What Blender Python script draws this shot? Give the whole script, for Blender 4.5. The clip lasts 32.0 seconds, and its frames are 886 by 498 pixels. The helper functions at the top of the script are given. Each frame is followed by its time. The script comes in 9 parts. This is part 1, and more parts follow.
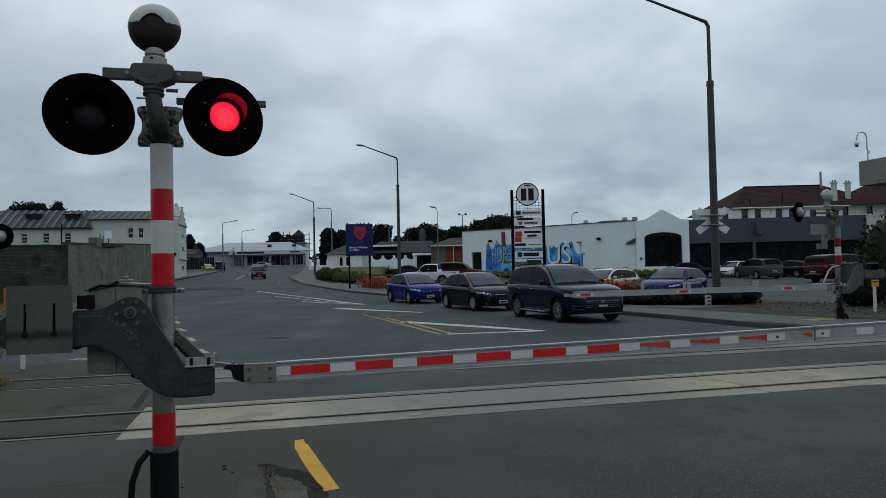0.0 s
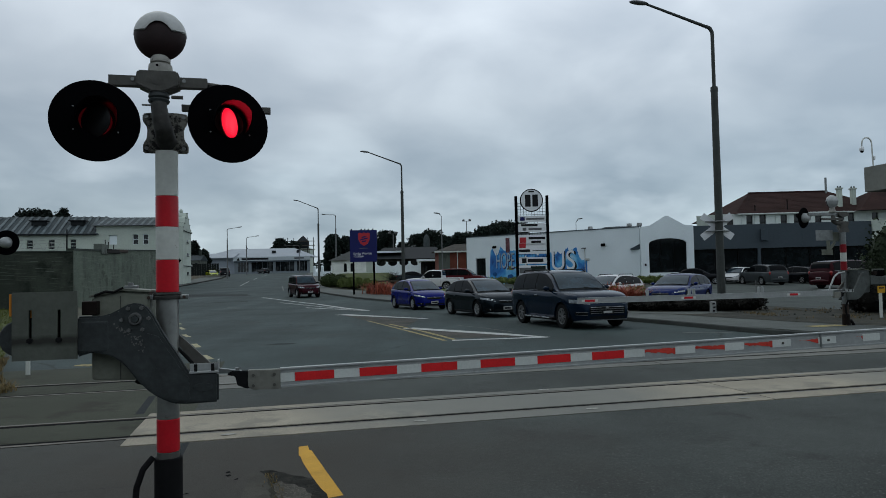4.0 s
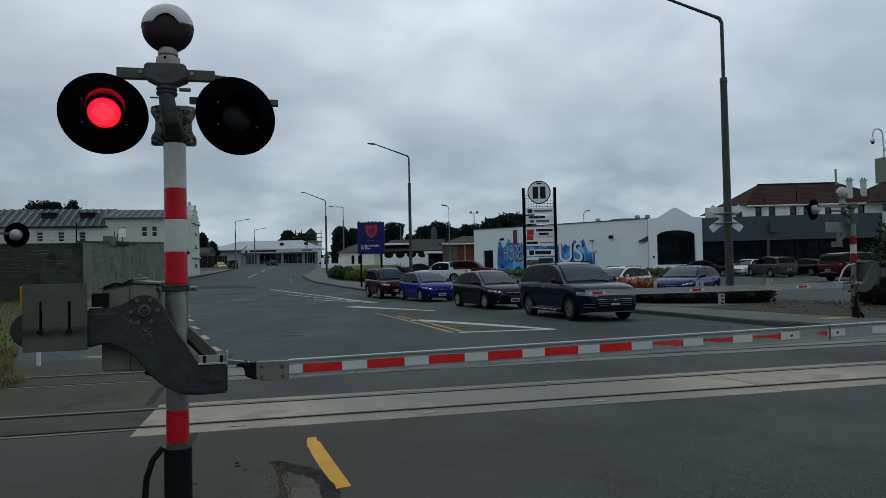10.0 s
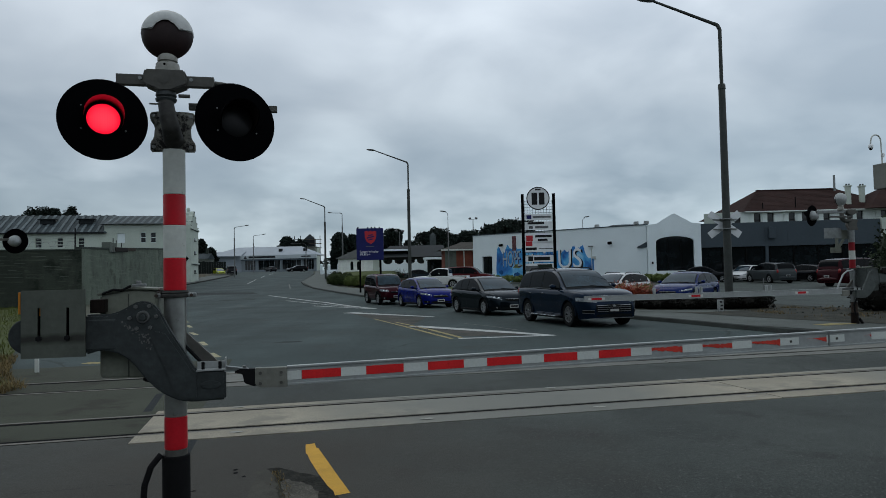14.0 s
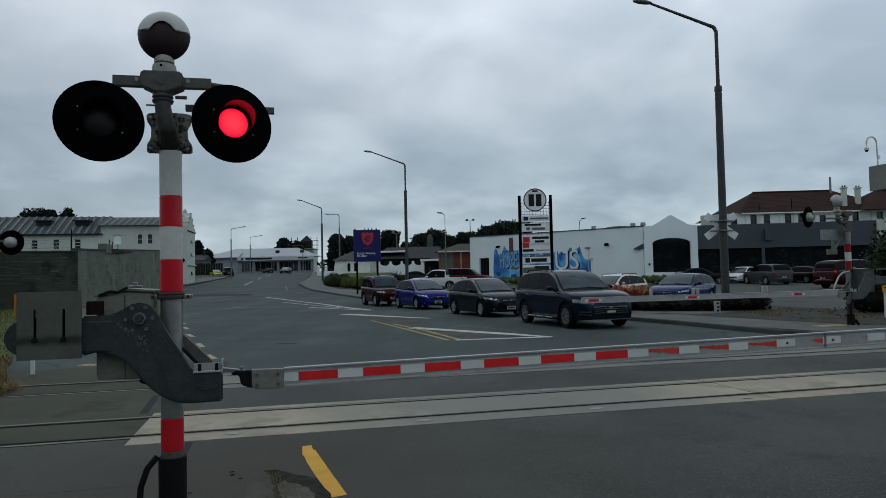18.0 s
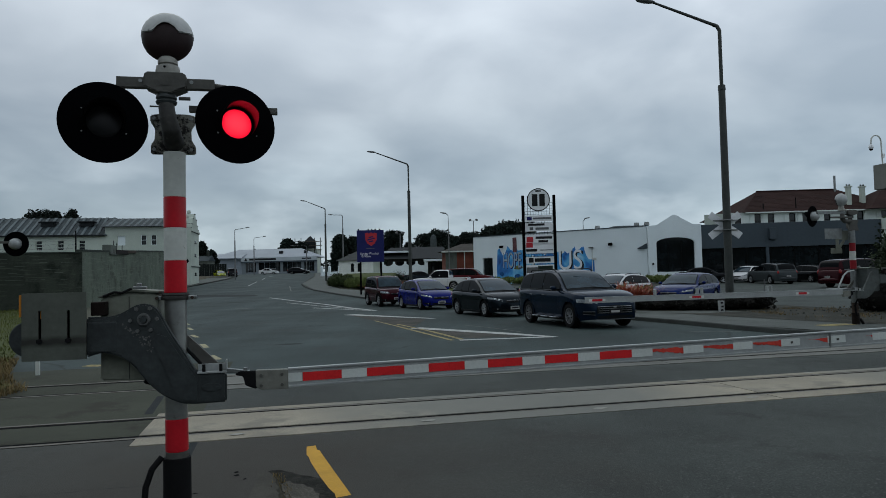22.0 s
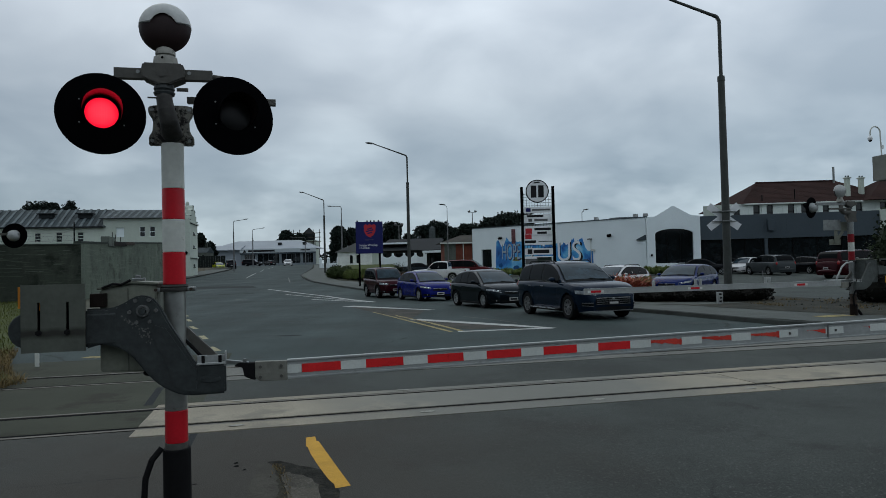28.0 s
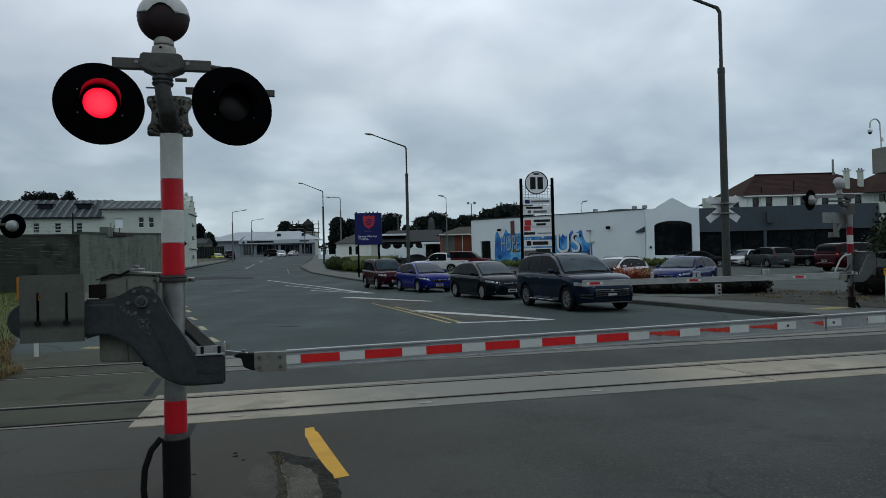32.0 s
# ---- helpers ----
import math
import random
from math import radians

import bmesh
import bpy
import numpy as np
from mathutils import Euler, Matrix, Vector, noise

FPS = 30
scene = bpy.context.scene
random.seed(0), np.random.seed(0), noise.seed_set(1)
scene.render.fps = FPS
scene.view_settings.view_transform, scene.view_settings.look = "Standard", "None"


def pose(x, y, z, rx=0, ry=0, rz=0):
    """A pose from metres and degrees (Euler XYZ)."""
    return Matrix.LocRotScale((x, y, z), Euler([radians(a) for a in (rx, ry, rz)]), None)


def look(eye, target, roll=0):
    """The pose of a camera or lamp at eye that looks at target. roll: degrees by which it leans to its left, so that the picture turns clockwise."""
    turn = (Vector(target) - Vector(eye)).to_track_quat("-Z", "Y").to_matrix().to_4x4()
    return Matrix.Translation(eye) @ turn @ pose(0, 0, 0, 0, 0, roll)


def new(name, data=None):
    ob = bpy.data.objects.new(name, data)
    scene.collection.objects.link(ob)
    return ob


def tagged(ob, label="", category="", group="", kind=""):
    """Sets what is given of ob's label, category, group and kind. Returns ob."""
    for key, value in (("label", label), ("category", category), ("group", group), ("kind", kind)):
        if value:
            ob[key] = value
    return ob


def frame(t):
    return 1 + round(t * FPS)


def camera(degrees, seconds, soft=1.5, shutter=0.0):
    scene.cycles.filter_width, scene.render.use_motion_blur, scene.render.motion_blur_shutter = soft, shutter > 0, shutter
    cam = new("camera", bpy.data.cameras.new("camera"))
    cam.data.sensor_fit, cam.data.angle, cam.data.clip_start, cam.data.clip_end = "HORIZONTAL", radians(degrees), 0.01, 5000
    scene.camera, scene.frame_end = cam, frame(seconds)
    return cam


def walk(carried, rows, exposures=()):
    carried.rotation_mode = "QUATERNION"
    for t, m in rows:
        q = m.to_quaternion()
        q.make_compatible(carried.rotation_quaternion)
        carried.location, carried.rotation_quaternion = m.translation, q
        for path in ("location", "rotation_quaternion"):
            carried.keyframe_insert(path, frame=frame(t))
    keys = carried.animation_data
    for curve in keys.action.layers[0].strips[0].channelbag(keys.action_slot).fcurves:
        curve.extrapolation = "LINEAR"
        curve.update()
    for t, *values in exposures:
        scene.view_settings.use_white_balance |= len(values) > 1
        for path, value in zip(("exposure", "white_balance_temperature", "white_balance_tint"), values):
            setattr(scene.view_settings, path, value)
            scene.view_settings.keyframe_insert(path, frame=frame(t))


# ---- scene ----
# ---- camera and walk ----
cam = camera(65.0, 32.0, soft=0.45)
EYE = (0.0, 0.0, 1.62)
TURNS = [
    (0, -0.444, 1.691, 1.202),
    (0.5, -0.314, 1.681, 1.252),
    (1, -0.308, 1.747, 1.254),
    (1.5, -0.316, 1.753, 1.240),
    (2, -0.220, 1.810, 1.254),
    (2.5, -0.382, 2.063, 1.197),
    (3, -0.398, 2.097, 1.228),
    (3.5, -0.189, 2.126, 1.280),
    (5.5, -0.033, 2.426, 1.151),
    (6, -0.062, 2.170, 1.188),
    (6.5, 0.170, 1.980, 1.243),
    (7, -0.071, 1.998, 1.190),
    (7.5, 0.063, 1.765, 1.234),
    (8, 0.140, 1.741, 1.189),
    (8.5, 0.069, 1.620, 1.220),
    (9, 0.360, 1.361, 1.231),
    (9.5, 0.294, 1.627, 1.233),
    (10, 0.510, 1.565, 1.204),
    (10.5, 0.383, 1.774, 1.201),
    (11, 0.301, 1.886, 1.130),
    (11.5, 0.231, 1.815, 1.008),
    (12, 0.161, 1.876, 0.994),
    (12.5, 0.387, 1.865, 1.056),
    (13, 0.302, 2.144, 1.099),
    (13.5, 0.374, 2.170, 1.069),
    (14, 0.430, 2.061, 1.219),
    (14.5, 0.405, 2.072, 1.311),
    (16.5, 0.728, 2.283, 1.396),
    (17, 0.451, 2.264, 1.355),
    (17.5, 0.676, 2.284, 1.372),
    (18, 0.185, 2.183, 1.221),
    (18.5, -0.120, 2.217, 1.147),
    (19, 0.123, 2.134, 1.247),
    (19.5, 0.154, 2.334, 1.115),
    (20, 0.358, 2.150, 1.293),
    (20.5, 0.349, 2.162, 1.356),
    (21, 0.486, 2.063, 1.412),
    (21.5, 0.460, 2.076, 1.401),
    (22, 0.476, 2.201, 1.372),
    (22.5, 0.448, 2.127, 1.450),
    (23, 0.437, 2.200, 1.466),
    (23.5, 0.664, 2.080, 1.466),
    (24, 0.441, 2.195, 1.419),
    (24.5, 0.444, 2.260, 1.370),
    (25, 0.371, 2.323, 1.508),
    (25.5, 0.485, 2.360, 1.550),
    (27.5, 0.416, 1.841, 1.452),
    (28, 0.382, 1.499, 1.406),
    (28.5, 0.405, 1.504, 1.446),
    (29, 0.426, 1.459, 1.345),
    (29.5, 0.452, 1.421, 1.372),
    (30, 0.359, 1.018, 1.247),
    (30.5, 0.225, 0.803, 1.139),
    (31, 0.301, 0.635, 1.221),
    (31.5, 0.467, 0.644, 1.221),
    (32, 0.298, 0.792, 1.260),
]
walk(cam, [(t, pose(*EYE, 90 + pitch, roll, yaw)) for t, yaw, pitch, roll in TURNS], exposures=[(0.0, 0.04), (3.5, 0.02), (6.0, -0.03), (14.0, 0.0), (20.0, -0.05), (25.0, -0.06), (29.0, 0.0), (32.0, 0.09)])

# ---- world and light: an overcast day ----
SUN_EL, SUN_AZ = radians(52), radians(-35)
world = bpy.data.worlds.new("overcast_sky")
scene.world = world
world.use_nodes = True
wn, wl = world.node_tree.nodes, world.node_tree.links
wn.clear()


def wnode(kind, **values):
    n = wn.new(kind)
    for key, value in values.items():
        n.inputs[key].default_value = value
    return n


def wmath(op, a, b=None):
    n = wn.new("ShaderNodeMath")
    n.operation = op
    for i, v in enumerate((a, b)):
        if v is None:
            continue
        if isinstance(v, (int, float)):
            n.inputs[i].default_value = v
        else:
            wl.new(v, n.inputs[i])
    return n.outputs[0]


w_co = wn.new("ShaderNodeTexCoord")
w_sep = wn.new("ShaderNodeSeparateXYZ")
wl.new(w_co.outputs["Generated"], w_sep.inputs[0])
w_up = wmath("ADD", wmath("MAXIMUM", w_sep.outputs[2], 0.0), 0.32)
w_flat = wn.new("ShaderNodeCombineXYZ")
wl.new(wmath("DIVIDE", w_sep.outputs[0], w_up), w_flat.inputs[0])
wl.new(wmath("DIVIDE", w_sep.outputs[1], w_up), w_flat.inputs[1])
w_big = wnode("ShaderNodeTexNoise", Scale=0.95, Detail=4.0, Roughness=0.5, Distortion=0.3)
w_small = wnode("ShaderNodeTexNoise", Scale=2.7, Detail=5.0, Roughness=0.45, Distortion=0.3)
for n in (w_big, w_small):
    wl.new(w_flat.outputs[0], n.inputs["Vector"])
w_mix = wmath("ADD", wmath("MULTIPLY", w_big.outputs["Fac"], 0.60), wmath("MULTIPLY", w_small.outputs["Fac"], 0.40))
w_ramp = wn.new("ShaderNodeValToRGB")
w_els = w_ramp.color_ramp.elements
w_els[0].position, w_els[0].color = 0.39, (0.72, 0.755, 0.79, 1)
w_els[1].position, w_els[1].color = 0.615, (1.30, 1.28, 1.25, 1)
w_els.new(0.50).color = (0.97, 0.975, 0.98, 1)
wl.new(w_mix, w_ramp.inputs[0])
# the cloud layer's brightness by height above the horizon
w_height = wn.new("ShaderNodeValToRGB")
w_els = w_height.color_ramp.elements
w_els[0].position, w_els[0].color = 0.0, (0.386, 0.480, 0.548, 1)
w_els[1].position, w_els[1].color = 1.0, (0.660, 0.745, 0.820, 1)
for p, c in ((0.07, (0.400, 0.498, 0.566, 1)), (0.14, (0.398, 0.490, 0.566, 1)), (0.24, (0.530, 0.610, 0.685, 1)), (0.38, (0.650, 0.730, 0.820, 1))):
    w_els.new(p).color = c
wl.new(w_sep.outputs[2], w_height.inputs[0])
w_cloud = wn.new("ShaderNodeVectorMath")
w_cloud.operation = "MULTIPLY"
wl.new(w_ramp.outputs[0], w_cloud.inputs[0])
# thinner cloud, and so more light, towards the east
w_side = wn.new("ShaderNodeVectorMath")
w_side.operation = "SCALE"
wl.new(w_height.outputs[0], w_side.inputs[0])
wl.new(wmath("ADD", wmath("MULTIPLY", w_sep.outputs[0], 0.20), 1.0), w_side.inputs["Scale"])
wl.new(w_side.outputs[0], w_cloud.inputs[1])
w_sky = wn.new("ShaderNodeTexSky")
w_sky.sky_type, w_sky.sun_disc = "NISHITA", False
w_sky.sun_elevation, w_sky.sun_rotation = SUN_EL, SUN_AZ
w_blue = wn.new("ShaderNodeVectorMath")
w_blue.operation = "SCALE"
w_blue.inputs["Scale"].default_value = 0.08
wl.new(w_sky.outputs[0], w_blue.inputs[0])
w_cover = wn.new("ShaderNodeMix")
w_cover.data_type = "RGBA"
w_cover.inputs["Factor"].default_value = 0.93
wl.new(w_blue.outputs[0], w_cover.inputs["A"])
wl.new(w_cloud.outputs[0], w_cover.inputs["B"])
# small bright breaks in the cloud, low over the horizon
w_low = wn.new("ShaderNodeMapping")
w_low.inputs["Scale"].default_value, w_low.inputs["Location"].default_value = (7.0, 7.0, 16.0), (2.9, 0.4, 0.3)
wl.new(w_co.outputs["Generated"], w_low.inputs["Vector"])
w_rag = wnode("ShaderNodeTexNoise", Scale=1.0, Detail=4.0, Roughness=0.5, Distortion=0.0)
wl.new(w_low.outputs["Vector"], w_rag.inputs["Vector"])
w_gap = wnode("ShaderNodeMapRange")
w_gap.inputs["From Min"].default_value, w_gap.inputs["From Max"].default_value = 0.48, 0.76
wl.new(w_rag.outputs["Fac"], w_gap.inputs["Value"])
w_belt = wn.new("ShaderNodeValToRGB")
w_els = w_belt.color_ramp.elements
w_els[0].position, w_els[0].color = 0.0, (0.25, 0.25, 0.25, 1)
w_els[1].position, w_els[1].color = 0.21, (0, 0, 0, 1)
for p, v in ((0.03, 0.9), (0.10, 1.0), (0.15, 0.45)):
    w_els.new(p).color = (v, v, v, 1)
wl.new(w_sep.outputs[2], w_belt.inputs[0])
w_glow = wn.new("ShaderNodeVectorMath")
w_glow.operation = "SCALE"
w_glow.inputs[0].default_value = (0.222, 0.232, 0.236)
wl.new(wmath("MULTIPLY", w_gap.outputs[0], w_belt.outputs[0]), w_glow.inputs["Scale"])
w_sum = wn.new("ShaderNodeVectorMath")
w_sum.operation = "ADD"
wl.new(w_cover.outputs["Result"], w_sum.inputs[0])
wl.new(w_glow.outputs[0], w_sum.inputs[1])
w_bg = wnode("ShaderNodeBackground", Strength=1.0)
wl.new(w_sum.outputs[0], w_bg.inputs["Color"])
w_out = wn.new("ShaderNodeOutputWorld")
wl.new(w_bg.outputs[0], w_out.inputs[0])

sun = new("sun", bpy.data.lights.new("sun", "SUN"))
sun.data.energy, sun.data.angle, sun.data.color = 0.5, radians(40), (0.97, 1.0, 0.99)
sun.matrix_world = look((0, 0, 60), (0 - 60 * math.sin(SUN_AZ) / math.tan(SUN_EL), 0 - 60 * math.cos(SUN_AZ) / math.tan(SUN_EL), 0))


# ---- materials ----
def material(name, color, rough=0.7, metal=0.0, vary=0.25, grain=40.0, big=1.5, bump=0.15, spot=None, spot_at=0.62, coat=0.0, emit=None, island=0.0, spec=0.22, obj_rand=0.0, fine_vary=None, speck=None):
    """A surface with variation at two scales, bump, and stains of a second colour where noise passes spot_at."""
    m = bpy.data.materials.new(name)
    m.use_nodes = True
    nt = m.node_tree
    nd, ln = nt.nodes, nt.links
    b = nd["Principled BSDF"]
    b.inputs["Roughness"].default_value, b.inputs["Metallic"].default_value = rough, metal
    b.inputs["Specular IOR Level"].default_value = spec
    b.inputs["Coat Weight"].default_value = coat
    b.inputs["Coat Roughness"].default_value = 0.06
    co = nd.new("ShaderNodeTexCoord")
    fine = nd.new("ShaderNodeTexNoise")
    fine.inputs["Scale"].default_value, fine.inputs["Detail"].default_value = grain, 5.0
    wide = nd.new("ShaderNodeTexNoise")
    wide.inputs["Scale"].default_value, wide.inputs["Detail"].default_value = big, 6.0
    wide.inputs["Roughness"].default_value = 0.6
    for n in (fine, wide):
        ln.new(co.outputs["Object"], n.inputs["Vector"])

    def scaled(src, low, high):
        r = nd.new("ShaderNodeMapRange")
        r.inputs["From Min"].default_value, r.inputs["From Max"].default_value = 0.28, 0.72
        r.inputs["To Min"].default_value, r.inputs["To Max"].default_value = low, high
        ln.new(src, r.inputs["Value"])
        return r.outputs[0]

    mul = nd.new("ShaderNodeMath")
    mul.operation = "MULTIPLY"
    fv = vary * 0.6 if fine_vary is None else fine_vary
    ln.new(scaled(fine.outputs["Fac"], 1 - fv, 1 + fv), mul.inputs[0])
    ln.new(scaled(wide.outputs["Fac"], 1 - vary, 1 + vary), mul.inputs[1])
    val = mul.outputs[0]
    if island or obj_rand:
        if island:
            rnd = nd.new("ShaderNodeNewGeometry").outputs["Random Per Island"]
        else:
            rnd = nd.new("ShaderNodeObjectInfo").outputs["Random"]
        r = nd.new("ShaderNodeMapRange")
        k = island or obj_rand
        r.inputs["To Min"].default_value, r.inputs["To Max"].default_value = 1 - k, 1 + k
        ln.new(rnd, r.inputs["Value"])
        mul2 = nd.new("ShaderNodeMath")
        mul2.operation = "MULTIPLY"
        ln.new(val, mul2.inputs[0])
        ln.new(r.outputs[0], mul2.inputs[1])
        val = mul2.outputs[0]
    tint = nd.new("ShaderNodeVectorMath")
    tint.operation = "SCALE"
    tint.inputs[0].default_value = color
    ln.new(val, tint.inputs["Scale"])
    col = tint.outputs[0]
    if spot:
        st = nd.new("ShaderNodeTexNoise")
        st.inputs["Scale"].default_value, st.inputs["Detail"].default_value = big * 2.3, 8.0
        st.inputs["Roughness"].default_value = 0.7
        ln.new(co.outputs["Object"], st.inputs["Vector"])
        r = nd.new("ShaderNodeMapRange")
        r.inputs["From Min"].default_value, r.inputs["From Max"].default_value = spot_at, spot_at + 0.10
        ln.new(st.outputs["Fac"], r.inputs["Value"])
        mx = nd.new("ShaderNodeMix")
        mx.data_type = "RGBA"
        ln.new(r.outputs[0], mx.inputs["Factor"])
        ln.new(col, mx.inputs["A"])
        mx.inputs["B"].default_value = (*spot, 1)
        col = mx.outputs["Result"]
    if speck:
        st = nd.new("ShaderNodeTexVoronoi")
        st.inputs["Scale"].default_value = speck[1]
        ln.new(co.outputs["Object"], st.inputs["Vector"])
        r = nd.new("ShaderNodeMapRange")
        r.inputs["From Min"].default_value, r.inputs["From Max"].default_value = speck[2], 1.0
        split = nd.new("ShaderNodeSeparateColor")
        ln.new(st.outputs["Color"], split.inputs[0])
        ln.new(split.outputs[0], r.inputs["Value"])
        mx = nd.new("ShaderNodeMix")
        mx.data_type = "RGBA"
        ln.new(r.outputs[0], mx.inputs["Factor"])
        ln.new(col, mx.inputs["A"])
        mx.inputs["B"].default_value = (*speck[0], 1)
        col = mx.outputs["Result"]
    ln.new(col, b.inputs["Base Color"])
    if bump:
        bp = nd.new("ShaderNodeBump")
        bp.inputs["Strength"].default_value, bp.inputs["Distance"].default_value = bump, 0.01
        ln.new(fine.outputs["Fac"], bp.inputs["Height"])
        ln.new(bp.outputs[0], b.inputs["Normal"])
    if emit:
        b.inputs["Emission Color"].default_value = (*emit[0], 1)
        b.inputs["Emission Strength"].default_value = emit[1]
    return m


ASPHALT = material("asphalt", (0.0378, 0.0522, 0.0505), 0.80, vary=0.38, grain=60, big=0.22, bump=0.5, fine_vary=0.3, spot=(0.034, 0.041, 0.039), spot_at=0.55, spec=0.12)
ASPHALT_NEAR = material("crossing_asphalt", (0.0465, 0.0525, 0.0475), 0.80, fine_vary=0.45, speck=((0.092, 0.095, 0.088), 75.0, 0.925), vary=0.40, grain=90, big=0.35, bump=0.5, spot=(0.036, 0.0385, 0.0355), spot_at=0.53, spec=0.12)


def soiled(m, at, inner, outer, color):
    """Trodden dirt round one place, fading outwards, uneven by noise."""
    nd, ln = m.node_tree.nodes, m.node_tree.links
    b = nd["Principled BSDF"]
    clean = b.inputs["Base Color"].links[0].from_socket
    co = nd.new("ShaderNodeTexCoord")
    far = nd.new("ShaderNodeVectorMath")
    far.operation = "DISTANCE"
    far.inputs[1].default_value = at
    ln.new(co.outputs["Object"], far.inputs[0])
    n = nd.new("ShaderNodeTexNoise")
    n.inputs["Scale"].default_value, n.inputs["Detail"].default_value = 1.1, 6.0
    ln.new(co.outputs["Object"], n.inputs["Vector"])
    add = nd.new("ShaderNodeMath")
    add.operation = "MULTIPLY_ADD"
    ln.new(n.outputs["Fac"], add.inputs[0])
    add.inputs[1].default_value = 2.6
    ln.new(far.outputs["Value"], add.inputs[2])
    r = nd.new("ShaderNodeMapRange")
    r.inputs["From Min"].default_value, r.inputs["From Max"].default_value = inner + 1.3, outer + 1.3
    r.inputs["To Min"].default_value, r.inputs["To Max"].default_value = 0.75, 0.0
    ln.new(add.outputs[0], r.inputs["Value"])
    mx = nd.new("ShaderNodeMix")
    mx.data_type = "RGBA"
    ln.new(r.outputs[0], mx.inputs["Factor"])
    ln.new(clean, mx.inputs["A"])
    mx.inputs["B"].default_value = (*color, 1)
    ln.new(mx.outputs["Result"], b.inputs["Base Color"])


def trafficked(m, turn, stretch, amount, cracks):
    """Wheel-polished streaks along the way of travel, and thin branching cracks."""
    nd, ln = m.node_tree.nodes, m.node_tree.links
    b = nd["Principled BSDF"]
    col = b.inputs["Base Color"].links[0].from_socket
    co = nd.new("ShaderNodeTexCoord")
    mp = nd.new("ShaderNodeMapping")
    mp.inputs["Rotation"].default_value = (0, 0, radians(turn))
    mp.inputs["Scale"].default_value = stretch
    ln.new(co.outputs["Object"], mp.inputs["Vector"])
    n = nd.new("ShaderNodeTexNoise")
    n.inputs["Scale"].default_value, n.inputs["Detail"].default_value, n.inputs["Roughness"].default_value = 1.0, 5.0, 0.55
    ln.new(mp.outputs["Vector"], n.inputs["Vector"])
    r = nd.new("ShaderNodeMapRange")
    r.inputs["From Min"].default_value, r.inputs["From Max"].default_value = 0.30, 0.70
    r.inputs["To Min"].default_value, r.inputs["To Max"].default_value = 1 - amount, 1 + amount
    ln.new(n.outputs["Fac"], r.inputs["Value"])
    sc = nd.new("ShaderNodeVectorMath")
    sc.operation = "SCALE"
    ln.new(col, sc.inputs[0])
    ln.new(r.outputs[0], sc.inputs["Scale"])
    # cracks: the edges of warped cells, broken up by noise
    warp = nd.new("ShaderNodeTexNoise")
    warp.inputs["Scale"].default_value, warp.inputs["Detail"].default_value = 1.3, 5.0
    ln.new(co.outputs["Object"], warp.inputs["Vector"])
    add = nd.new("ShaderNodeVectorMath")
    add.operation = "MULTIPLY_ADD"
    ln.new(warp.outputs["Color"], add.inputs[0])
    add.inputs[1].default_value = (0.9, 0.9, 0.0)
    ln.new(co.outputs["Object"], add.inputs[2])
    cell = nd.new("ShaderNodeTexVoronoi")
    cell.feature = "DISTANCE_TO_EDGE"
    cell.inputs["Scale"].default_value = cracks
    ln.new(add.outputs[0], cell.inputs["Vector"])
    thin = nd.new("ShaderNodeMapRange")
    thin.inputs["From Min"].default_value, thin.inputs["From Max"].default_value = 0.004, 0.012
    thin.inputs["To Min"].default_value, thin.inputs["To Max"].default_value = 0.55, 0.0
    ln.new(cell.outputs["Distance"], thin.inputs["Value"])
    gate = nd.new("ShaderNodeMapRange")
    gate.inputs["From Min"].default_value, gate.inputs["From Max"].default_value = 0.52, 0.60
    big = nd.new("ShaderNodeTexNoise")
    big.inputs["Scale"].default_value = 0.23
    ln.new(co.outputs["Object"], big.inputs["Vector"])
    ln.new(big.outputs["Fac"], gate.inputs["Value"])
    both = nd.new("ShaderNodeMath")
    both.operation = "MULTIPLY"
    ln.new(thin.outputs[0], both.inputs[0])
    ln.new(gate.outputs[0], both.inputs[1])
    mx = nd.new("ShaderNodeMix")
    mx.data_type = "RGBA"
    ln.new(both.outputs[0], mx.inputs["Factor"])
    ln.new(sc.outputs[0], mx.inputs["A"])
    mx.inputs["B"].default_value = (0.012, 0.013, 0.012, 1)
    ln.new(mx.outputs["Result"], b.inputs["Base Color"])


trafficked(ASPHALT, -14, (0.75, 0.055, 1), 0.22, 0.28)
trafficked(ASPHALT_NEAR, -13, (0.55, 0.12, 1), 0.13, 0.33)
soiled(ASPHALT_NEAR, (-1.9, 5.9, 0.0), 0.8, 3.8, (0.047, 0.0415, 0.034))
ASPHALT_OLD = material("asphalt_worn", (0.053, 0.062, 0.057), 0.85, vary=0.3, grain=70, big=0.5, bump=0.5, spot=(0.040, 0.043, 0.040), spot_at=0.57, spec=0.12)
ASPHALT_PATCH = material("asphalt_patch", (0.015, 0.019, 0.020), 0.8, vary=0.2, grain=80, big=1.0, bump=0.4, spec=0.1)
PAVING = material("footpath_asphalt", (0.080, 0.089, 0.081), 0.88, vary=0.2, grain=60, big=0.8, bump=0.4, spot=(0.055, 0.054, 0.049), spot_at=0.58)
CONC_PANEL = material("crossing_concrete", fine_vary=0.25, color=(0.256, 0.230, 0.177), rough=0.82, vary=0.26, grain=50, big=0.5, bump=0.3, spot=(0.190, 0.174, 0.138), spot_at=0.53, obj_rand=0.06)
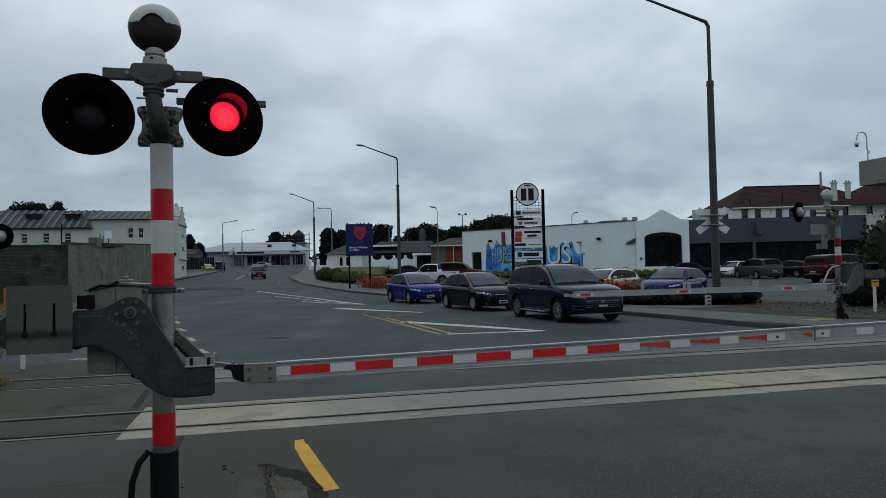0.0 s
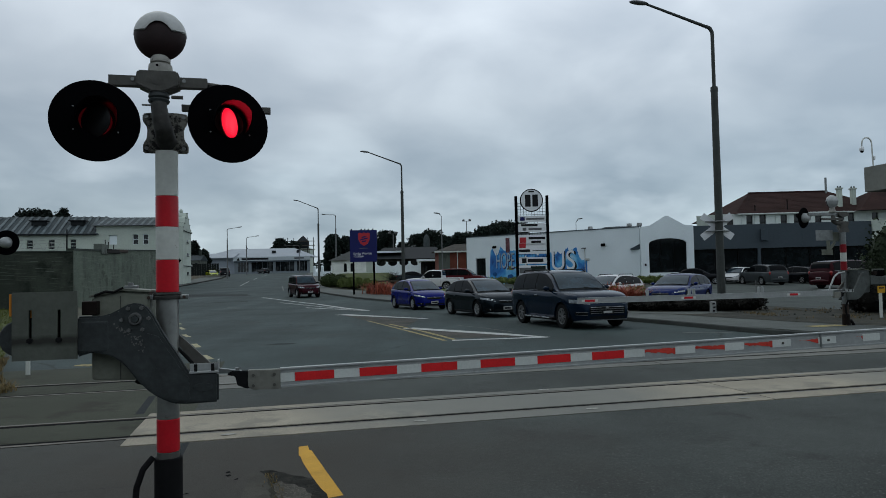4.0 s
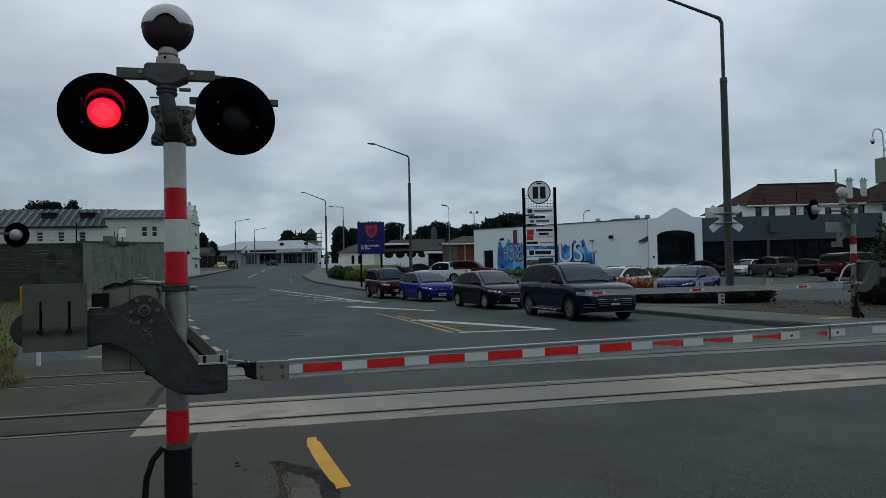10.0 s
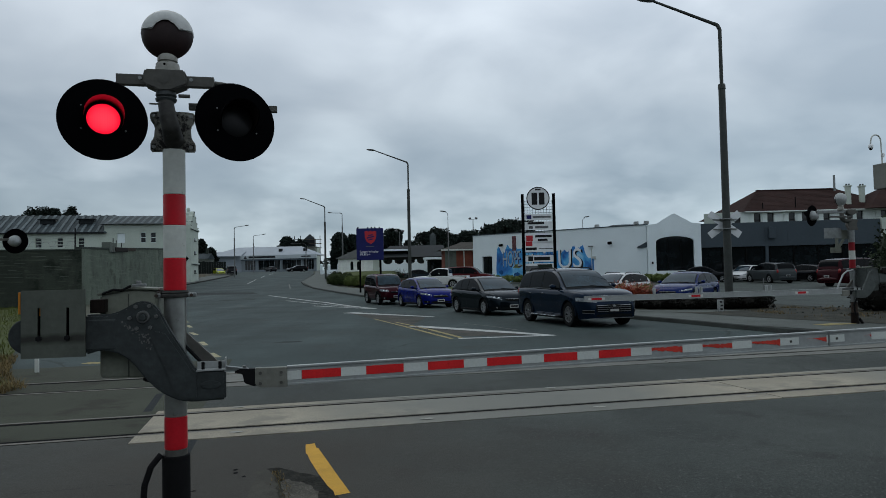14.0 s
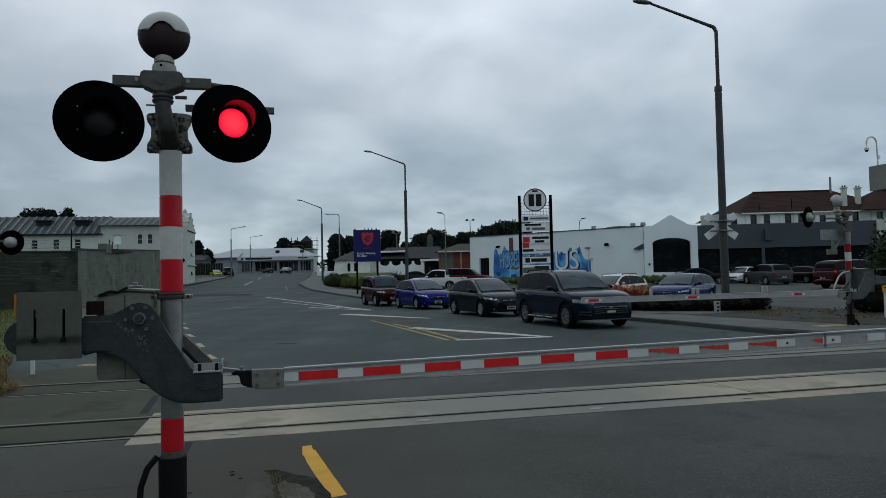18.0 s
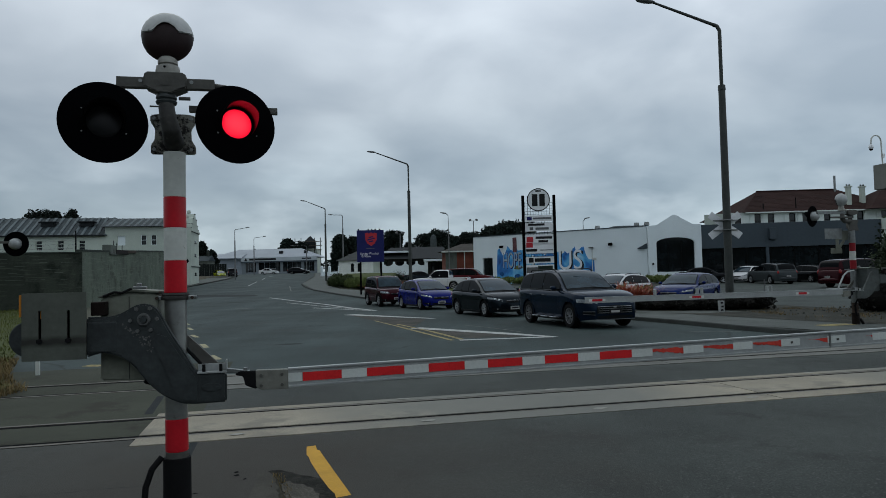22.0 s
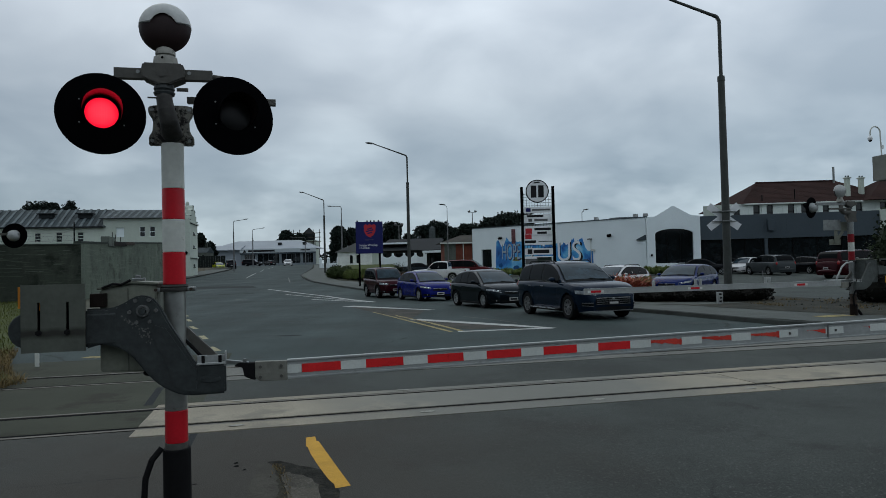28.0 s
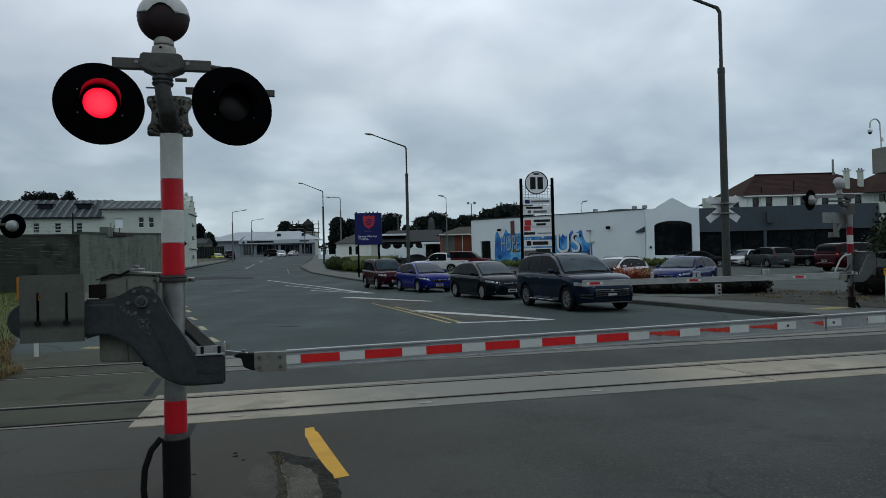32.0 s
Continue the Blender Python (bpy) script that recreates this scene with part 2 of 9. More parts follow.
# tyres have greyed the middle of each panel
soiled(CONC_PANEL, (4.4, 0.0, 0.0), 1.3, 2.9, (0.118, 0.127, 0.118))
CONC = material("concrete", (0.093, 0.106, 0.091), 0.88, vary=0.3, grain=30, big=0.35, bump=0.3, spot=(0.060, 0.064, 0.055), spot_at=0.56)
CONC_DARK = material("stained_concrete", (0.034, 0.042, 0.035), 0.9, vary=0.35, grain=25, big=0.3, bump=0.3, spot=(0.058, 0.066, 0.054), spot_at=0.54)
def board_marked(name, base, pale, dark, lines, line_at):
    """Old concrete wall: blotches, runs down the face, broken lime lines along the board joints."""
    m = material(name, base, 0.9, vary=0.30, grain=14, big=0.35, bump=0.35, fine_vary=0.25, spot=dark, spot_at=0.52)
    nd, ln = m.node_tree.nodes, m.node_tree.links
    b = nd["Principled BSDF"]
    col = b.inputs["Base Color"].links[0].from_socket
    co = nd.new("ShaderNodeTexCoord")

    def layer(col, scale, stretch, low, high, color, amount):
        mp = nd.new("ShaderNodeMapping")
        mp.inputs["Scale"].default_value = stretch
        ln.new(co.outputs["Object"], mp.inputs["Vector"])
        n = nd.new("ShaderNodeTexNoise")
        n.inputs["Scale"].default_value, n.inputs["Detail"].default_value, n.inputs["Roughness"].default_value = scale, 6.0, 0.6
        ln.new(mp.outputs["Vector"], n.inputs["Vector"])
        r = nd.new("ShaderNodeMapRange")
        r.inputs["From Min"].default_value, r.inputs["From Max"].default_value, r.inputs["To Max"].default_value = low, high, amount
        ln.new(n.outputs["Fac"], r.inputs["Value"])
        mx = nd.new("ShaderNodeMix")
        mx.data_type = "RGBA"
        ln.new(r.outputs[0], mx.inputs["Factor"])
        ln.new(col, mx.inputs["A"])
        mx.inputs["B"].default_value = (*color, 1)
        return mx.outputs["Result"]

    col = layer(col, 0.8, (1, 1, 0.16), 0.52, 0.70, dark, 0.42)
    col = layer(col, 0.9, (1, 1, 0.5), 0.52, 0.72, pale, 0.50)
    col = layer(col, 1.0, (0.5, 0.5, 7.5), line_at, line_at + 0.05, pale, lines)
    ln.new(col, b.inputs["Base Color"])
    return m


WALL_RUNS = board_marked("run_stained_concrete", (0.103, 0.124, 0.096), (0.156, 0.178, 0.140), (0.057, 0.068, 0.050), 0.45, 0.55)
# Same recipe as WALL_RUNS with about a third of its base colour.
WALL_RUNS_DARK = board_marked("darker_run_stained_concrete", (0.034, 0.041, 0.031), (0.086, 0.095, 0.075), (0.0155, 0.0185, 0.014), 0.55, 0.57)
KERB = material("kerb_concrete", (0.038, 0.043, 0.039), 0.88, vary=0.3, grain=30, big=1.2, bump=0.4, spot=(0.03, 0.03, 0.028), spot_at=0.55)
GRAVEL = material("gravelly_concrete", speck=((0.125, 0.118, 0.098), 110.0, 0.80), color=(0.070, 0.065, 0.052), rough=0.95, vary=0.5, grain=70, big=3, bump=0.9, spot=(0.05, 0.05, 0.045), spot_at=0.58)
CONC_PANEL_GREY = material("second_crossing_concrete", fine_vary=0.25, color=(0.132, 0.133, 0.118), rough=0.82, vary=0.22, grain=50, big=0.9, bump=0.3, spot=(0.090, 0.088, 0.078), spot_at=0.56, obj_rand=0.08)
MORTAR = material("pale_mortar", (0.27, 0.265, 0.235), 0.85, vary=0.3, grain=60, big=12, bump=0.4, spot=(0.13, 0.125, 0.105), spot_at=0.55)
CRUMB_SHADE = material("shaded_crumbled_asphalt", (0.024, 0.024, 0.021), 0.95, vary=0.5, grain=60, big=8, bump=0.8, spot=(0.045, 0.042, 0.032), spot_at=0.55, spec=0.05)
MOSS = material("moss_and_dirt", (0.022, 0.021, 0.013), 0.95, vary=0.5, grain=60, big=6, bump=0.8, spot=(0.045, 0.042, 0.030), spot_at=0.54)
RAMP = material("dirty_concrete_ramp", (0.045, 0.0425, 0.034), 0.9, vary=0.3, grain=60, big=2.5, bump=0.4, spot=(0.040, 0.036, 0.028), spot_at=0.52)
CHIP = material("chipped_primer", (0.098, 0.096, 0.092), 0.8, vary=0.4, grain=60, big=20, bump=0.2)
ASPHALT_LEFT = material("dusty_path_asphalt", (0.046, 0.0495, 0.0365), 0.88, fine_vary=0.3, vary=0.3, grain=70, big=0.4, bump=0.5, spot=(0.036, 0.036, 0.027), spot_at=0.53, spec=0.1)
BROWN_PATCH = material("worn_brown_asphalt", (0.060, 0.057, 0.049), 0.9, vary=0.4, grain=50, big=0.8, bump=0.6, fine_vary=0.4, spot=(0.042, 0.046, 0.042), spot_at=0.50, spec=0.1)
SOIL = material("bare_soil", (0.025, 0.0255, 0.0185), 0.95, vary=0.5, grain=25, big=0.9, bump=0.8, spot=(0.058, 0.052, 0.036), spot_at=0.53)
TURF = material("lawn", (0.047, 0.060, 0.013), 0.95, vary=0.35, grain=35, big=0.7, bump=0.7, spot=(0.066, 0.066, 0.022), spot_at=0.58)
EARTH = material("open_ground", (0.0646, 0.0666, 0.0476), 0.95, vary=0.3, grain=10, big=0.15, bump=0.4)
DRY_GRASS = material("dry_grass", (0.118, 0.084, 0.034), 0.9, vary=0.3, grain=8, big=2, bump=0, island=0.35)
GREEN_BLADE = material("green_grass", (0.060, 0.072, 0.012), 0.9, vary=0.3, grain=8, big=2, bump=0, island=0.35)
STEEL_RAIL = material("rail_steel", (0.100, 0.092, 0.076), 0.6, 0.4, vary=0.25, grain=40, big=2, bump=0.1)
GROOVE = material("groove_black", (0.006, 0.006, 0.006), 0.95, vary=0.4, grain=40, big=3, bump=0.5, spec=0.05)
PAINT_WHITE = material("road_paint_white", (0.36, 0.37, 0.355), 0.75, vary=0.18, grain=60, big=2.5, bump=0.3, spot=(0.136, 0.136, 0.1292), spot_at=0.60)
PAINT_GHOST = material("worn_off_road_paint", (0.115, 0.120, 0.112), 0.8, vary=0.3, grain=60, big=4, bump=0.3, spot=(0.05, 0.055, 0.052), spot_at=0.50)
PAINT_YELLOW = material("road_paint_yellow", (0.49, 0.268, 0.029), 0.75, vary=0.18, grain=60, big=2.5, bump=0.3, spot=(0.17, 0.1292, 0.0476), spot_at=0.64)
PAINT_CREAM_OLD = material("bleached_yellow_paint", (0.30, 0.275, 0.165), 0.8, vary=0.25, grain=60, big=3, bump=0.3, spot=(0.13, 0.125, 0.09), spot_at=0.55)
PAINT_YELLOW_OLD = material("faded_yellow_paint", (0.262, 0.218, 0.088), 0.8, vary=0.25, grain=60, big=3, bump=0.3, spot=(0.0884, 0.0816, 0.0544), spot_at=0.52)
TAPE_RED = material("red_reflective", (0.46, 0.009, 0.018), 0.38, vary=0.12, grain=60, big=3, bump=0.05, coat=0.2)
BOOM_RED = material("boom_red_tape", (0.60, 0.020, 0.022), 0.45, vary=0.14, grain=60, big=3, bump=0.05, spot=(0.42, 0.014, 0.016), spot_at=0.58)
TAPE_RED_OLD = material("dulled_red_tape", (0.20, 0.007, 0.012), 0.5, vary=0.2, grain=60, big=3, bump=0.05)
TAPE_WORN = material("faded_red_tape", (0.50, 0.045, 0.030), 0.6, vary=0.25, grain=60, big=6, bump=0.1)
TAPE_WHITE = material("white_reflective", (0.54, 0.565, 0.535), 0.45, vary=0.10, grain=60, big=3, bump=0.05, spot=(0.2856, 0.2856, 0.2652), spot_at=0.66)
POST_WHITE = material("white_post_paint", (0.50, 0.515, 0.475), 0.5, vary=0.12, grain=25, big=4, bump=0.1, spot=(0.26, 0.265, 0.22), spot_at=0.60)
ALU = material("weathered_aluminium", (0.3128, 0.3264, 0.3196), 0.5, 0.35, vary=0.15, grain=30, big=2, bump=0.1, spot=(0.2244, 0.2312, 0.2244), spot_at=0.62)
GALV = material("galvanised_steel", (0.215, 0.225, 0.220), 0.40, 0.80, vary=0.25, grain=14, big=4, bump=0.15, spot=(0.1292, 0.1292, 0.1224), spot_at=0.60)
CAST = material("grey_cast_iron_paint", (0.0319, 0.0370, 0.0373), 0.5, 0.1, vary=0.3, grain=30, big=5, bump=0.25, spot=(0.085, 0.078, 0.066), spot_at=0.665, spec=0.25)
POST_GALV = material("smooth_galvanised_post", (0.36, 0.365, 0.35), 0.30, 0.85, vary=0.22, grain=14, big=4, bump=0.12, spot=(0.20, 0.20, 0.185), spot_at=0.60)
CASE = material("grey_green_case_paint", (0.143, 0.152, 0.122), 0.6, vary=0.18, grain=30, big=4, bump=0.2, spot=(0.068, 0.068, 0.0612), spot_at=0.64)
FAR_CASE = material("dull_grey_machine_paint", (0.066, 0.075, 0.071), 0.6, vary=0.25, grain=30, big=4, bump=0.2, spot=(0.045, 0.046, 0.042), spot_at=0.58)
PLATE_GREY = material("grey_balance_plate", (0.079, 0.087, 0.072), 0.6, vary=0.15, grain=30, big=4, bump=0.2, spot=(0.068, 0.0714, 0.068), spot_at=0.6)
PLATE_SMEARED = material("rubbed_balance_plate", (0.079, 0.087, 0.072), 0.6, vary=0.15, grain=30, big=4, bump=0.2, spot=(0.068, 0.0714, 0.068), spot_at=0.6)


def rubbed(m, z, half, color):
    """A dark greasy band rubbed across a plate at one height, with soft uneven edges."""
    nd, ln = m.node_tree.nodes, m.node_tree.links
    b = nd["Principled BSDF"]
    clean = b.inputs["Base Color"].links[0].from_socket
    co = nd.new("ShaderNodeTexCoord")
    sep = nd.new("ShaderNodeSeparateXYZ")
    ln.new(co.outputs["Object"], sep.inputs[0])
    n = nd.new("ShaderNodeTexNoise")
    n.inputs["Scale"].default_value, n.inputs["Detail"].default_value = 9.0, 5.0
    ln.new(co.outputs["Object"], n.inputs["Vector"])
    shift = nd.new("ShaderNodeMath")
    shift.operation = "MULTIPLY_ADD"
    ln.new(n.outputs["Fac"], shift.inputs[0])
    shift.inputs[1].default_value = 0.035
    ln.new(sep.outputs[2], shift.inputs[2])
    off = nd.new("ShaderNodeMath")
    off.operation = "SUBTRACT"
    ln.new(shift.outputs[0], off.inputs[0])
    off.inputs[1].default_value = z + 0.0175
    size = nd.new("ShaderNodeMath")
    size.operation = "ABSOLUTE"
    ln.new(off.outputs[0], size.inputs[0])
    r = nd.new("ShaderNodeMapRange")
    r.inputs["From Min"].default_value, r.inputs["From Max"].default_value = half * 0.4, half * 1.7
    r.inputs["To Min"].default_value, r.inputs["To Max"].default_value = 0.80, 0.0
    ln.new(size.outputs[0], r.inputs["Value"])
    mx = nd.new("ShaderNodeMix")
    mx.data_type = "RGBA"
    ln.new(r.outputs[0], mx.inputs["Factor"])
    ln.new(clean, mx.inputs["A"])
    mx.inputs["B"].default_value = (*color, 1)
    ln.new(mx.outputs["Result"], b.inputs["Base Color"])


rubbed(PLATE_SMEARED, 1.256, 0.024, (0.018, 0.017, 0.014))
HEAD_GREY = material("dull_grey_fitting", (0.0782, 0.0762, 0.068), 0.6, 0.1, vary=0.2, grain=30, big=6, bump=0.2)
SOCKET_OLD = material("rust_flecked_cream_paint", (0.20, 0.195, 0.17), 0.6, vary=0.35, grain=25, big=9, bump=0.3, spot=(0.014, 0.012, 0.011), spot_at=0.465)
ELBOW = material("grimy_grey_casting", (0.032, 0.031, 0.028), 0.6, vary=0.4, grain=25, big=9, bump=0.3, spot=(0.095, 0.090, 0.080), spot_at=0.60)
NECK = material("weathered_cream_paint", (0.30, 0.295, 0.265), 0.6, vary=0.2, grain=25, big=9, bump=0.15, spot=(0.11, 0.10, 0.085), spot_at=0.60)
BOLT_GREY = material("dull_zinc_bolt", (0.105, 0.108, 0.105), 0.5, 0.3, vary=0.3, grain=40, big=20, bump=0.1, spot=(0.05, 0.04, 0.03), spot_at=0.58)
OLD_BROWN = material("dark_brown_paint", (0.011, 0.0075, 0.006), 0.7, vary=0.3, grain=30, big=8, bump=0.2, spec=0.1)
RUST = material("rusty_steel", (0.050, 0.036, 0.028), 0.85, 0.1, vary=0.4, grain=40, big=8, bump=0.4, spot=(0.034, 0.0272, 0.0238), spot_at=0.55)
BLACK = material("matt_black", (0.0012, 0.0013, 0.0018), 0.8, vary=0.15, grain=30, big=4, bump=0.05, spec=0.02)
HOOD_IN = material("hood_lining", (0.006, 0.0014, 0.0014), 0.28, vary=0.1, grain=30, big=4, bump=0.05, spec=0.8)
RUBBER = material("black_rubber", (0.0055, 0.0055, 0.006), 0.85, vary=0.2, grain=40, big=6, bump=0.2, spec=0.15)
LENS_OFF = material("unlit_lens", (0.006, 0.0060, 0.0062), 0.3, vary=0.15, grain=200, big=9, bump=0.12, spec=0.14)
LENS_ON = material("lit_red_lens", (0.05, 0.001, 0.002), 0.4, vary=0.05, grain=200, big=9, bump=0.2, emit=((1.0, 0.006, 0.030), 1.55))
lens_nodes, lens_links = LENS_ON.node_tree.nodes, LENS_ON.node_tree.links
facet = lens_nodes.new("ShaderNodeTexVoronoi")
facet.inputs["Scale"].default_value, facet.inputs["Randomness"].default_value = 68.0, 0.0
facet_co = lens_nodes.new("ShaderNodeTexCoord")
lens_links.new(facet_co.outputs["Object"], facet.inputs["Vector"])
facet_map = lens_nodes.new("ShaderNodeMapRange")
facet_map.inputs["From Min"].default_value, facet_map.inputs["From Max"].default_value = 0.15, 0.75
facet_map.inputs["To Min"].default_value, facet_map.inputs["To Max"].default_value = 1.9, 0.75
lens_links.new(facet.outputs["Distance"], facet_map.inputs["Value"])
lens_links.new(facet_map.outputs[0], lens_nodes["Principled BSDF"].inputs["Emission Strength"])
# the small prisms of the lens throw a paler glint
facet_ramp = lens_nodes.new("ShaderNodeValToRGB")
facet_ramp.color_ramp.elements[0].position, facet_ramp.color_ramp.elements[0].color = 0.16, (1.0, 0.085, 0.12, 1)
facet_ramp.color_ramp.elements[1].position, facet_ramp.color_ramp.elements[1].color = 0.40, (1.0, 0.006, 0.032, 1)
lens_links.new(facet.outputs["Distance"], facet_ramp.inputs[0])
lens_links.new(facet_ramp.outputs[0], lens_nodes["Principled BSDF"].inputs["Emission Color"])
BALL_WHITE = material("white_bell_cover", (0.464, 0.472, 0.456), 0.5, vary=0.1, grain=30, big=8, bump=0.1, spot=(0.238, 0.2312, 0.204), spot_at=0.64)
BALL_DARK = material("dark_maroon_bell_face", (0.017, 0.008, 0.008), 0.55, vary=0.2, grain=60, big=8, bump=0.1)
WALL_WHITE = material("white_painted_wall", (0.69, 0.755, 0.77), 0.8, vary=0.06, grain=12, big=0.4, bump=0.15)
WALL_CREAM = material("cream_painted_wall", (0.415, 0.46, 0.405), 0.85, vary=0.10, grain=6, big=0.3, bump=0.15, spot=(0.27, 0.285, 0.245), spot_at=0.62)
ROOF_IRON = material("grey_corrugated_iron", (0.030, 0.041, 0.045), 0.8, 0.0, vary=0.25, grain=3, big=0.25, bump=0.1, spot=(0.060, 0.076, 0.080), spot_at=0.56, spec=0.2)
HOUSE_WHITE = material("house_white_render", (0.60, 0.65, 0.62), 0.85, vary=0.08, grain=6, big=0.4, bump=0.1)
ROOF_LAP = material("weathered_roof_laps", (0.092, 0.112, 0.118), 0.8, 0.0, vary=0.35, grain=3, big=0.5, bump=0.1, spot=(0.055, 0.066, 0.070), spot_at=0.52, spec=0.2)
FASCIA_WHITE = material("showroom_white", (0.40, 0.44, 0.455), 0.6, vary=0.08, grain=3, big=0.2, bump=0.05)
SHOWROOM_GREY = material("showroom_grey_render", (0.165, 0.19, 0.205), 0.7, vary=0.1, grain=3, big=0.3, bump=0.05)
ROOF_PALE = material("pale_roof_sheet", (0.26, 0.29, 0.32), 0.6, vary=0.08, grain=3, big=0.2, bump=0.1)
ROOF_BROWN = material("brown_roof_tiles", (0.0285, 0.0150, 0.0128), 0.9, vary=0.35, grain=5, big=0.5, bump=0.4, spec=0.06)
ROOF_DARK = material("dark_roof", (0.012, 0.0152, 0.0170), 0.8, vary=0.2, grain=4, big=0.4, bump=0.2)
FASCIA_GREY = material("slate_grey_fascia", (0.049, 0.065, 0.077), 0.55, vary=0.10, grain=5, big=0.3, bump=0.05)
BRICK_RED = material("red_brick", (0.1428, 0.0422, 0.0258), 0.85, vary=0.25, grain=12, big=1.0, bump=0.3)
DARK_GLASS = material("dark_window_glass", (0.0065, 0.0088, 0.0100), 0.05, vary=0.6, grain=2, big=0.5, bump=0, spec=0.36)
CAR_GLASS = material("tinted_car_glass", (0.0012, 0.0022, 0.0030), 0.03, vary=0.1, grain=2, big=1, bump=0, spec=0.05)
SCREEN_GLASS = material("car_windscreen_glass", (0.012, 0.022, 0.029), 0.03, vary=0.8, grain=3, big=1.8, bump=0, spec=0.36)
SCREEN_GLASS.node_tree.nodes["Principled BSDF"].inputs["Specular Tint"].default_value = (0.68, 0.88, 1.0, 1)
TRIM_BLACK = material("black_plastic_trim", (0.0038, 0.0046, 0.0050), 0.55, vary=0.15, grain=40, big=4, bump=0.1, spec=0.08)
TYRE = material("tyre_rubber", (0.0045, 0.005, 0.005), 0.9, vary=0.25, grain=30, big=5, bump=0.2, spec=0.12)
RIM = material("alloy_rim", (0.42, 0.43, 0.44), 0.35, 0.7, vary=0.15, grain=30, big=5, bump=0.05)
CHROME_DIM = material("dulled_chrome", (0.22, 0.225, 0.23), 0.3, 0.8, vary=0.2, grain=30, big=5, bump=0)
ROOT_PLATE = material("pale_boom_plate", (0.165, 0.165, 0.142), 0.6, 0.1, vary=0.2, grain=30, big=6, bump=0.2, spot=(0.09, 0.085, 0.07), spot_at=0.60)
CANOPY = material("beige_canopy_sheet", (0.17, 0.175, 0.155), 0.7, vary=0.12, grain=8, big=1, bump=0.1)
CHROME = material("chrome", (0.6, 0.6, 0.6), 0.15, 0.9, vary=0.1, grain=30, big=5, bump=0)
HEADLAMP = material("headlamp_glass", (0.20, 0.22, 0.235), 0.10, 0.2, vary=0.5, grain=24, big=9, bump=0.0, coat=0.3)
LAMP_BRIGHT = material("headlamp_reflector", (0.82, 0.84, 0.86), 0.15, 0.4, vary=0.3, grain=30, big=9, bump=0.0, coat=0.4)
LOGO_CYAN = material("cyan_vinyl", (0.03, 0.24, 0.34), 0.5, vary=0.2, grain=20, big=3, bump=0.02)
TAILLAMP = material("red_tail_lamp", (0.204, 0.0082, 0.0082), 0.2, vary=0.2, grain=20, big=6, bump=0, coat=0.5)
PLATE_WHITE = material("number_plate_white", (0.36, 0.36, 0.35), 0.5, vary=0.08, grain=30, big=5, bump=0.05)
INK = material("black_ink", (0.0082, 0.0082, 0.0095), 0.6, vary=0.1, grain=30, big=5, bump=0)
INK_GREY = material("grey_ink", (0.1088, 0.1122, 0.1156), 0.6, vary=0.1, grain=30, big=5, bump=0)
INK_RED = material("red_ink", (0.2448, 0.0136, 0.0204), 0.6, vary=0.1, grain=30, big=5, bump=0)
SIGN_WHITE = material("sign_white", (0.69, 0.71, 0.72), 0.5, vary=0.06, grain=30, big=3, bump=0.03)
SIGN_NAVY = material("sign_navy", (0.0080, 0.0110, 0.088), 0.4, vary=0.1, grain=20, big=2, bump=0.03)
SIGN_RED = material("sign_red", (0.416, 0.028, 0.036), 0.45, vary=0.08, grain=20, big=3, bump=0.03)
LAMP_POLE = material("grey_green_pole_paint", (0.049, 0.054, 0.050), 0.6, 0.15, vary=0.2, grain=12, big=2, bump=0.1)
POLE_GALV = material("far_pole_galvanised", (0.136, 0.1394, 0.1394), 0.55, 0.3, vary=0.15, grain=12, big=2, bump=0.1)
BARK = material("bark", (0.051, 0.0394, 0.0306), 0.95, vary=0.35, grain=20, big=3, bump=0.6)
LEAF_DARK = material("dark_conifer_leaf", (0.0095, 0.0165, 0.0125), 0.85, vary=0.3, grain=2, big=0.5, bump=0, island=0.45)
LEAF_MID = material("shrub_leaf", (0.038, 0.055, 0.018), 0.8, vary=0.3, grain=3, big=1, bump=0, island=0.45)
LEAF_SCRUB = material("dark_scrub_leaf", (0.020, 0.031, 0.013), 0.8, vary=0.35, grain=3, big=1, bump=0, island=0.5)
LEAF_OLIVE = material("hedge_leaf", (0.098, 0.128, 0.036), 0.8, vary=0.3, grain=3, big=1, bump=0, island=0.45)
LEAF_BROWN = material("dark_low_shrub", (0.010, 0.0095, 0.0075), 0.9, vary=0.3, grain=3, big=1, bump=0, island=0.45)
FLAX = material("bronze_flax_blade", (0.30, 0.072, 0.040), 0.6, vary=0.3, grain=3, big=2, bump=0, island=0.5)
TIMBER = material("weathered_timber", (0.068, 0.0578, 0.0462), 0.9, vary=0.3, grain=20, big=2, bump=0.4)
PLATE_YELLOW = material("yellow_plate_enamel", (0.50, 0.27, 0.018), 0.5, vary=0.12, grain=20, big=3, bump=0.05)
ORANGE = material("orange_enamel", (0.44, 0.16, 0.016), 0.5, vary=0.12, grain=20, big=3, bump=0.05)


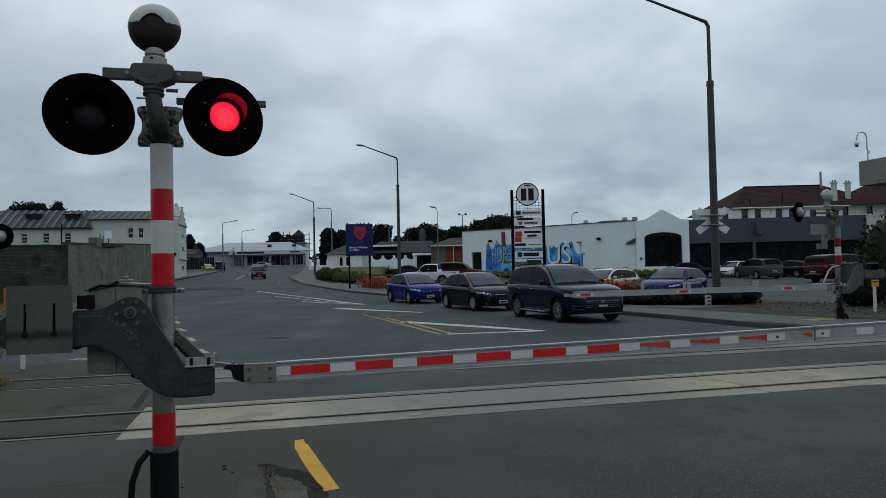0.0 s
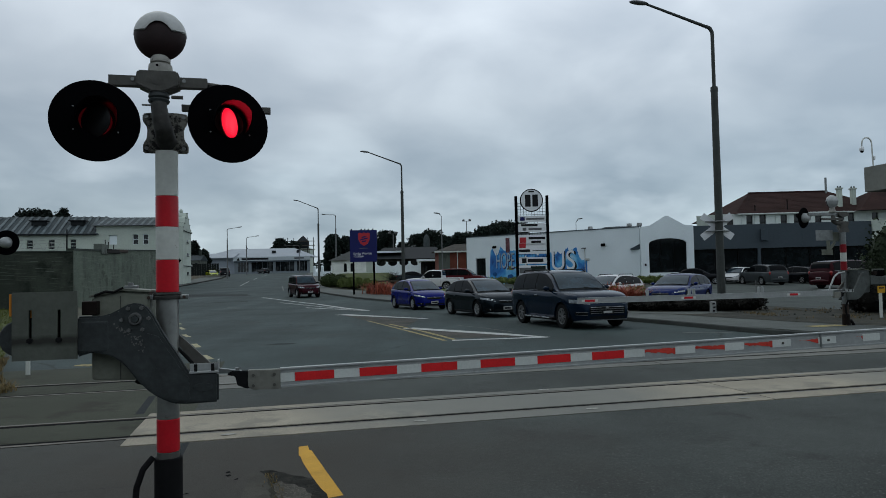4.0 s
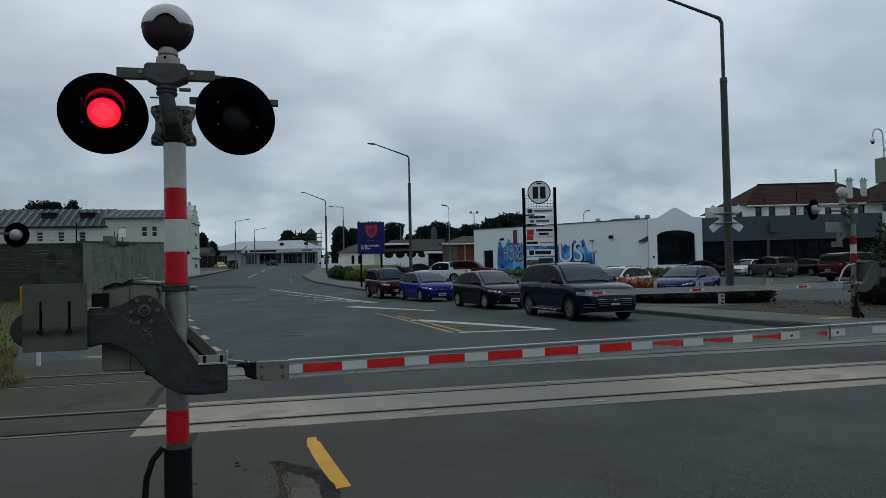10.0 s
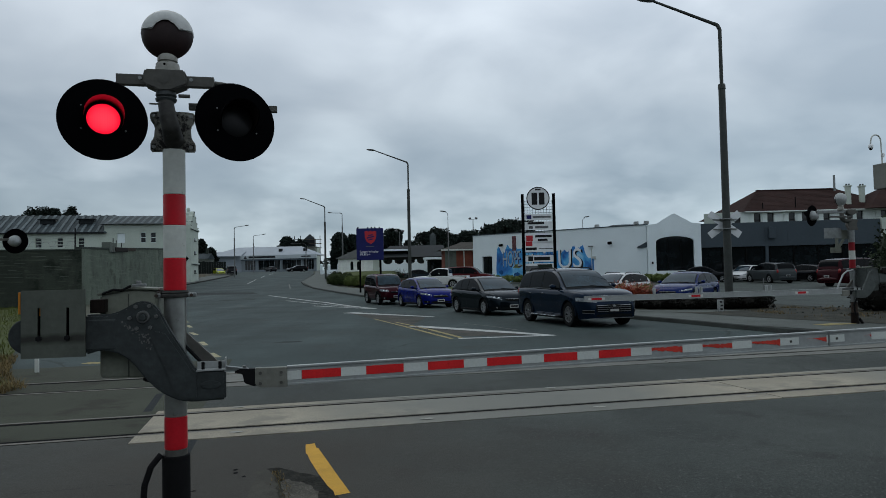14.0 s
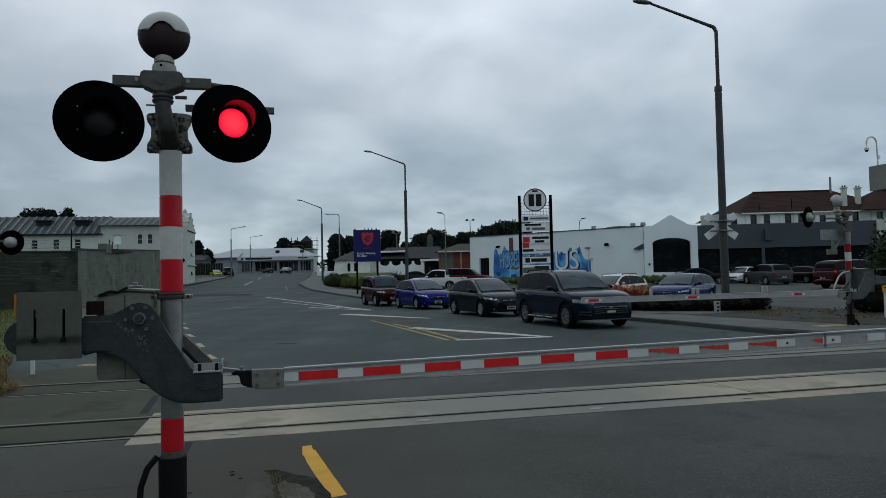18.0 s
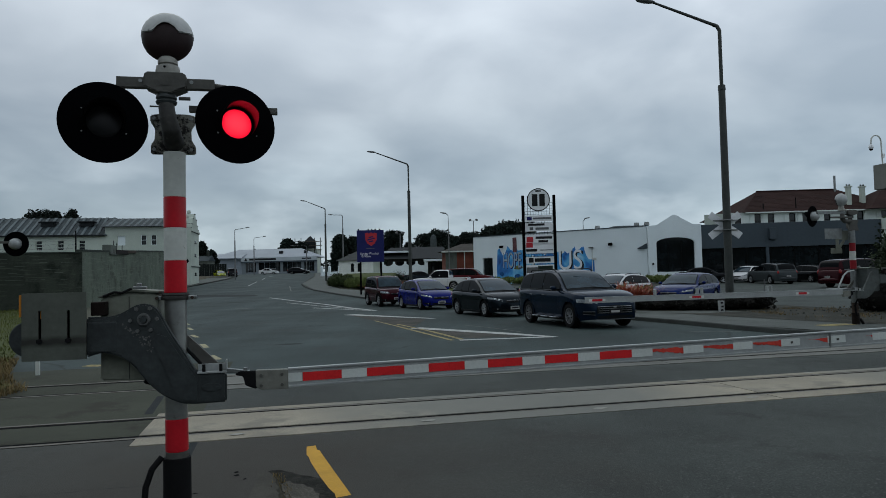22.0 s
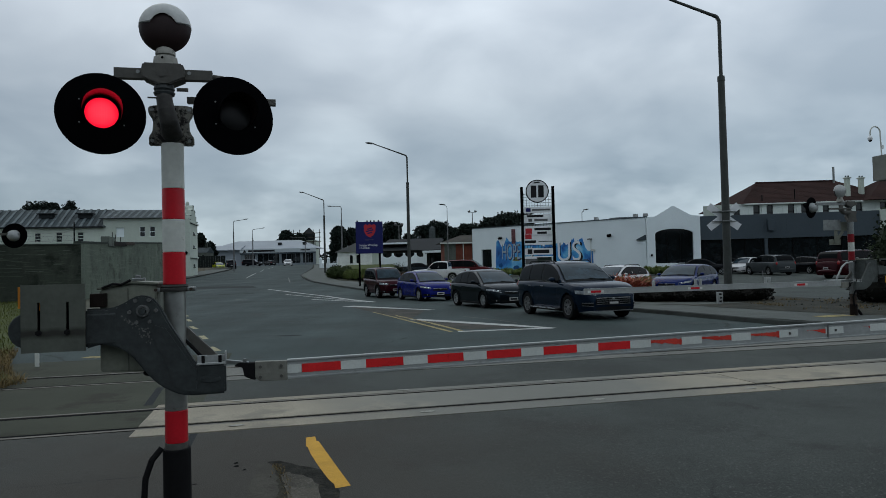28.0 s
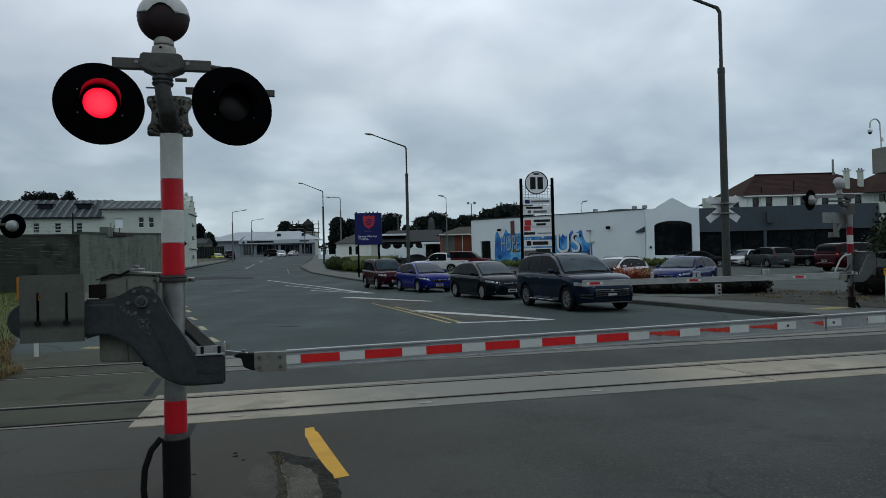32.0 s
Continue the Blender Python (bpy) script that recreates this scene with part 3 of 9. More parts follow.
def mural_material():
    m = bpy.data.materials.new("mural_paint")
    m.use_nodes = True
    nd, ln = m.node_tree.nodes, m.node_tree.links
    b = nd["Principled BSDF"]
    b.inputs["Roughness"].default_value = 0.75
    co = nd.new("ShaderNodeTexCoord")
    n = nd.new("ShaderNodeTexNoise")
    n.inputs["Scale"].default_value, n.inputs["Detail"].default_value, n.inputs["Distortion"].default_value = 0.75, 5.0, 0.8
    ln.new(co.outputs["Object"], n.inputs["Vector"])
    r = nd.new("ShaderNodeValToRGB")
    els = r.color_ramp.elements
    els[0].position, els[0].color = 0.30, (0.010, 0.055, 0.20, 1)
    els[1].position, els[1].color = 0.74, (0.42, 0.62, 0.74, 1)
    for p, c in ((0.44, (0.020, 0.17, 0.48, 1)), (0.55, (0.06, 0.32, 0.62, 1)), (0.64, (0.16, 0.45, 0.68, 1))):
        els.new(p).color = c
    ln.new(n.outputs["Fac"], r.inputs[0])
    ln.new(r.outputs[0], b.inputs["Base Color"])
    return m


MURAL = mural_material()


def paint(name, color, rough=0.09):
    """Car paint: the flakes in it tint what it mirrors."""
    m = material(name, tuple(c * 0.36 for c in color), rough, 0.0, vary=0.06, grain=200, big=2, bump=0.0, coat=0.0, spec=0.16)
    top = max(color)
    m.node_tree.nodes["Principled BSDF"].inputs["Specular Tint"].default_value = (*[0.45 + 0.55 * c / top for c in color], 1)
    return m


# ---- mesh helpers ----
def finish(bm, name, mat, parent=None, label="", smooth=False):
    me = bpy.data.meshes.new(name)
    bm.normal_update()
    bm.to_mesh(me)
    bm.free()
    if smooth:
        me.polygons.foreach_set("use_smooth", [True] * len(me.polygons))
        me.set_sharp_from_angle(angle=radians(38))
    me.materials.append(mat)
    ob = new(name, me)
    if parent:
        ob.parent = parent
    if label:
        ob["label"] = label
    return ob


def part(name, bm, mat, parent, label="", smooth=False):
    return finish(bm, name, mat, parent, label, smooth)


def thing(name, m, label, category, group="", kind=""):
    ob = new(name)
    ob.matrix_basis = m
    ob.empty_display_size = 0.1
    return tagged(ob, label, category, group, kind)


def raw(name, verts, faces, mat, parent=None, label="", smooth=False):
    me = bpy.data.meshes.new(name)
    me.from_pydata(verts, [], faces)
    me.update()
    if smooth:
        me.polygons.foreach_set("use_smooth", [True] * len(me.polygons))
        me.set_sharp_from_angle(angle=radians(38))
    me.materials.append(mat)
    ob = new(name, me)
    if parent:
        ob.parent = parent
    if label:
        ob["label"] = label
    return ob


def box(bm, c, s, bev=0.0, rot=(0, 0, 0)):
    got = bmesh.ops.create_cube(bm, size=1.0, matrix=pose(*c, *rot) @ Matrix.Diagonal((*s, 1)))
    if bev:
        edges = list({ed for v in got["verts"] for ed in v.link_edges})
        bmesh.ops.bevel(bm, geom=edges, offset=bev, segments=2, affect="EDGES", profile=0.6)
    return bm


def B(c, s, bev=0.0, rot=(0, 0, 0)):
    return box(bmesh.new(), c, s, bev, rot)


def rod(bm, p, q, r0, r1=None, seg=14, caps=True):
    p, q = Vector(p), Vector(q)
    d = q - p
    m = Matrix.Translation((p + q) / 2) @ d.to_track_quat("Z", "Y").to_matrix().to_4x4()
    bmesh.ops.create_cone(bm, cap_ends=caps, segments=seg, radius1=r0, radius2=r0 if r1 is None else r1, depth=d.length, matrix=m)
    return bm


def R_(p, q, r0, r1=None, seg=14):
    return rod(bmesh.new(), p, q, r0, r1, seg)


def tube(bm, pts, r, seg=10):
    for a, b in zip(pts[:-1], pts[1:]):
        rod(bm, a, b, r, r, seg)
    for p in pts[1:-1]:
        bmesh.ops.create_icosphere(bm, subdivisions=1, radius=r * 1.02, matrix=Matrix.Translation(p))
    return bm


def ball(bm, c, s, u=20, v=12, rot=(0, 0, 0)):
    bmesh.ops.create_uvsphere(bm, u_segments=u, v_segments=v, radius=1.0, matrix=pose(*c, *rot) @ Matrix.Diagonal((*s, 1)))
    return bm


def lathe(bm, prof, m=None, seg=28):
    """Turn a profile of (radius, height) about the local z axis."""
    rings = []
    for r, z in prof:
        rings.append([bm.verts.new((r * math.cos(2 * math.pi * k / seg), r * math.sin(2 * math.pi * k / seg), z)) for k in range(seg)] if r > 1e-6 else [bm.verts.new((0, 0, z))])
    for a, b in zip(rings[:-1], rings[1:]):
        for k in range(seg):
            k2 = (k + 1) % seg
            quad = [a[k % len(a)], a[k2 % len(a)], b[k2 % len(b)], b[k % len(b)]]
            seen = list(dict.fromkeys(quad))
            if len(seen) > 2:
                bm.faces.new(seen)
    if m is not None:
        bmesh.ops.transform(bm, matrix=m, verts=[v for ring in rings for v in ring])
    return bm


def slab(bm, pts, axis, a, b, bev=0.0):
    """A flat outline given as pairs, extruded from a to b along axis x, y or z."""
    def put(p, q, w):
        return {"x": (w, p, q), "y": (p, w, q), "z": (p, q, w)}[axis]
    lo = [bm.verts.new(put(*p, a)) for p in pts]
    hi = [bm.verts.new(put(*p, b)) for p in pts]
    fs = [bm.faces.new(lo), bm.faces.new(hi)]
    for i in range(len(pts)):
        j = (i + 1) % len(pts)
        fs.append(bm.faces.new((lo[i], lo[j], hi[j], hi[i])))
    bmesh.ops.recalc_face_normals(bm, faces=fs)
    if bev:
        edges = [ed for ed in bm.edges if ed.verts[0] in lo + hi and ed.verts[1] in lo + hi]
        bmesh.ops.bevel(bm, geom=edges, offset=bev, segments=2, affect="EDGES")
    return bm


def S(pts, axis, a, b, bev=0.0):
    return slab(bmesh.new(), pts, axis, a, b, bev)


def text_part(name, words, size, mat, parent, m, depth=0.01, align="CENTER", label="", wide=1.0):
    cu = bpy.data.curves.new(name, "FONT")
    cu.body, cu.size, cu.extrude, cu.align_x, cu.align_y = words, size, depth, align, "CENTER"
    tmp = bpy.data.objects.new(name, cu)
    me = bpy.data.meshes.new_from_object(tmp)
    bpy.data.objects.remove(tmp)
    me.materials.clear()
    me.materials.append(mat)
    ob = new(name, me)
    if parent:
        ob.parent = parent
    ob.matrix_basis = m @ Matrix.Diagonal((wide, 1, 1, 1))
    if label:
        ob["label"] = label
    return ob


# ---- ground: level by the tracks, rising gently up the road ----
RISE_Y = [0, 38, 46, 55, 70, 85, 110, 150, 205, 300]
RISE_Z = [0, 0, 0.10, 0.25, 0.50, 0.80, 1.50, 2.70, 3.40, 3.70]


def gz(y):
    return float(np.interp(y, RISE_Y, RISE_Z))


def sheet(name, rows, lift, mat, step=2.0, across=8, label="", kind="structure", category="", wave=0.0):
    """A strip over the ground, from rows of (y, left x, right x)."""
    ys = sorted({*[r[0] for r in rows], *np.arange(rows[0][0], min(rows[-1][0], 320), step).tolist()})
    verts, faces = [], []
    for y in ys:
        a = np.interp(y, [r[0] for r in rows], [r[1] for r in rows])
        b = np.interp(y, [r[0] for r in rows], [r[2] for r in rows])
        for k in range(across + 1):
            x = a + (b - a) * k / across
            w = wave * noise.noise((x * 0.5, y * 0.5, 3.0)) if 0 < k < across else 0
            verts.append((x, y, gz(y) + lift + w))
    n = across + 1
    for j in range(len(ys) - 1):
        for k in range(across):
            faces.append((j * n + k, j * n + k + 1, (j + 1) * n + k + 1, (j + 1) * n + k))
    return tagged(raw(name, verts, faces, mat), label, category, "", kind)


sheet("ground", [(-400, -2500, 2500), (-40, -2500, 2500), (300, -2500, 2500), (2800, -2500, 2500)], -0.06, EARTH, step=4.0, across=12, label="open ground of dull grass and gravel")

# ---- road, footpaths, tracks ----
ROAD_ROWS = [(-30, -18, 45), (13, -18, 32), (15.8, -16, 16), (16.6, -15, 8.45), (18.5, -14.5, 7.62), (20.86, -13.8, 6.90), (22.96, -13, 6.10), (28, -14, 4.1), (36, -17.5, 0.35), (43, -20.5, -3.2), (48.7, -22.6, -6.1),
             (56.3, -25, -9.1), (67.6, -28.2, -13.2), (89, -33.4, -18.9), (126, -39.5, -24.5), (160, -48, -31), (197, -80, 5), (206, -90, 10)]
sheet("road", ROAD_ROWS, 0.0, ASPHALT, step=1.5, across=14, label="dark grey asphalt road curving up away from the tracks", category="road")
sheet("footpath", [(16.1, 8.95, 30), (18.5, 7.68, 14.6), (20.86, 6.96, 13.4), (22.96, 6.17, 12.2), (28, 4.21, 7.6), (36, 0.46, 3.4), (43, -3.09, -0.3), (48.7, -5.99, -2.6), (56.3, -8.99, -5.0), (67.6, -13.09, -10.6), (89, -18.79, -15.8), (126, -24.2, -20.5), (160, -30.7, -24)],
      0.125, PAVING, step=1.5, across=4, label="grey asphalt footpath behind the kerb", category="footpath")
KERB_LINE = [(11.2, 15.5), (9.6, 15.75), (8.6, 16.2), (8.15, 16.9), (7.57, 18.5), (6.85, 20.86), (6.06, 22.96), (4.1, 28), (0.35, 36), (-3.2, 43), (-6.1, 48.7), (-9.1, 56.3), (-13.2, 67.6), (-16.2, 78), (-18.9, 89), (-21.5, 106), (-24.5, 126), (-31, 160)]


def ribbon(name, line, width, lift, height, mat, label="", parent=None):
    """A kerb: a solid ribbon of the given width along a line on the ground, to the right of its direction of travel."""
    fine = []
    for (x0, y0), (x1, y1) in zip(line[:-1], line[1:]):
        n = max(1, int(math.hypot(x1 - x0, y1 - y0) / 1.5))
        fine += [(x0 + (x1 - x0) * k / n, y0 + (y1 - y0) * k / n) for k in range(n)]
    fine.append(line[-1])
    verts, faces = [], []
    for i, (x, y) in enumerate(fine):
        xa, ya = fine[max(0, i - 1)]
        xb, yb = fine[min(len(fine) - 1, i + 1)]
        d = math.hypot(xb - xa, yb - ya)
        nx, ny = (yb - ya) / d, -(xb - xa) / d
        z = gz(y) + lift
        verts += [(x, y, z - 0.1), (x + nx * 0.03, y + ny * 0.03, z + height - 0.02), (x + nx * 0.05, y + ny * 0.05, z + height), (x + nx * width, y + ny * width, z + height + 0.004), (x + nx * width, y + ny * width, z - 0.1)]
    for i in range(len(fine) - 1):
        for k in range(4):
            faces.append((i * 5 + k, i * 5 + k + 1, i * 5 + k + 6, i * 5 + k + 5))
    return tagged(raw(name, verts, faces, mat, parent), label, "kerb" if not parent else "", "", "structure" if not parent else "")


ribbon("kerb", KERB_LINE, 0.12, 0.0, 0.125, KERB, "stained concrete kerb along the road")
ribbon("kerb", [(-25.4, 56.3), (-28.6, 67.6), (-33.8, 89), (-39.9, 126), (-48.4, 160)][::-1], 0.25, 0.0, 0.12, KERB, "far concrete kerb below the long wall")
sheet("footpath", [(56, -27.0, -25.2), (67.6, -30.2, -28.5), (84, -34.5, -32.6), (126, -44, -39.8), (160, -56, -48.6)], 0.118, PAVING, step=2, across=3, label="narrow asphalt footpath beside the long wall", category="footpath")
sheet("car_park", [(25.0, 12.8, 40), (33, 10.6, 50), (45, 5, 56), (56, 2, 60), (72, 1, 64)], 0.02, ASPHALT_OLD, step=2, across=8, label="worn pale asphalt car park", category="car park")
sheet("verge", [(17.3, 11.3, 30), (18.64, 10.32, 30), (19.78, 9.68, 30), (21.68, 8.87, 28), (23.98, 7.89, 14.4), (25.22, 6.75, 13.8), (28.5, 5.6, 13.0), (34, 3.2, 10.4)], 0.135, SOIL, step=0.8, across=12, label="bare soil verge with stones and weeds", category="verge", wave=0.05)
sheet("garden_bed", [(34, 4.4, 10.4), (40, 0.9, 6.4), (48.7, -2.6, 2.4), (56.3, -5.0, 2.2), (66, -8, 1.6)], 0.14, TURF, step=1.2, across=6, label="planted strip of rough lawn behind the footpath", category="garden bed", wave=0.05)
sheet("lawn", [(68, -8.2, 0.2), (80, -13.0, -0.6), (96, -16.2, 3.0), (108, -18, 8)], 0.36, TURF, step=1.5, across=8, label="green lawn beyond the clipped shrubs", category="lawn", wave=0.05)
verts, faces = [], []
for j in range(13):
    y = 76 + 1.4 * j
    for k in range(9):
        f = min(1.0, j / 10)
        edge = 1 - max(0, k - 6) / 2
        verts.append((-13.2 + 1.0 * k, y, gz(y) + 0.34 + 0.85 * edge * f * f * (3 - 2 * f) + 0.04 * noise.noise((k, y, 2))))
for j in range(12):
    faces += [(j * 9 + k, j * 9 + k + 1, j * 9 + k + 10, j * 9 + k + 9) for k in range(8)]
tagged(raw("lawn", verts, faces, TURF, None, "", True), "green lawn rising to a white wall", "lawn", "", "structure")
sheet("lawn", [(10.6, -40, -6.6), (12.2, -40, -7.9), (18.3, -42, -11.3), (26, -46, -15.8), (34, -48, -20.2), (43, -52, -23.5)], 0.03, TURF, step=0.7, across=14, label="rough green lawn below the concrete wall", category="lawn", wave=0.05)

TRACK = pose(0, 0, 0, 0, 0, 13.4)


def strip(bm, s0, s1, n0, n1, z0, z1):
    return box(bm, ((s0 + s1) / 2, (n0 + n1) / 2, (z0 + z1) / 2), (s1 - s0, n1 - n0, z1 - z0))


def railway(near, first, label, mat):
    """One pair of rails in the track's own frame: s along it, n across. near: the first rail's gauge face."""
    t = thing("railway_track", TRACK, label, "railway track", "railway tracks", "structure")
    far = near + 1.067
    for n0, n1 in ((near - 0.066, near), (far, far + 0.066)):
        part("rail", strip(bmesh.new(), -60, 90, n0, n1, -0.12, 0.008), STEEL_RAIL, t)
    # Groove depth is put into a near-black colour; the strip lies almost flush.
    for n0, n1 in ((near + 0.001, near + 0.085), (far - 0.085, far - 0.001)):
        part("flangeway", strip(bmesh.new(), -60, 90, n0, n1, -0.1, 0.0035), GROOVE, t, "near-black strip along the flangeway groove")
    part("flangeway", strip(bmesh.new(), -60, first, near - 0.085, near - 0.0665, -0.1, 0.0035), GROOVE, t)
    shared = {}
    s = first
    k = 0
    while s < 24:
        for j, (n0, n1) in enumerate(((near - 0.40, near - 0.069), (near + 0.088, far - 0.088), (far + 0.069, far + 0.25))):
            if j not in shared:
                bm = box(bmesh.new(), (3.75, 0, 0), (7.488, n1 - n0, 0.12), 0.005)
                me = bpy.data.meshes.new("crossing_panel")
                bm.to_mesh(me)
                bm.free()
                me.materials.append(mat)
                shared[j] = me
            ob = new("crossing_panel", shared[j])
            ob.parent = t
            ob.matrix_basis = Matrix.Translation((s, (n0 + n1) / 2, -0.048 + 0.002 * ((k * 7 + j * 3) % 3)))
        s += 7.5
        k += 1
    return t


railway(7.87, -1.52, "near railway track set flush between pale concrete panels", CONC_PANEL)
railway(11.30, -1.0, "second railway track set flush between grey concrete panels", CONC_PANEL_GREY)


def flat(name, pts, mat, lift=0.006, label="", category="road marking", group=""):
    """Paint or a patch on the ground: an outline of (x, y), cut to follow the rise."""
    bm = bmesh.new()
    bm.faces.new([bm.verts.new((x, y, 0)) for x, y in pts])
    lo, hi = min(p[1] for p in pts), max(p[1] for p in pts)
    y = math.ceil(lo)
    while y < hi:
        bmesh.ops.bisect_plane(bm, geom=bm.verts[:] + bm.edges[:] + bm.faces[:], plane_co=(0, y, 0), plane_no=(0, 1, 0))
        y += 1.5
    for v in bm.verts:
        v.co.z = gz(v.co.y) + lift
    bmesh.ops.recalc_face_normals(bm, faces=bm.faces[:])
    for f in bm.faces:
        if f.normal.z < 0:
            f.normal_flip()
    return tagged(finish(bm, name, mat), label, category, group, "structure")


def stripe(name, a, b, width, mat, lift=0.006, label="", group="", width_b=None):
    ax, ay = a
    bx, by = b
    d = math.hypot(bx - ax, by - ay)
    nx, ny = -(by - ay) / d * width / 2, (bx - ax) / d * width / 2
    k = (width_b or width) / width
    return flat(name, [(ax + nx, ay + ny), (ax - nx, ay - ny), (bx - nx * k, by - ny * k), (bx + nx * k, by + ny * k)], mat, lift, label, "road marking", group)


def track_area(name, s0, s1, n0, n1, mat, lift, label, category):
    """A sheet laid on the road between two lines parallel with the rails."""
    c, s = math.cos(radians(13.4)), math.sin(radians(13.4))
    return flat(name, [(a * c - b * s, a * s + b * c) for a, b in ((s0, n0), (s1, n0), (s1, n1), (s0, n1))], mat, lift, label, category)


track_area("crossing_apron", -14, 24, -8.0, 7.46, ASPHALT_NEAR, 0.003, "dark brown-grey asphalt before the rails", "road")
track_area("crossing_apron", -14, -1.523, 7.46, 7.784, ASPHALT_NEAR, 0.003, "dark brown-grey asphalt beside the rails", "road")
track_area("crossing_apron", -14, 24, 9.20, 10.88, ASPHALT_NEAR, 0.003, "dark brown-grey asphalt between the tracks", "road")
for n0, n1 in ((7.97, 8.84), (9.02, 11.22), (11.40, 12.26), (12.45, 14.6)):
    track_area("path_apron", -12, -1.523 if n0 < 9 else -1.003, n0, n1, ASPHALT_LEFT, 0.0036 if n1 > 5 else 0.003, "dusty olive-grey asphalt beside the crossing panels", "footpath")
WHITE_LABEL = "white painted line worn thin on the asphalt"
stripe("road_marking", (-13.88, 53.8), (-7.43, 42.0), 0.20, PAINT_WHITE, 0.006, WHITE_LABEL, "white lines")
stripe("road_marking", (-7.43, 42.0), (-3.6, 33.9), 0.26, PAINT_WHITE, 0.006, WHITE_LABEL, "white lines")
stripe("road_marking", (-10.6, 45.4), (-4.4, 35.4), 0.13, PAINT_WHITE, 0.007, WHITE_LABEL, "white lines")
stripe("road_marking", (-7.54, 38.6), (-3.8, 34.0), 0.20, PAINT_WHITE, 0.008, WHITE_LABEL, "white lines")
stripe("road_marking", (-4.45, 30.75), (-0.61, 26.5), 0.62, PAINT_WHITE, 0.006, WHITE_LABEL, "white lines", 0.24)
stripe("road_marking", (-1.10, 21.9), (1.62, 18.94), 0.46, PAINT_WHITE, 0.006, WHITE_LABEL, "white lines", 0.42)
stripe("road_marking", (1.62, 18.94), (2.66, 17.70), 0.42, PAINT_WHITE, 0.006, WHITE_LABEL, "white lines", 0.20)
stripe("road_marking", (0.22, 17.40), (2.59, 17.74), 0.24, PAINT_WHITE, 0.008, WHITE_LABEL, "white lines")
stripe("road_marking", (6.27, 18.25), (7.45, 17.95), 0.09, PAINT_GHOST, 0.006, WHITE_LABEL, "white lines")
stripe("road_marking", (0.48, 22.6), (1.30, 21.16), 0.05, PAINT_GHOST, 0.0065, "thin ghost of an old painted line", "white lines")
stripe("road_marking", (1.30, 21.16), (1.96, 19.5), 0.06, PAINT_GHOST, 0.0065, "thin ghost of an old painted line", "white lines")
stripe("road_marking", (-12.41, 40.4), (-11.45, 39.6), 0.22, PAINT_GHOST, 0.006, "thin ghost of an old painted line", "white lines")
stripe("road_marking", (-19.5, 85.0), (-15.7, 69.0), 0.12, PAINT_GHOST, 0.006, "thin ghost of an old painted line", "white lines")
stripe("road_marking", (-25.6, 88.5), (-29.2, 105.5), 0.14, PAINT_WHITE, 0.006, WHITE_LABEL, "white lines")
stripe("road_marking", (-31.0, 115), (-33.1, 125.1), 0.16, PAINT_WHITE, 0.006, WHITE_LABEL, "white lines")
stripe("road_marking", (-34.4, 133.5), (-35.4, 140.4), 0.16, PAINT_WHITE, 0.006, WHITE_LABEL, "white lines")
stripe("road_marking", (-2.81, 26.0), (-1.62, 22.5), 0.09, PAINT_YELLOW_OLD, 0.006, "faded double yellow line down the road's centre", "yellow lines")
stripe("road_marking", (-1.62, 22.5), (0.05, 17.42), 0.12, PAINT_YELLOW_OLD, 0.006, "faded double yellow line down the road's centre", "yellow lines")
stripe("road_marking", (-1.81, 23.86), (-0.56, 20.4), 0.10, PAINT_YELLOW_OLD, 0.006, "faded double yellow line down the road's centre", "yellow lines")
stripe("road_marking", (-0.56, 20.4), (0.30, 17.62), 0.13, PAINT_YELLOW_OLD, 0.0065, "faded double yellow line down the road's centre", "yellow lines")
for a, b in (((-9.23, 24.5), (-8.68, 23.4)), ((-7.86, 21.16), (-7.33, 20.18)), ((-6.41, 17.98), (-5.95, 17.0)), ((-5.23, 15.22), (-4.78, 14.38)), ((-10.4, 27.3), (-9.85, 26.2))):
    stripe("road_marking", a, b, 0.14, PAINT_CREAM_OLD, 0.006, "short faded pale yellow no-parking dash", "yellow dashes")
flat("road_marking", [(-1.41, 6.76), (-1.33, 6.80), (-1.285, 6.63), (-1.255, 6.60), (-1.22, 6.50), (-0.99, 5.86), (-0.765, 5.24), (-0.87, 5.18), (-0.895, 5.28), (-0.965, 5.42), (-1.10, 5.76), (-1.26, 6.20), (-1.315, 6.38), (-1.345, 6.44)], PAINT_YELLOW, 0.006, "bright yellow painted dash with ragged edges")
stripe("road_marking", (-7.25, 13.85), (-6.85, 13.75), 0.28, PAINT_YELLOW_OLD, 0.006, "faded yellow patch on the path", "yellow dashes")
flat("tactile_pad", [(9.30, 17.95), (10.25, 18.25), (10.40, 17.85), (9.40, 17.50)], PAINT_YELLOW_OLD, 0.1325, "yellow painted pad on the footpath", "tactile pad")
flat("road_patch", [(-4.35, 30.3), (-3.30, 27.3), (-0.2, 18.9), (0.55, 17.95), (2.0, 18.1), (0.7, 19.8), (-1.25, 22.0), (-1.0, 24.6), (-0.9, 26.3)], BROWN_PATCH, 0.0035, "brown gravelly worn asphalt inside the painted island", "road patch", "road patches")
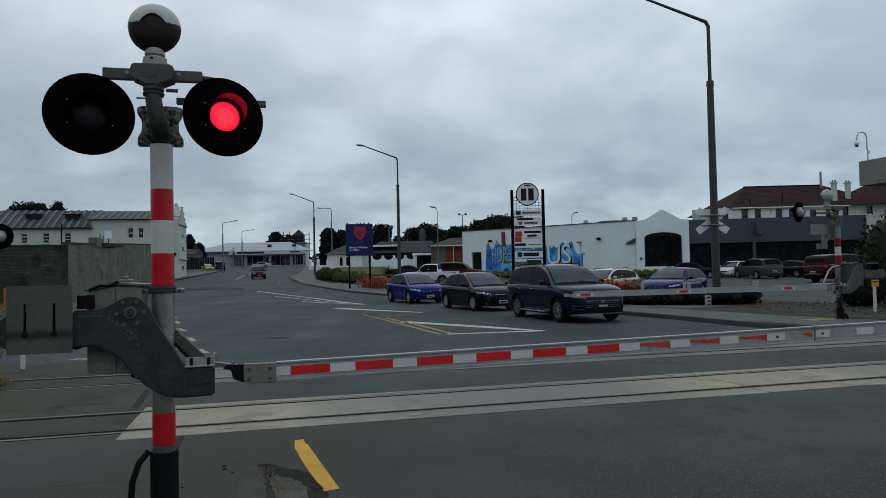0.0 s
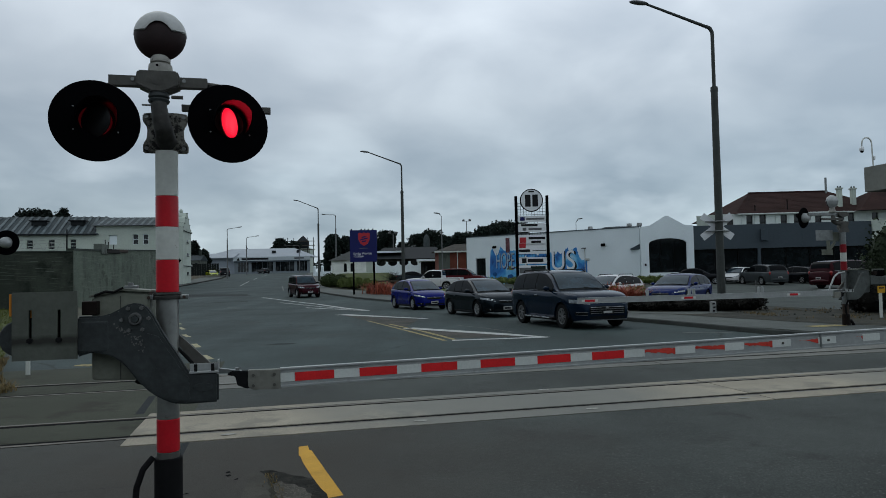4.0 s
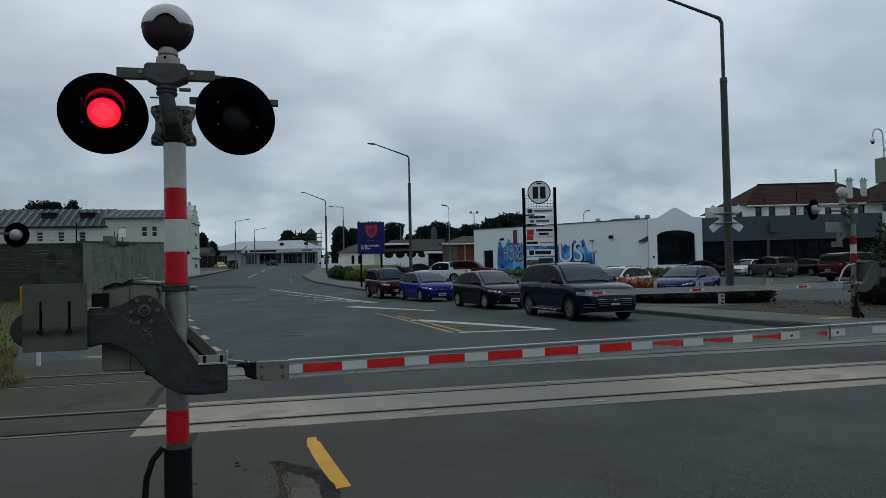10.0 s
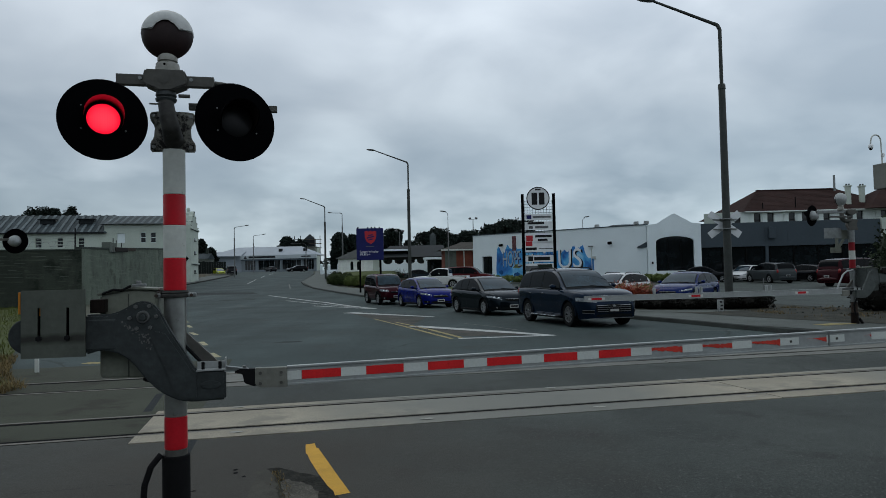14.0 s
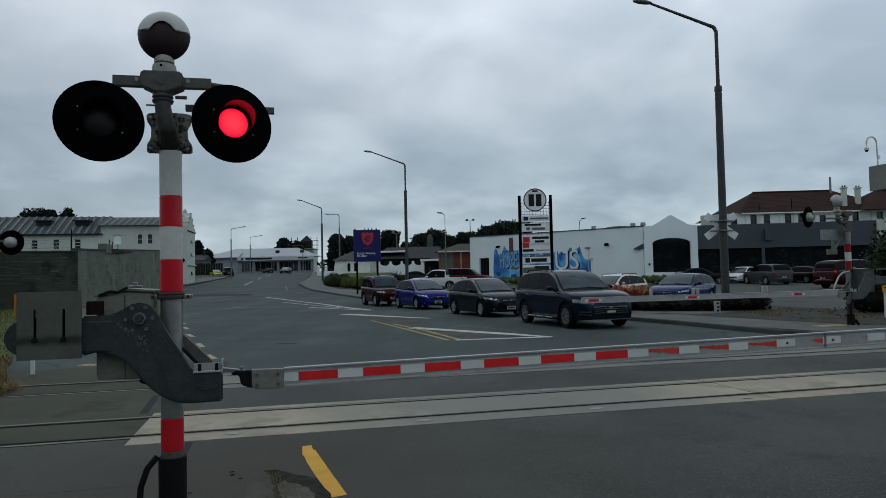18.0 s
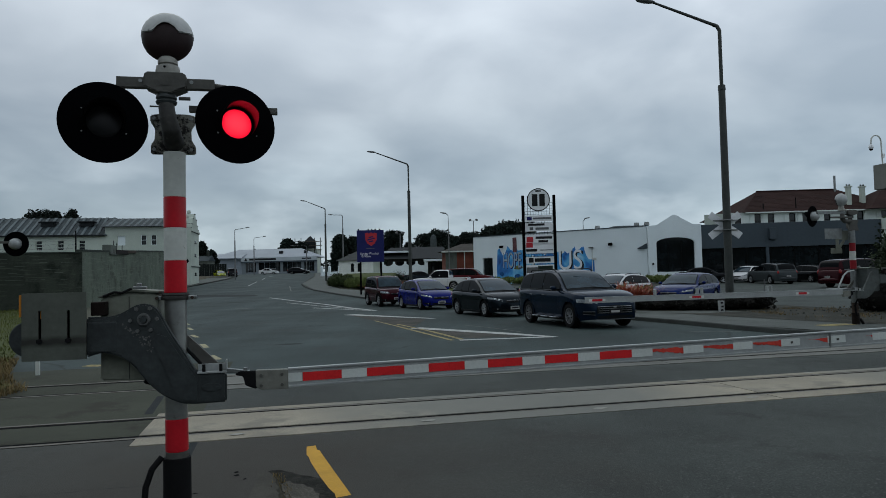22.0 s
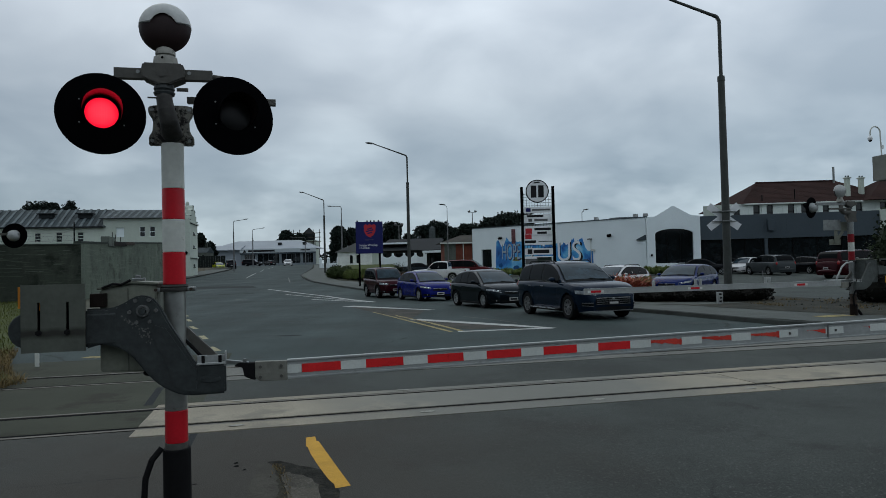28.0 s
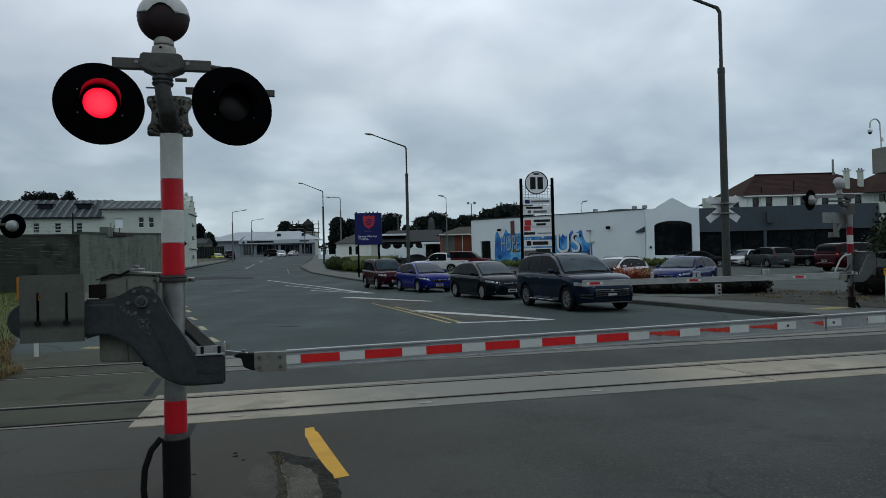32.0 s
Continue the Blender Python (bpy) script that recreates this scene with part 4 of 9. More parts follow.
# mortar-filled lifting holes in the crossing panels
for n_, s_list in ((7.645, (-0.5, 1.55, 3.62, 5.67, 7.72)), (9.10, (-0.57, 1.52, 3.58, 5.61, 7.73))):
    for q, s_ in enumerate(s_list):
        ca, sa = math.cos(radians(13.4)), math.sin(radians(13.4))
        ring = [(s_ + (0.085 + 0.02 * noise.noise((s_ * 3, k, 1))) * math.cos(k * 0.524), n_ + (0.040 + 0.012 * noise.noise((s_ * 3, k, 5))) * math.sin(k * 0.524)) for k in range(12)]
        flat("mortar_patch", [(a * ca - b * sa, a * sa + b * ca) for a, b in ring], MORTAR, 0.0185, "pale mortar-filled hole in a crossing panel", "mortar patch", "mortar patches")
PATCH = "darker asphalt patch in the road"
flat("road_patch", [(-26.0, 64.5), (-23.5, 58.5), (-16.33, 57.25), (-16.0, 58.4), (-17.2, 61.3)], ASPHALT_PATCH, 0.004, PATCH, "road patch", "road patches")
stripe("road_patch", (-32, 79), (-24.5, 84), 0.8, ASPHALT_PATCH, 0.004, PATCH, "road patches")
stripe("road_patch", (-34, 100), (-30, 108), 0.8, ASPHALT_PATCH, 0.004, PATCH, "road patches")
stripe("road_patch", (-15.6, 47.2), (-13.4, 48.0), 0.7, ASPHALT_PATCH, 0.004, PATCH, "road patches")
flat("road_patch", [(-4.40, 17.38), (-4.2, 17.62), (-3.8, 17.60), (-3.65, 17.42), (-3.95, 17.26)], ASPHALT_PATCH, 0.004, PATCH, "road patch", "road patches")
stripe("road_patch", (-2.47, 6.50), (-2.60, 7.05), 0.07, ASPHALT_PATCH, 0.0045, "dark tar joint across the crossing", "road patches")
stripe("road_patch", (-3.74, 8.60), (-4.14, 9.95), 0.10, ASPHALT_PATCH, 0.0045, "dark tar joint across the crossing", "road patches")
# the broken edge of the kerb beside the signal
def jag(pts, amp, n=4):
    """The outline with each side split and shaken, so that it looks broken."""
    out = []
    for (x0, y0), (x1, y1) in zip(pts, pts[1:] + pts[:1]):
        for k in range(n):
            f = k / n
            x, y = x0 + (x1 - x0) * f, y0 + (y1 - y0) * f
            out.append((x + amp * noise.noise((x * 14, y * 14, 1)), y + amp * noise.noise((x * 14, y * 14, 8))))
    return out


flat("kerb_ramp", jag([(-1.64, 5.87), (-1.60, 5.90), (-1.51, 5.86), (-1.41, 5.66), (-1.32, 5.42), (-1.24, 5.17), (-1.12, 4.74), (-1.05, 3.6), (-1.35, 3.6), (-1.42, 4.75), (-1.52, 5.24)], 0.03), RAMP, 0.005, "worn concrete ramp beside the signal post", "kerb")
# Broken edge; its dark colour also carries the shade beside the stone.
flat("broken_edge", jag([(-1.57, 5.93), (-1.48, 5.97), (-1.34, 5.87), (-1.22, 5.78), (-1.11, 5.71), (-1.01, 5.61), (-0.93, 5.45), (-0.86, 5.22), (-0.74, 4.74), (-0.72, 3.6), (-0.90, 3.6), (-0.93, 4.72), (-1.05, 5.21), (-1.12, 5.37), (-1.20, 5.46), (-1.28, 5.53), (-1.35, 5.60), (-1.43, 5.74), (-1.51, 5.84)], 0.03), CRUMB_SHADE, 0.0055, "crumbled asphalt edge darkened for the kerb stone's shade", "broken asphalt")
flat("moss_strip", jag([(-1.50, 5.86), (-1.41, 5.74), (-1.30, 5.47), (-1.24, 5.22), (-1.10, 4.74), (-1.06, 3.6), (-1.14, 3.6), (-1.19, 4.74), (-1.30, 5.22), (-1.37, 5.48)], 0.03, 7), MOSS, 0.0085, "mossy dirt-filled joint in the kerb", "moss")
stone = [(-1.35, 5.53), (-1.32, 5.59), (-1.25, 5.55), (-1.15, 5.48), (-1.07, 5.36), (-1.00, 5.21), (-0.87, 4.72), (-0.85, 3.6), (-1.07, 3.6), (-1.12, 4.74), (-1.23, 5.17), (-1.30, 5.36)]
tagged(finish(S(jag(stone, 0.03), "z", -0.1, 0.012), "kerb_stone", GRAVEL), "rough gravelly kerb end beside the signal post", "kerb", "", "structure")
crack = [(-3.34, 5.38), (-3.16, 5.42), (-2.95, 5.475), (-2.87, 5.50), (-2.71, 5.55), (-2.46, 5.585)]
flat("asphalt_crack", jag(crack + [(x, y - 0.003 - 0.004 * (k % 2)) for k, (x, y) in enumerate(crack[::-1])], 0.012, 5), ASPHALT_PATCH, 0.0045, "thin crack across the asphalt", "crack")
for x, y in ((-1.83, 5.93), (-1.80, 5.83), (-1.98, 5.35), (-1.70, 5.72)):
    flat("pothole", jag([(x - 0.025, y), (x, y + 0.035), (x + 0.03, y), (x, y - 0.03)], 0.02), GROOVE, 0.0045, "small dark hole in the asphalt", "pothole", "potholes")


def blades(name, spots, mat, label, category, hmin, hmax, width, lean=0.35, parent=None, curve=3):
    """Many narrow blades that bend outwards, as one mesh."""
    verts, faces = [], []
    for x, y, z in spots:
        h, a = random.uniform(hmin, hmax), random.uniform(0, 2 * math.pi)
        l = random.uniform(0.1, lean) * h
        c, s = math.cos(a), math.sin(a)
        w = width * random.uniform(0.7, 1.3)
        base = len(verts)
        for k in range(curve + 1):
            f = k / curve
            o, ww = l * f * f * 1.6, w * (1 - f * 0.85) / 2
            zz = z + h * (f - 0.25 * f * f * (l / h))
            verts += [(x + c * o - s * ww, y + s * o + c * ww, zz), (x + c * o + s * ww, y + s * o - c * ww, zz)]
        for k in range(curve):
            faces.append((base + 2 * k, base + 2 * k + 1, base + 2 * k + 3, base + 2 * k + 2))
    ob = raw(name, verts, faces, mat, parent)
    return tagged(ob, label, category, "", "stuff" if not parent else "")


def left_edge(y):
    return float(np.interp(y, [10.6, 12.2, 18.3, 26, 34, 43], [-6.6, -7.9, -11.3, -15.8, -20.2, -23.5]))


spots = []
for _ in range(4200):
    y = random.uniform(9.6, 15.0)
    x = left_edge(y) - abs(random.gauss(0, 0.9)) + 0.15
    if noise.noise((x * 0.9, y * 0.9, 0)) > -0.25:
        spots.append((x, y, 0.02))
blades("dry_grass", spots, DRY_GRASS, "tall dry straw-coloured grass beside the track", "grass", 0.05, 0.17, 0.013, 0.9)
spots = []
for _ in range(240):
    f = random.random()
    x, y = (-1.47 + 0.17 * f * 2, 5.82 - 0.37 * f * 2) if f < 0.5 else (-1.30 + 0.22 * (f * 2 - 1), 5.45 - 0.80 * (f * 2 - 1))
    spots.append((x + random.gauss(0, 0.022), y + random.gauss(0, 0.03), 0.006))
blades("weeds", spots, DRY_GRASS, "small dry weeds in the kerb's joint", "weeds", 0.008, 0.030, 0.006, 0.9, curve=2)
spots = []
for _ in range(9000):
    y = random.uniform(14, 44)
    x = left_edge(y) - random.uniform(0, 7)
    spots.append((x, y, gz(y) + 0.02))
blades("grass", spots, GREEN_BLADE, "short rough green grass on the lawn", "grass", 0.05, 0.13, 0.03, 0.8, curve=2)
spots = []
for _ in range(9000):
    y = random.uniform(19.4, 25.5)
    x = random.uniform(10.2, 19.5)
    if noise.noise((x * 1.1, y * 1.1, 7)) + 0.4 * noise.noise((x * 5, y * 5, 2)) > 0.22:
        spots.append((x, y, gz(y) + 0.13))
blades("weeds", spots, DRY_GRASS, "dry straw-coloured weeds on the soil verge", "weeds", 0.03, 0.13, 0.016, 1.1, curve=2)

verts, faces = [], []
for _ in range(150):
    y = random.uniform(19.9, 26.0)
    x = random.uniform(9.8, 19.0)
    if x < 9.8 + (y - 24) * -0.6 + 0.2:
        continue
    r = random.uniform(0.015, 0.05)
    b = len(verts)
    z = gz(y) + 0.14
    verts += [(x + r * random.uniform(0.7, 1.2) * math.cos(a), y + r * random.uniform(0.7, 1.2) * math.sin(a), z - 0.01) for a in (0, 1.26, 2.51, 3.77, 5.03)]
    verts += [(x + 0.5 * r * math.cos(a + 0.3), y + 0.5 * r * math.sin(a + 0.3), z + r * random.uniform(0.5, 0.9)) for a in (0, 1.26, 2.51, 3.77, 5.03)]
    faces += [(b + k, b + (k + 1) % 5, b + 5 + (k + 1) % 5, b + 5 + k) for k in range(5)] + [(b + 5, b + 6, b + 7, b + 8, b + 9)]
tagged(raw("rubble", verts, faces, KERB), "scattered stones and clods on the soil verge", "rubble", "", "stuff")

# ---- level crossing signals ----
def bolt(parent, c, r=0.014, axis="y", mat=None):
    d = {"x": (1, 0, 0), "y": (0, 1, 0), "z": (0, 0, 1)}[axis]
    c = Vector(c)
    d = Vector(d)
    return part("bolt", rod(bmesh.new(), c - d * r * 0.8, c + d * r * 0.8, r, r, 6), mat or GALV, parent)


LAMPS = {}


def flasher(parent, x, y, z, turn, tilt, key=None, back=GALV):
    """One flashing lamp: backing disc, hood and a lens on an added turning drum. Its face looks along local -y before
    turn and tilt.
    """
    m = pose(x, y, z, tilt, 0, turn)
    face = m @ pose(0, 0, 0, 90, 0, 0)          # local +z of the lathe looks along -y
    disc = part("backing_disc", lathe(bmesh.new(), [(0.118, 0.02), (0.265, 0.0), (0.270, -0.008), (0.265, -0.016), (0.10, -0.012)], face, 44), BLACK, parent, "round matt black backing disc", True)
    bm = bmesh.new()
    seg = 36
    inner, outer = [], []
    for k in range(seg + 1):
        a = math.radians(-35 + 250 * k / seg)
        f = min(1.0, max(0.0, (math.sin(a) + 0.57) / 1.0))
        ln = 0.025 + 0.125 * f
        c, s = math.cos(a), math.sin(a)
        inner.append((bm.verts.new((0.116 * c, 0.116 * s, 0.0)), bm.verts.new((0.119 * c, 0.119 * s, ln))))
        outer.append((bm.verts.new((0.121 * c, 0.121 * s, 0.0)), bm.verts.new((0.124 * c, 0.124 * s, ln))))
    for k in range(seg):
        bm.faces.new((inner[k][0], inner[k + 1][0], inner[k + 1][1], inner[k][1]))
        bm.faces.new((outer[k + 1][0], outer[k][0], outer[k][1], outer[k + 1][1]))
        bm.faces.new((inner[k][1], inner[k + 1][1], outer[k + 1][1], outer[k][1]))
    bmesh.ops.transform(bm, matrix=face, verts=bm.verts[:])
    part("hood_lining", bm, HOOD_IN, disc, "glossy dark lining of the visor hood", True)
    bm = bmesh.new()
    rim = []
    for k in range(seg + 1):
        a = math.radians(-35 + 250 * k / seg)
        ln = 0.026 + 0.125 * min(1.0, max(0.0, (math.sin(a) + 0.57) / 1.0))
        rim.append([bm.verts.new(face @ Vector((r_ * math.cos(a), r_ * math.sin(a), z_))) for r_, z_ in ((0.1225, 0.0), (0.1265, ln), (0.1185, ln))])
    for k in range(seg):
        for j in range(2):
            bm.faces.new((rim[k + 1][j], rim[k][j], rim[k][j + 1], rim[k + 1][j + 1]))
    part("hood", bm, BLACK, disc, "matt black visor hood over the lens", True)
    part("housing", lathe(bmesh.new(), [(0.0, -0.17), (0.06, -0.165), (0.10, -0.13), (0.122, -0.06), (0.125, -0.012)], face, 32), back, disc, "round metal lamp housing", True)
    part("housing", lathe(bmesh.new(), [(0.100, 0.008), (0.118, 0.012), (0.121, 0.0)], face, 32), BLACK, disc, "black ring round the lens", True)
    for a in (90, 210, 330, 150):
        c, s = math.cos(radians(a)), math.sin(radians(a))
        q = face @ Vector((0.150 * c, 0.150 * s, 0.018))
        part("screw", ball(bmesh.new(), q, (0.006, 0.006, 0.006), 8, 6), GALV, disc)
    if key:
        # an added drum, instead of switching, turns upright: one lit face, one dark face
        drum = part("lamp_drum", lathe(bmesh.new(), [(0.0, -0.014), (0.09, -0.012), (0.112, -0.002), (0.112, 0.002)], pose(0, 0, 0, 90, 0, 0), 32), LENS_OFF, parent, "added drum turning a dark or lit face forward", True)
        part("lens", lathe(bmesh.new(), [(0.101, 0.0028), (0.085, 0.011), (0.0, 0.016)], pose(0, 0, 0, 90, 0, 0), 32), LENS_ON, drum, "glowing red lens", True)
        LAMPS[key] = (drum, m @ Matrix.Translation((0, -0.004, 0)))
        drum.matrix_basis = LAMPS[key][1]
    else:
        part("lens", lathe(bmesh.new(), [(0.112, 0.0), (0.09, 0.012), (0.0, 0.016)], face, 32), LENS_OFF, disc, "dark round lens", True)
    return disc


def bell(parent, x, y, z, r, turn, cover=BALL_WHITE):
    """A round warning bell: dark grille face below a white cover with a notch."""
    m = pose(x, y, z, 0, 0, turn)
    f = m @ pose(0, 0, 0, 90, 0, 0)
    part("bell", lathe(bmesh.new(), [(0, 0.092), (r * 0.45, 0.085), (r * 0.80, 0.06), (r * 0.97, 0.02), (r, 0.0)], f, 40), BALL_DARK, parent, "round dark bell with a maroon face", True)
    part("bell_back", lathe(bmesh.new(), [(r * 1.0, 0.0), (r * 0.97, -0.02), (r * 0.8, -0.075), (r * 0.45, -0.115), (0, -0.125)], f, 40), cover, parent, "rounded pale back of the bell", True)
    bm = bmesh.new()
    seg, rows = 40, 7
    grid = []
    for k in range(seg + 1):
        a = math.pi * k / seg
        col = []
        for j in range(rows + 1):
            t = j / rows
            rr = r * 1.015 * math.cos(t * 1.45)
            yy = -0.108 * math.sin(t * 1.45)
            xx, zz = rr * math.cos(a), rr * math.sin(a)
            low = 0.42 * r if abs(xx) < 0.40 * r else 0.10 * r - 0.02 * abs(xx)
            if abs(xx) < 0.40 * r:
                low = 0.10 * r + math.sqrt(max(0, (0.42 * r) ** 2 - xx * xx)) * 0.85
            zz2 = max(zz, low) if j else zz
            col.append(bm.verts.new((xx, yy * (1 if zz2 == zz else max(0.25, math.sqrt(max(0.02, 1 - (xx * xx + zz2 * zz2) / (r * r * 1.03)))))- 0.004, zz2)))
        grid.append(col)
    for k in range(seg):
        for j in range(rows):
            try:
                bm.faces.new((grid[k][j], grid[k + 1][j], grid[k + 1][j + 1], grid[k][j + 1]))
            except ValueError:
                pass
    bmesh.ops.remove_doubles(bm, verts=bm.verts[:], dist=0.0008)
    back = [[bm.verts.new((r * 1.015 * s * math.cos(math.pi * k / seg), d, r * 1.015 * s * math.sin(math.pi * k / seg))) for k in range(seg + 1)] for s, d in ((1.0, 0.0), (0.97, 0.03), (0.82, 0.085), (0.45, 0.125), (0.02, 0.135))]
    for a, b in zip(back[:-1], back[1:]):
        for k in range(seg):
            bm.faces.new((a[k + 1], a[k], b[k], b[k + 1]))
    bmesh.ops.transform(bm, matrix=m, verts=bm.verts[:])
    part("bell_cover", bm, cover, parent, "pale weathered half cover over the bell", True)
    neck = part("bell_neck", lathe(bmesh.new(), [(0.0, -0.045), (0.082, -0.045), (0.084, -0.03), (0.077, 0.022), (0.055, 0.030), (0.054, 0.036), (0.067, 0.040), (0.067, 0.062), (0.05, 0.10)], pose(x, y, z - r - 0.055, 0, 0, 0), 24), NECK, parent, "cream painted bell neck", True)
    part("screw", ball(bmesh.new(), (x - 0.01, y - 0.080, z - r - 0.052), (0.009, 0.006, 0.009), 10, 6), BLACK, neck)


CASTING = [(-0.531, 1.404), (-0.401, 1.400), (-0.340, 1.412), (-0.285, 1.438), (-0.240, 1.467), (-0.205, 1.480), (-0.165, 1.482), (-0.117, 1.463), (-0.085, 1.430), (-0.055, 1.375), (-0.003, 1.273),
           (0.093, 1.117), (0.150, 1.015), (0.172, 1.000), (0.347, 0.996), (0.347, 0.799), (0.139, 0.795), (0.056, 0.804), (-0.016, 0.838), (-0.075, 0.876), (-0.120, 0.918), (-0.171, 0.975), (-0.225, 1.052), (-0.270, 1.100),
           (-0.320, 1.135), (-0.380, 1.157), (-0.436, 1.167), (-0.531, 1.140)]
SY = -0.15


def red_dash(parent, x, length, worn, y, z):
    """A red tape on the arm; worn ones have lost paint from their far ends."""
    if worn <= 0:
        return part("red_tape", B((x + length / 2, y, z), (length, 0.003, 0.060)), BOOM_RED, parent)
    first, thin, thick = {1: (0.0, 0.42, 0.80), 2: (0.0, 0.30, 0.72), 3: (0.02, 0.25, 0.78), 4: (0.30, 0.03, 0.72), 5: (0.72, 0.02, 0.45)}[worn]
    bm = bmesh.new()
    n = 22
    lo, hi = [], []
    for k in range(n + 1):
        f = k / n
        g = max(0.0, (f - first) / (1 - first))
        h = 0.030 * (thin + (thick - thin) * g ** 1.3) * (1 + 0.5 * noise.noise((x * 9 + f * 14, 1.3, 0)))
        mid = z + 0.012 * (1 - g) + 0.006 * noise.noise((x * 5 + f * 6, 4.1, 0))
        lo.append(bm.verts.new((x + length * (first + (1 - first) * f), y - 0.0015, max(z - 0.03, mid - h))))
        hi.append(bm.verts.new((x + length * (first + (1 - first) * f), y - 0.0015, min(z + 0.03, mid + h * 0.9))))
    for k in range(n):
        bm.faces.new((lo[k], lo[k + 1], hi[k + 1], hi[k]))
    return part("red_tape", bm, TAPE_WORN, parent, "red tape worn away at one end")


def barrier_arm(parent, x0, x1, front, cy):
    """The boom: an aluminium box with rims above and below, tapes on its front."""
    L = x1 - x0
    z0, z1 = -0.066, 0.066
    bm = bmesh.new()
    box(bm, (x0 + L / 2, 0, 0), (L, 0.030, 0.118))
    me_arm = part("boom", bm, ALU, parent, "long weathered aluminium barrier boom")
    bm = bmesh.new()
    for z in (z0 + 0.006, z1 - 0.006):
        box(bm, (x0 + L / 2, -0.002, z), (L, 0.046, 0.014), 0.003)
    rims = part("boom_rim", bm, ALU, me_arm)
    me_arm.matrix_basis = pose(0, cy, 0.925 if front else 0.985, 0, -0.9 if front else 0.0, 0)
    if front:
        x = 0.857 - 0.45
        k = 0
        part("white_tape", B((0.857 - 0.06, -0.0165, 0.0), (0.11, 0.003, 0.060)), TAPE_WHITE, me_arm)
        while 0.857 + 0.45 * k + 0.45 < x1:
            xs = 0.857 + 0.45 * k
            worn = max(0, k - 5)
            if worn < 6:
                red_dash(me_arm, xs, 0.27, worn, -0.0165, 0.0)
            part("white_tape", B((xs + 0.27 + 0.09, -0.0165, 0.0), (0.178, 0.003, 0.060)), TAPE_WHITE, me_arm)
            if k in (8, 9, 11):
                part("bolt", B((xs + 0.37, -0.021, 0.0), (0.02, 0.01, 0.02), 0.004), HEAD_GREY, me_arm)
            k += 1
        part("joint_sleeve", B((5.20, 0, 0.0), (0.015, 0.050, 0.136), 0.003), GALV, me_arm)
    else:
        for xs, w in ((1.92, 0.28), (4.83, 0.28), (7.36, 0.30)):
            part("white_tape", B((xs, 0.0165, -0.005), (w + 0.10, 0.003, 0.055)), TAPE_WHITE, me_arm)
            part("red_tape", B((xs, 0.0185, -0.005), (w * 0.85, 0.003, 0.050)), TAPE_RED, me_arm)
        for xs in (2.80, 2.90, 4.68, 4.80, 5.90):
            part("arm_lamp", B((xs, 0.0, 0.13), (0.055, 0.06, 0.15), 0.01), ALU, me_arm, "small lamp on the boom's top edge")
    return me_arm


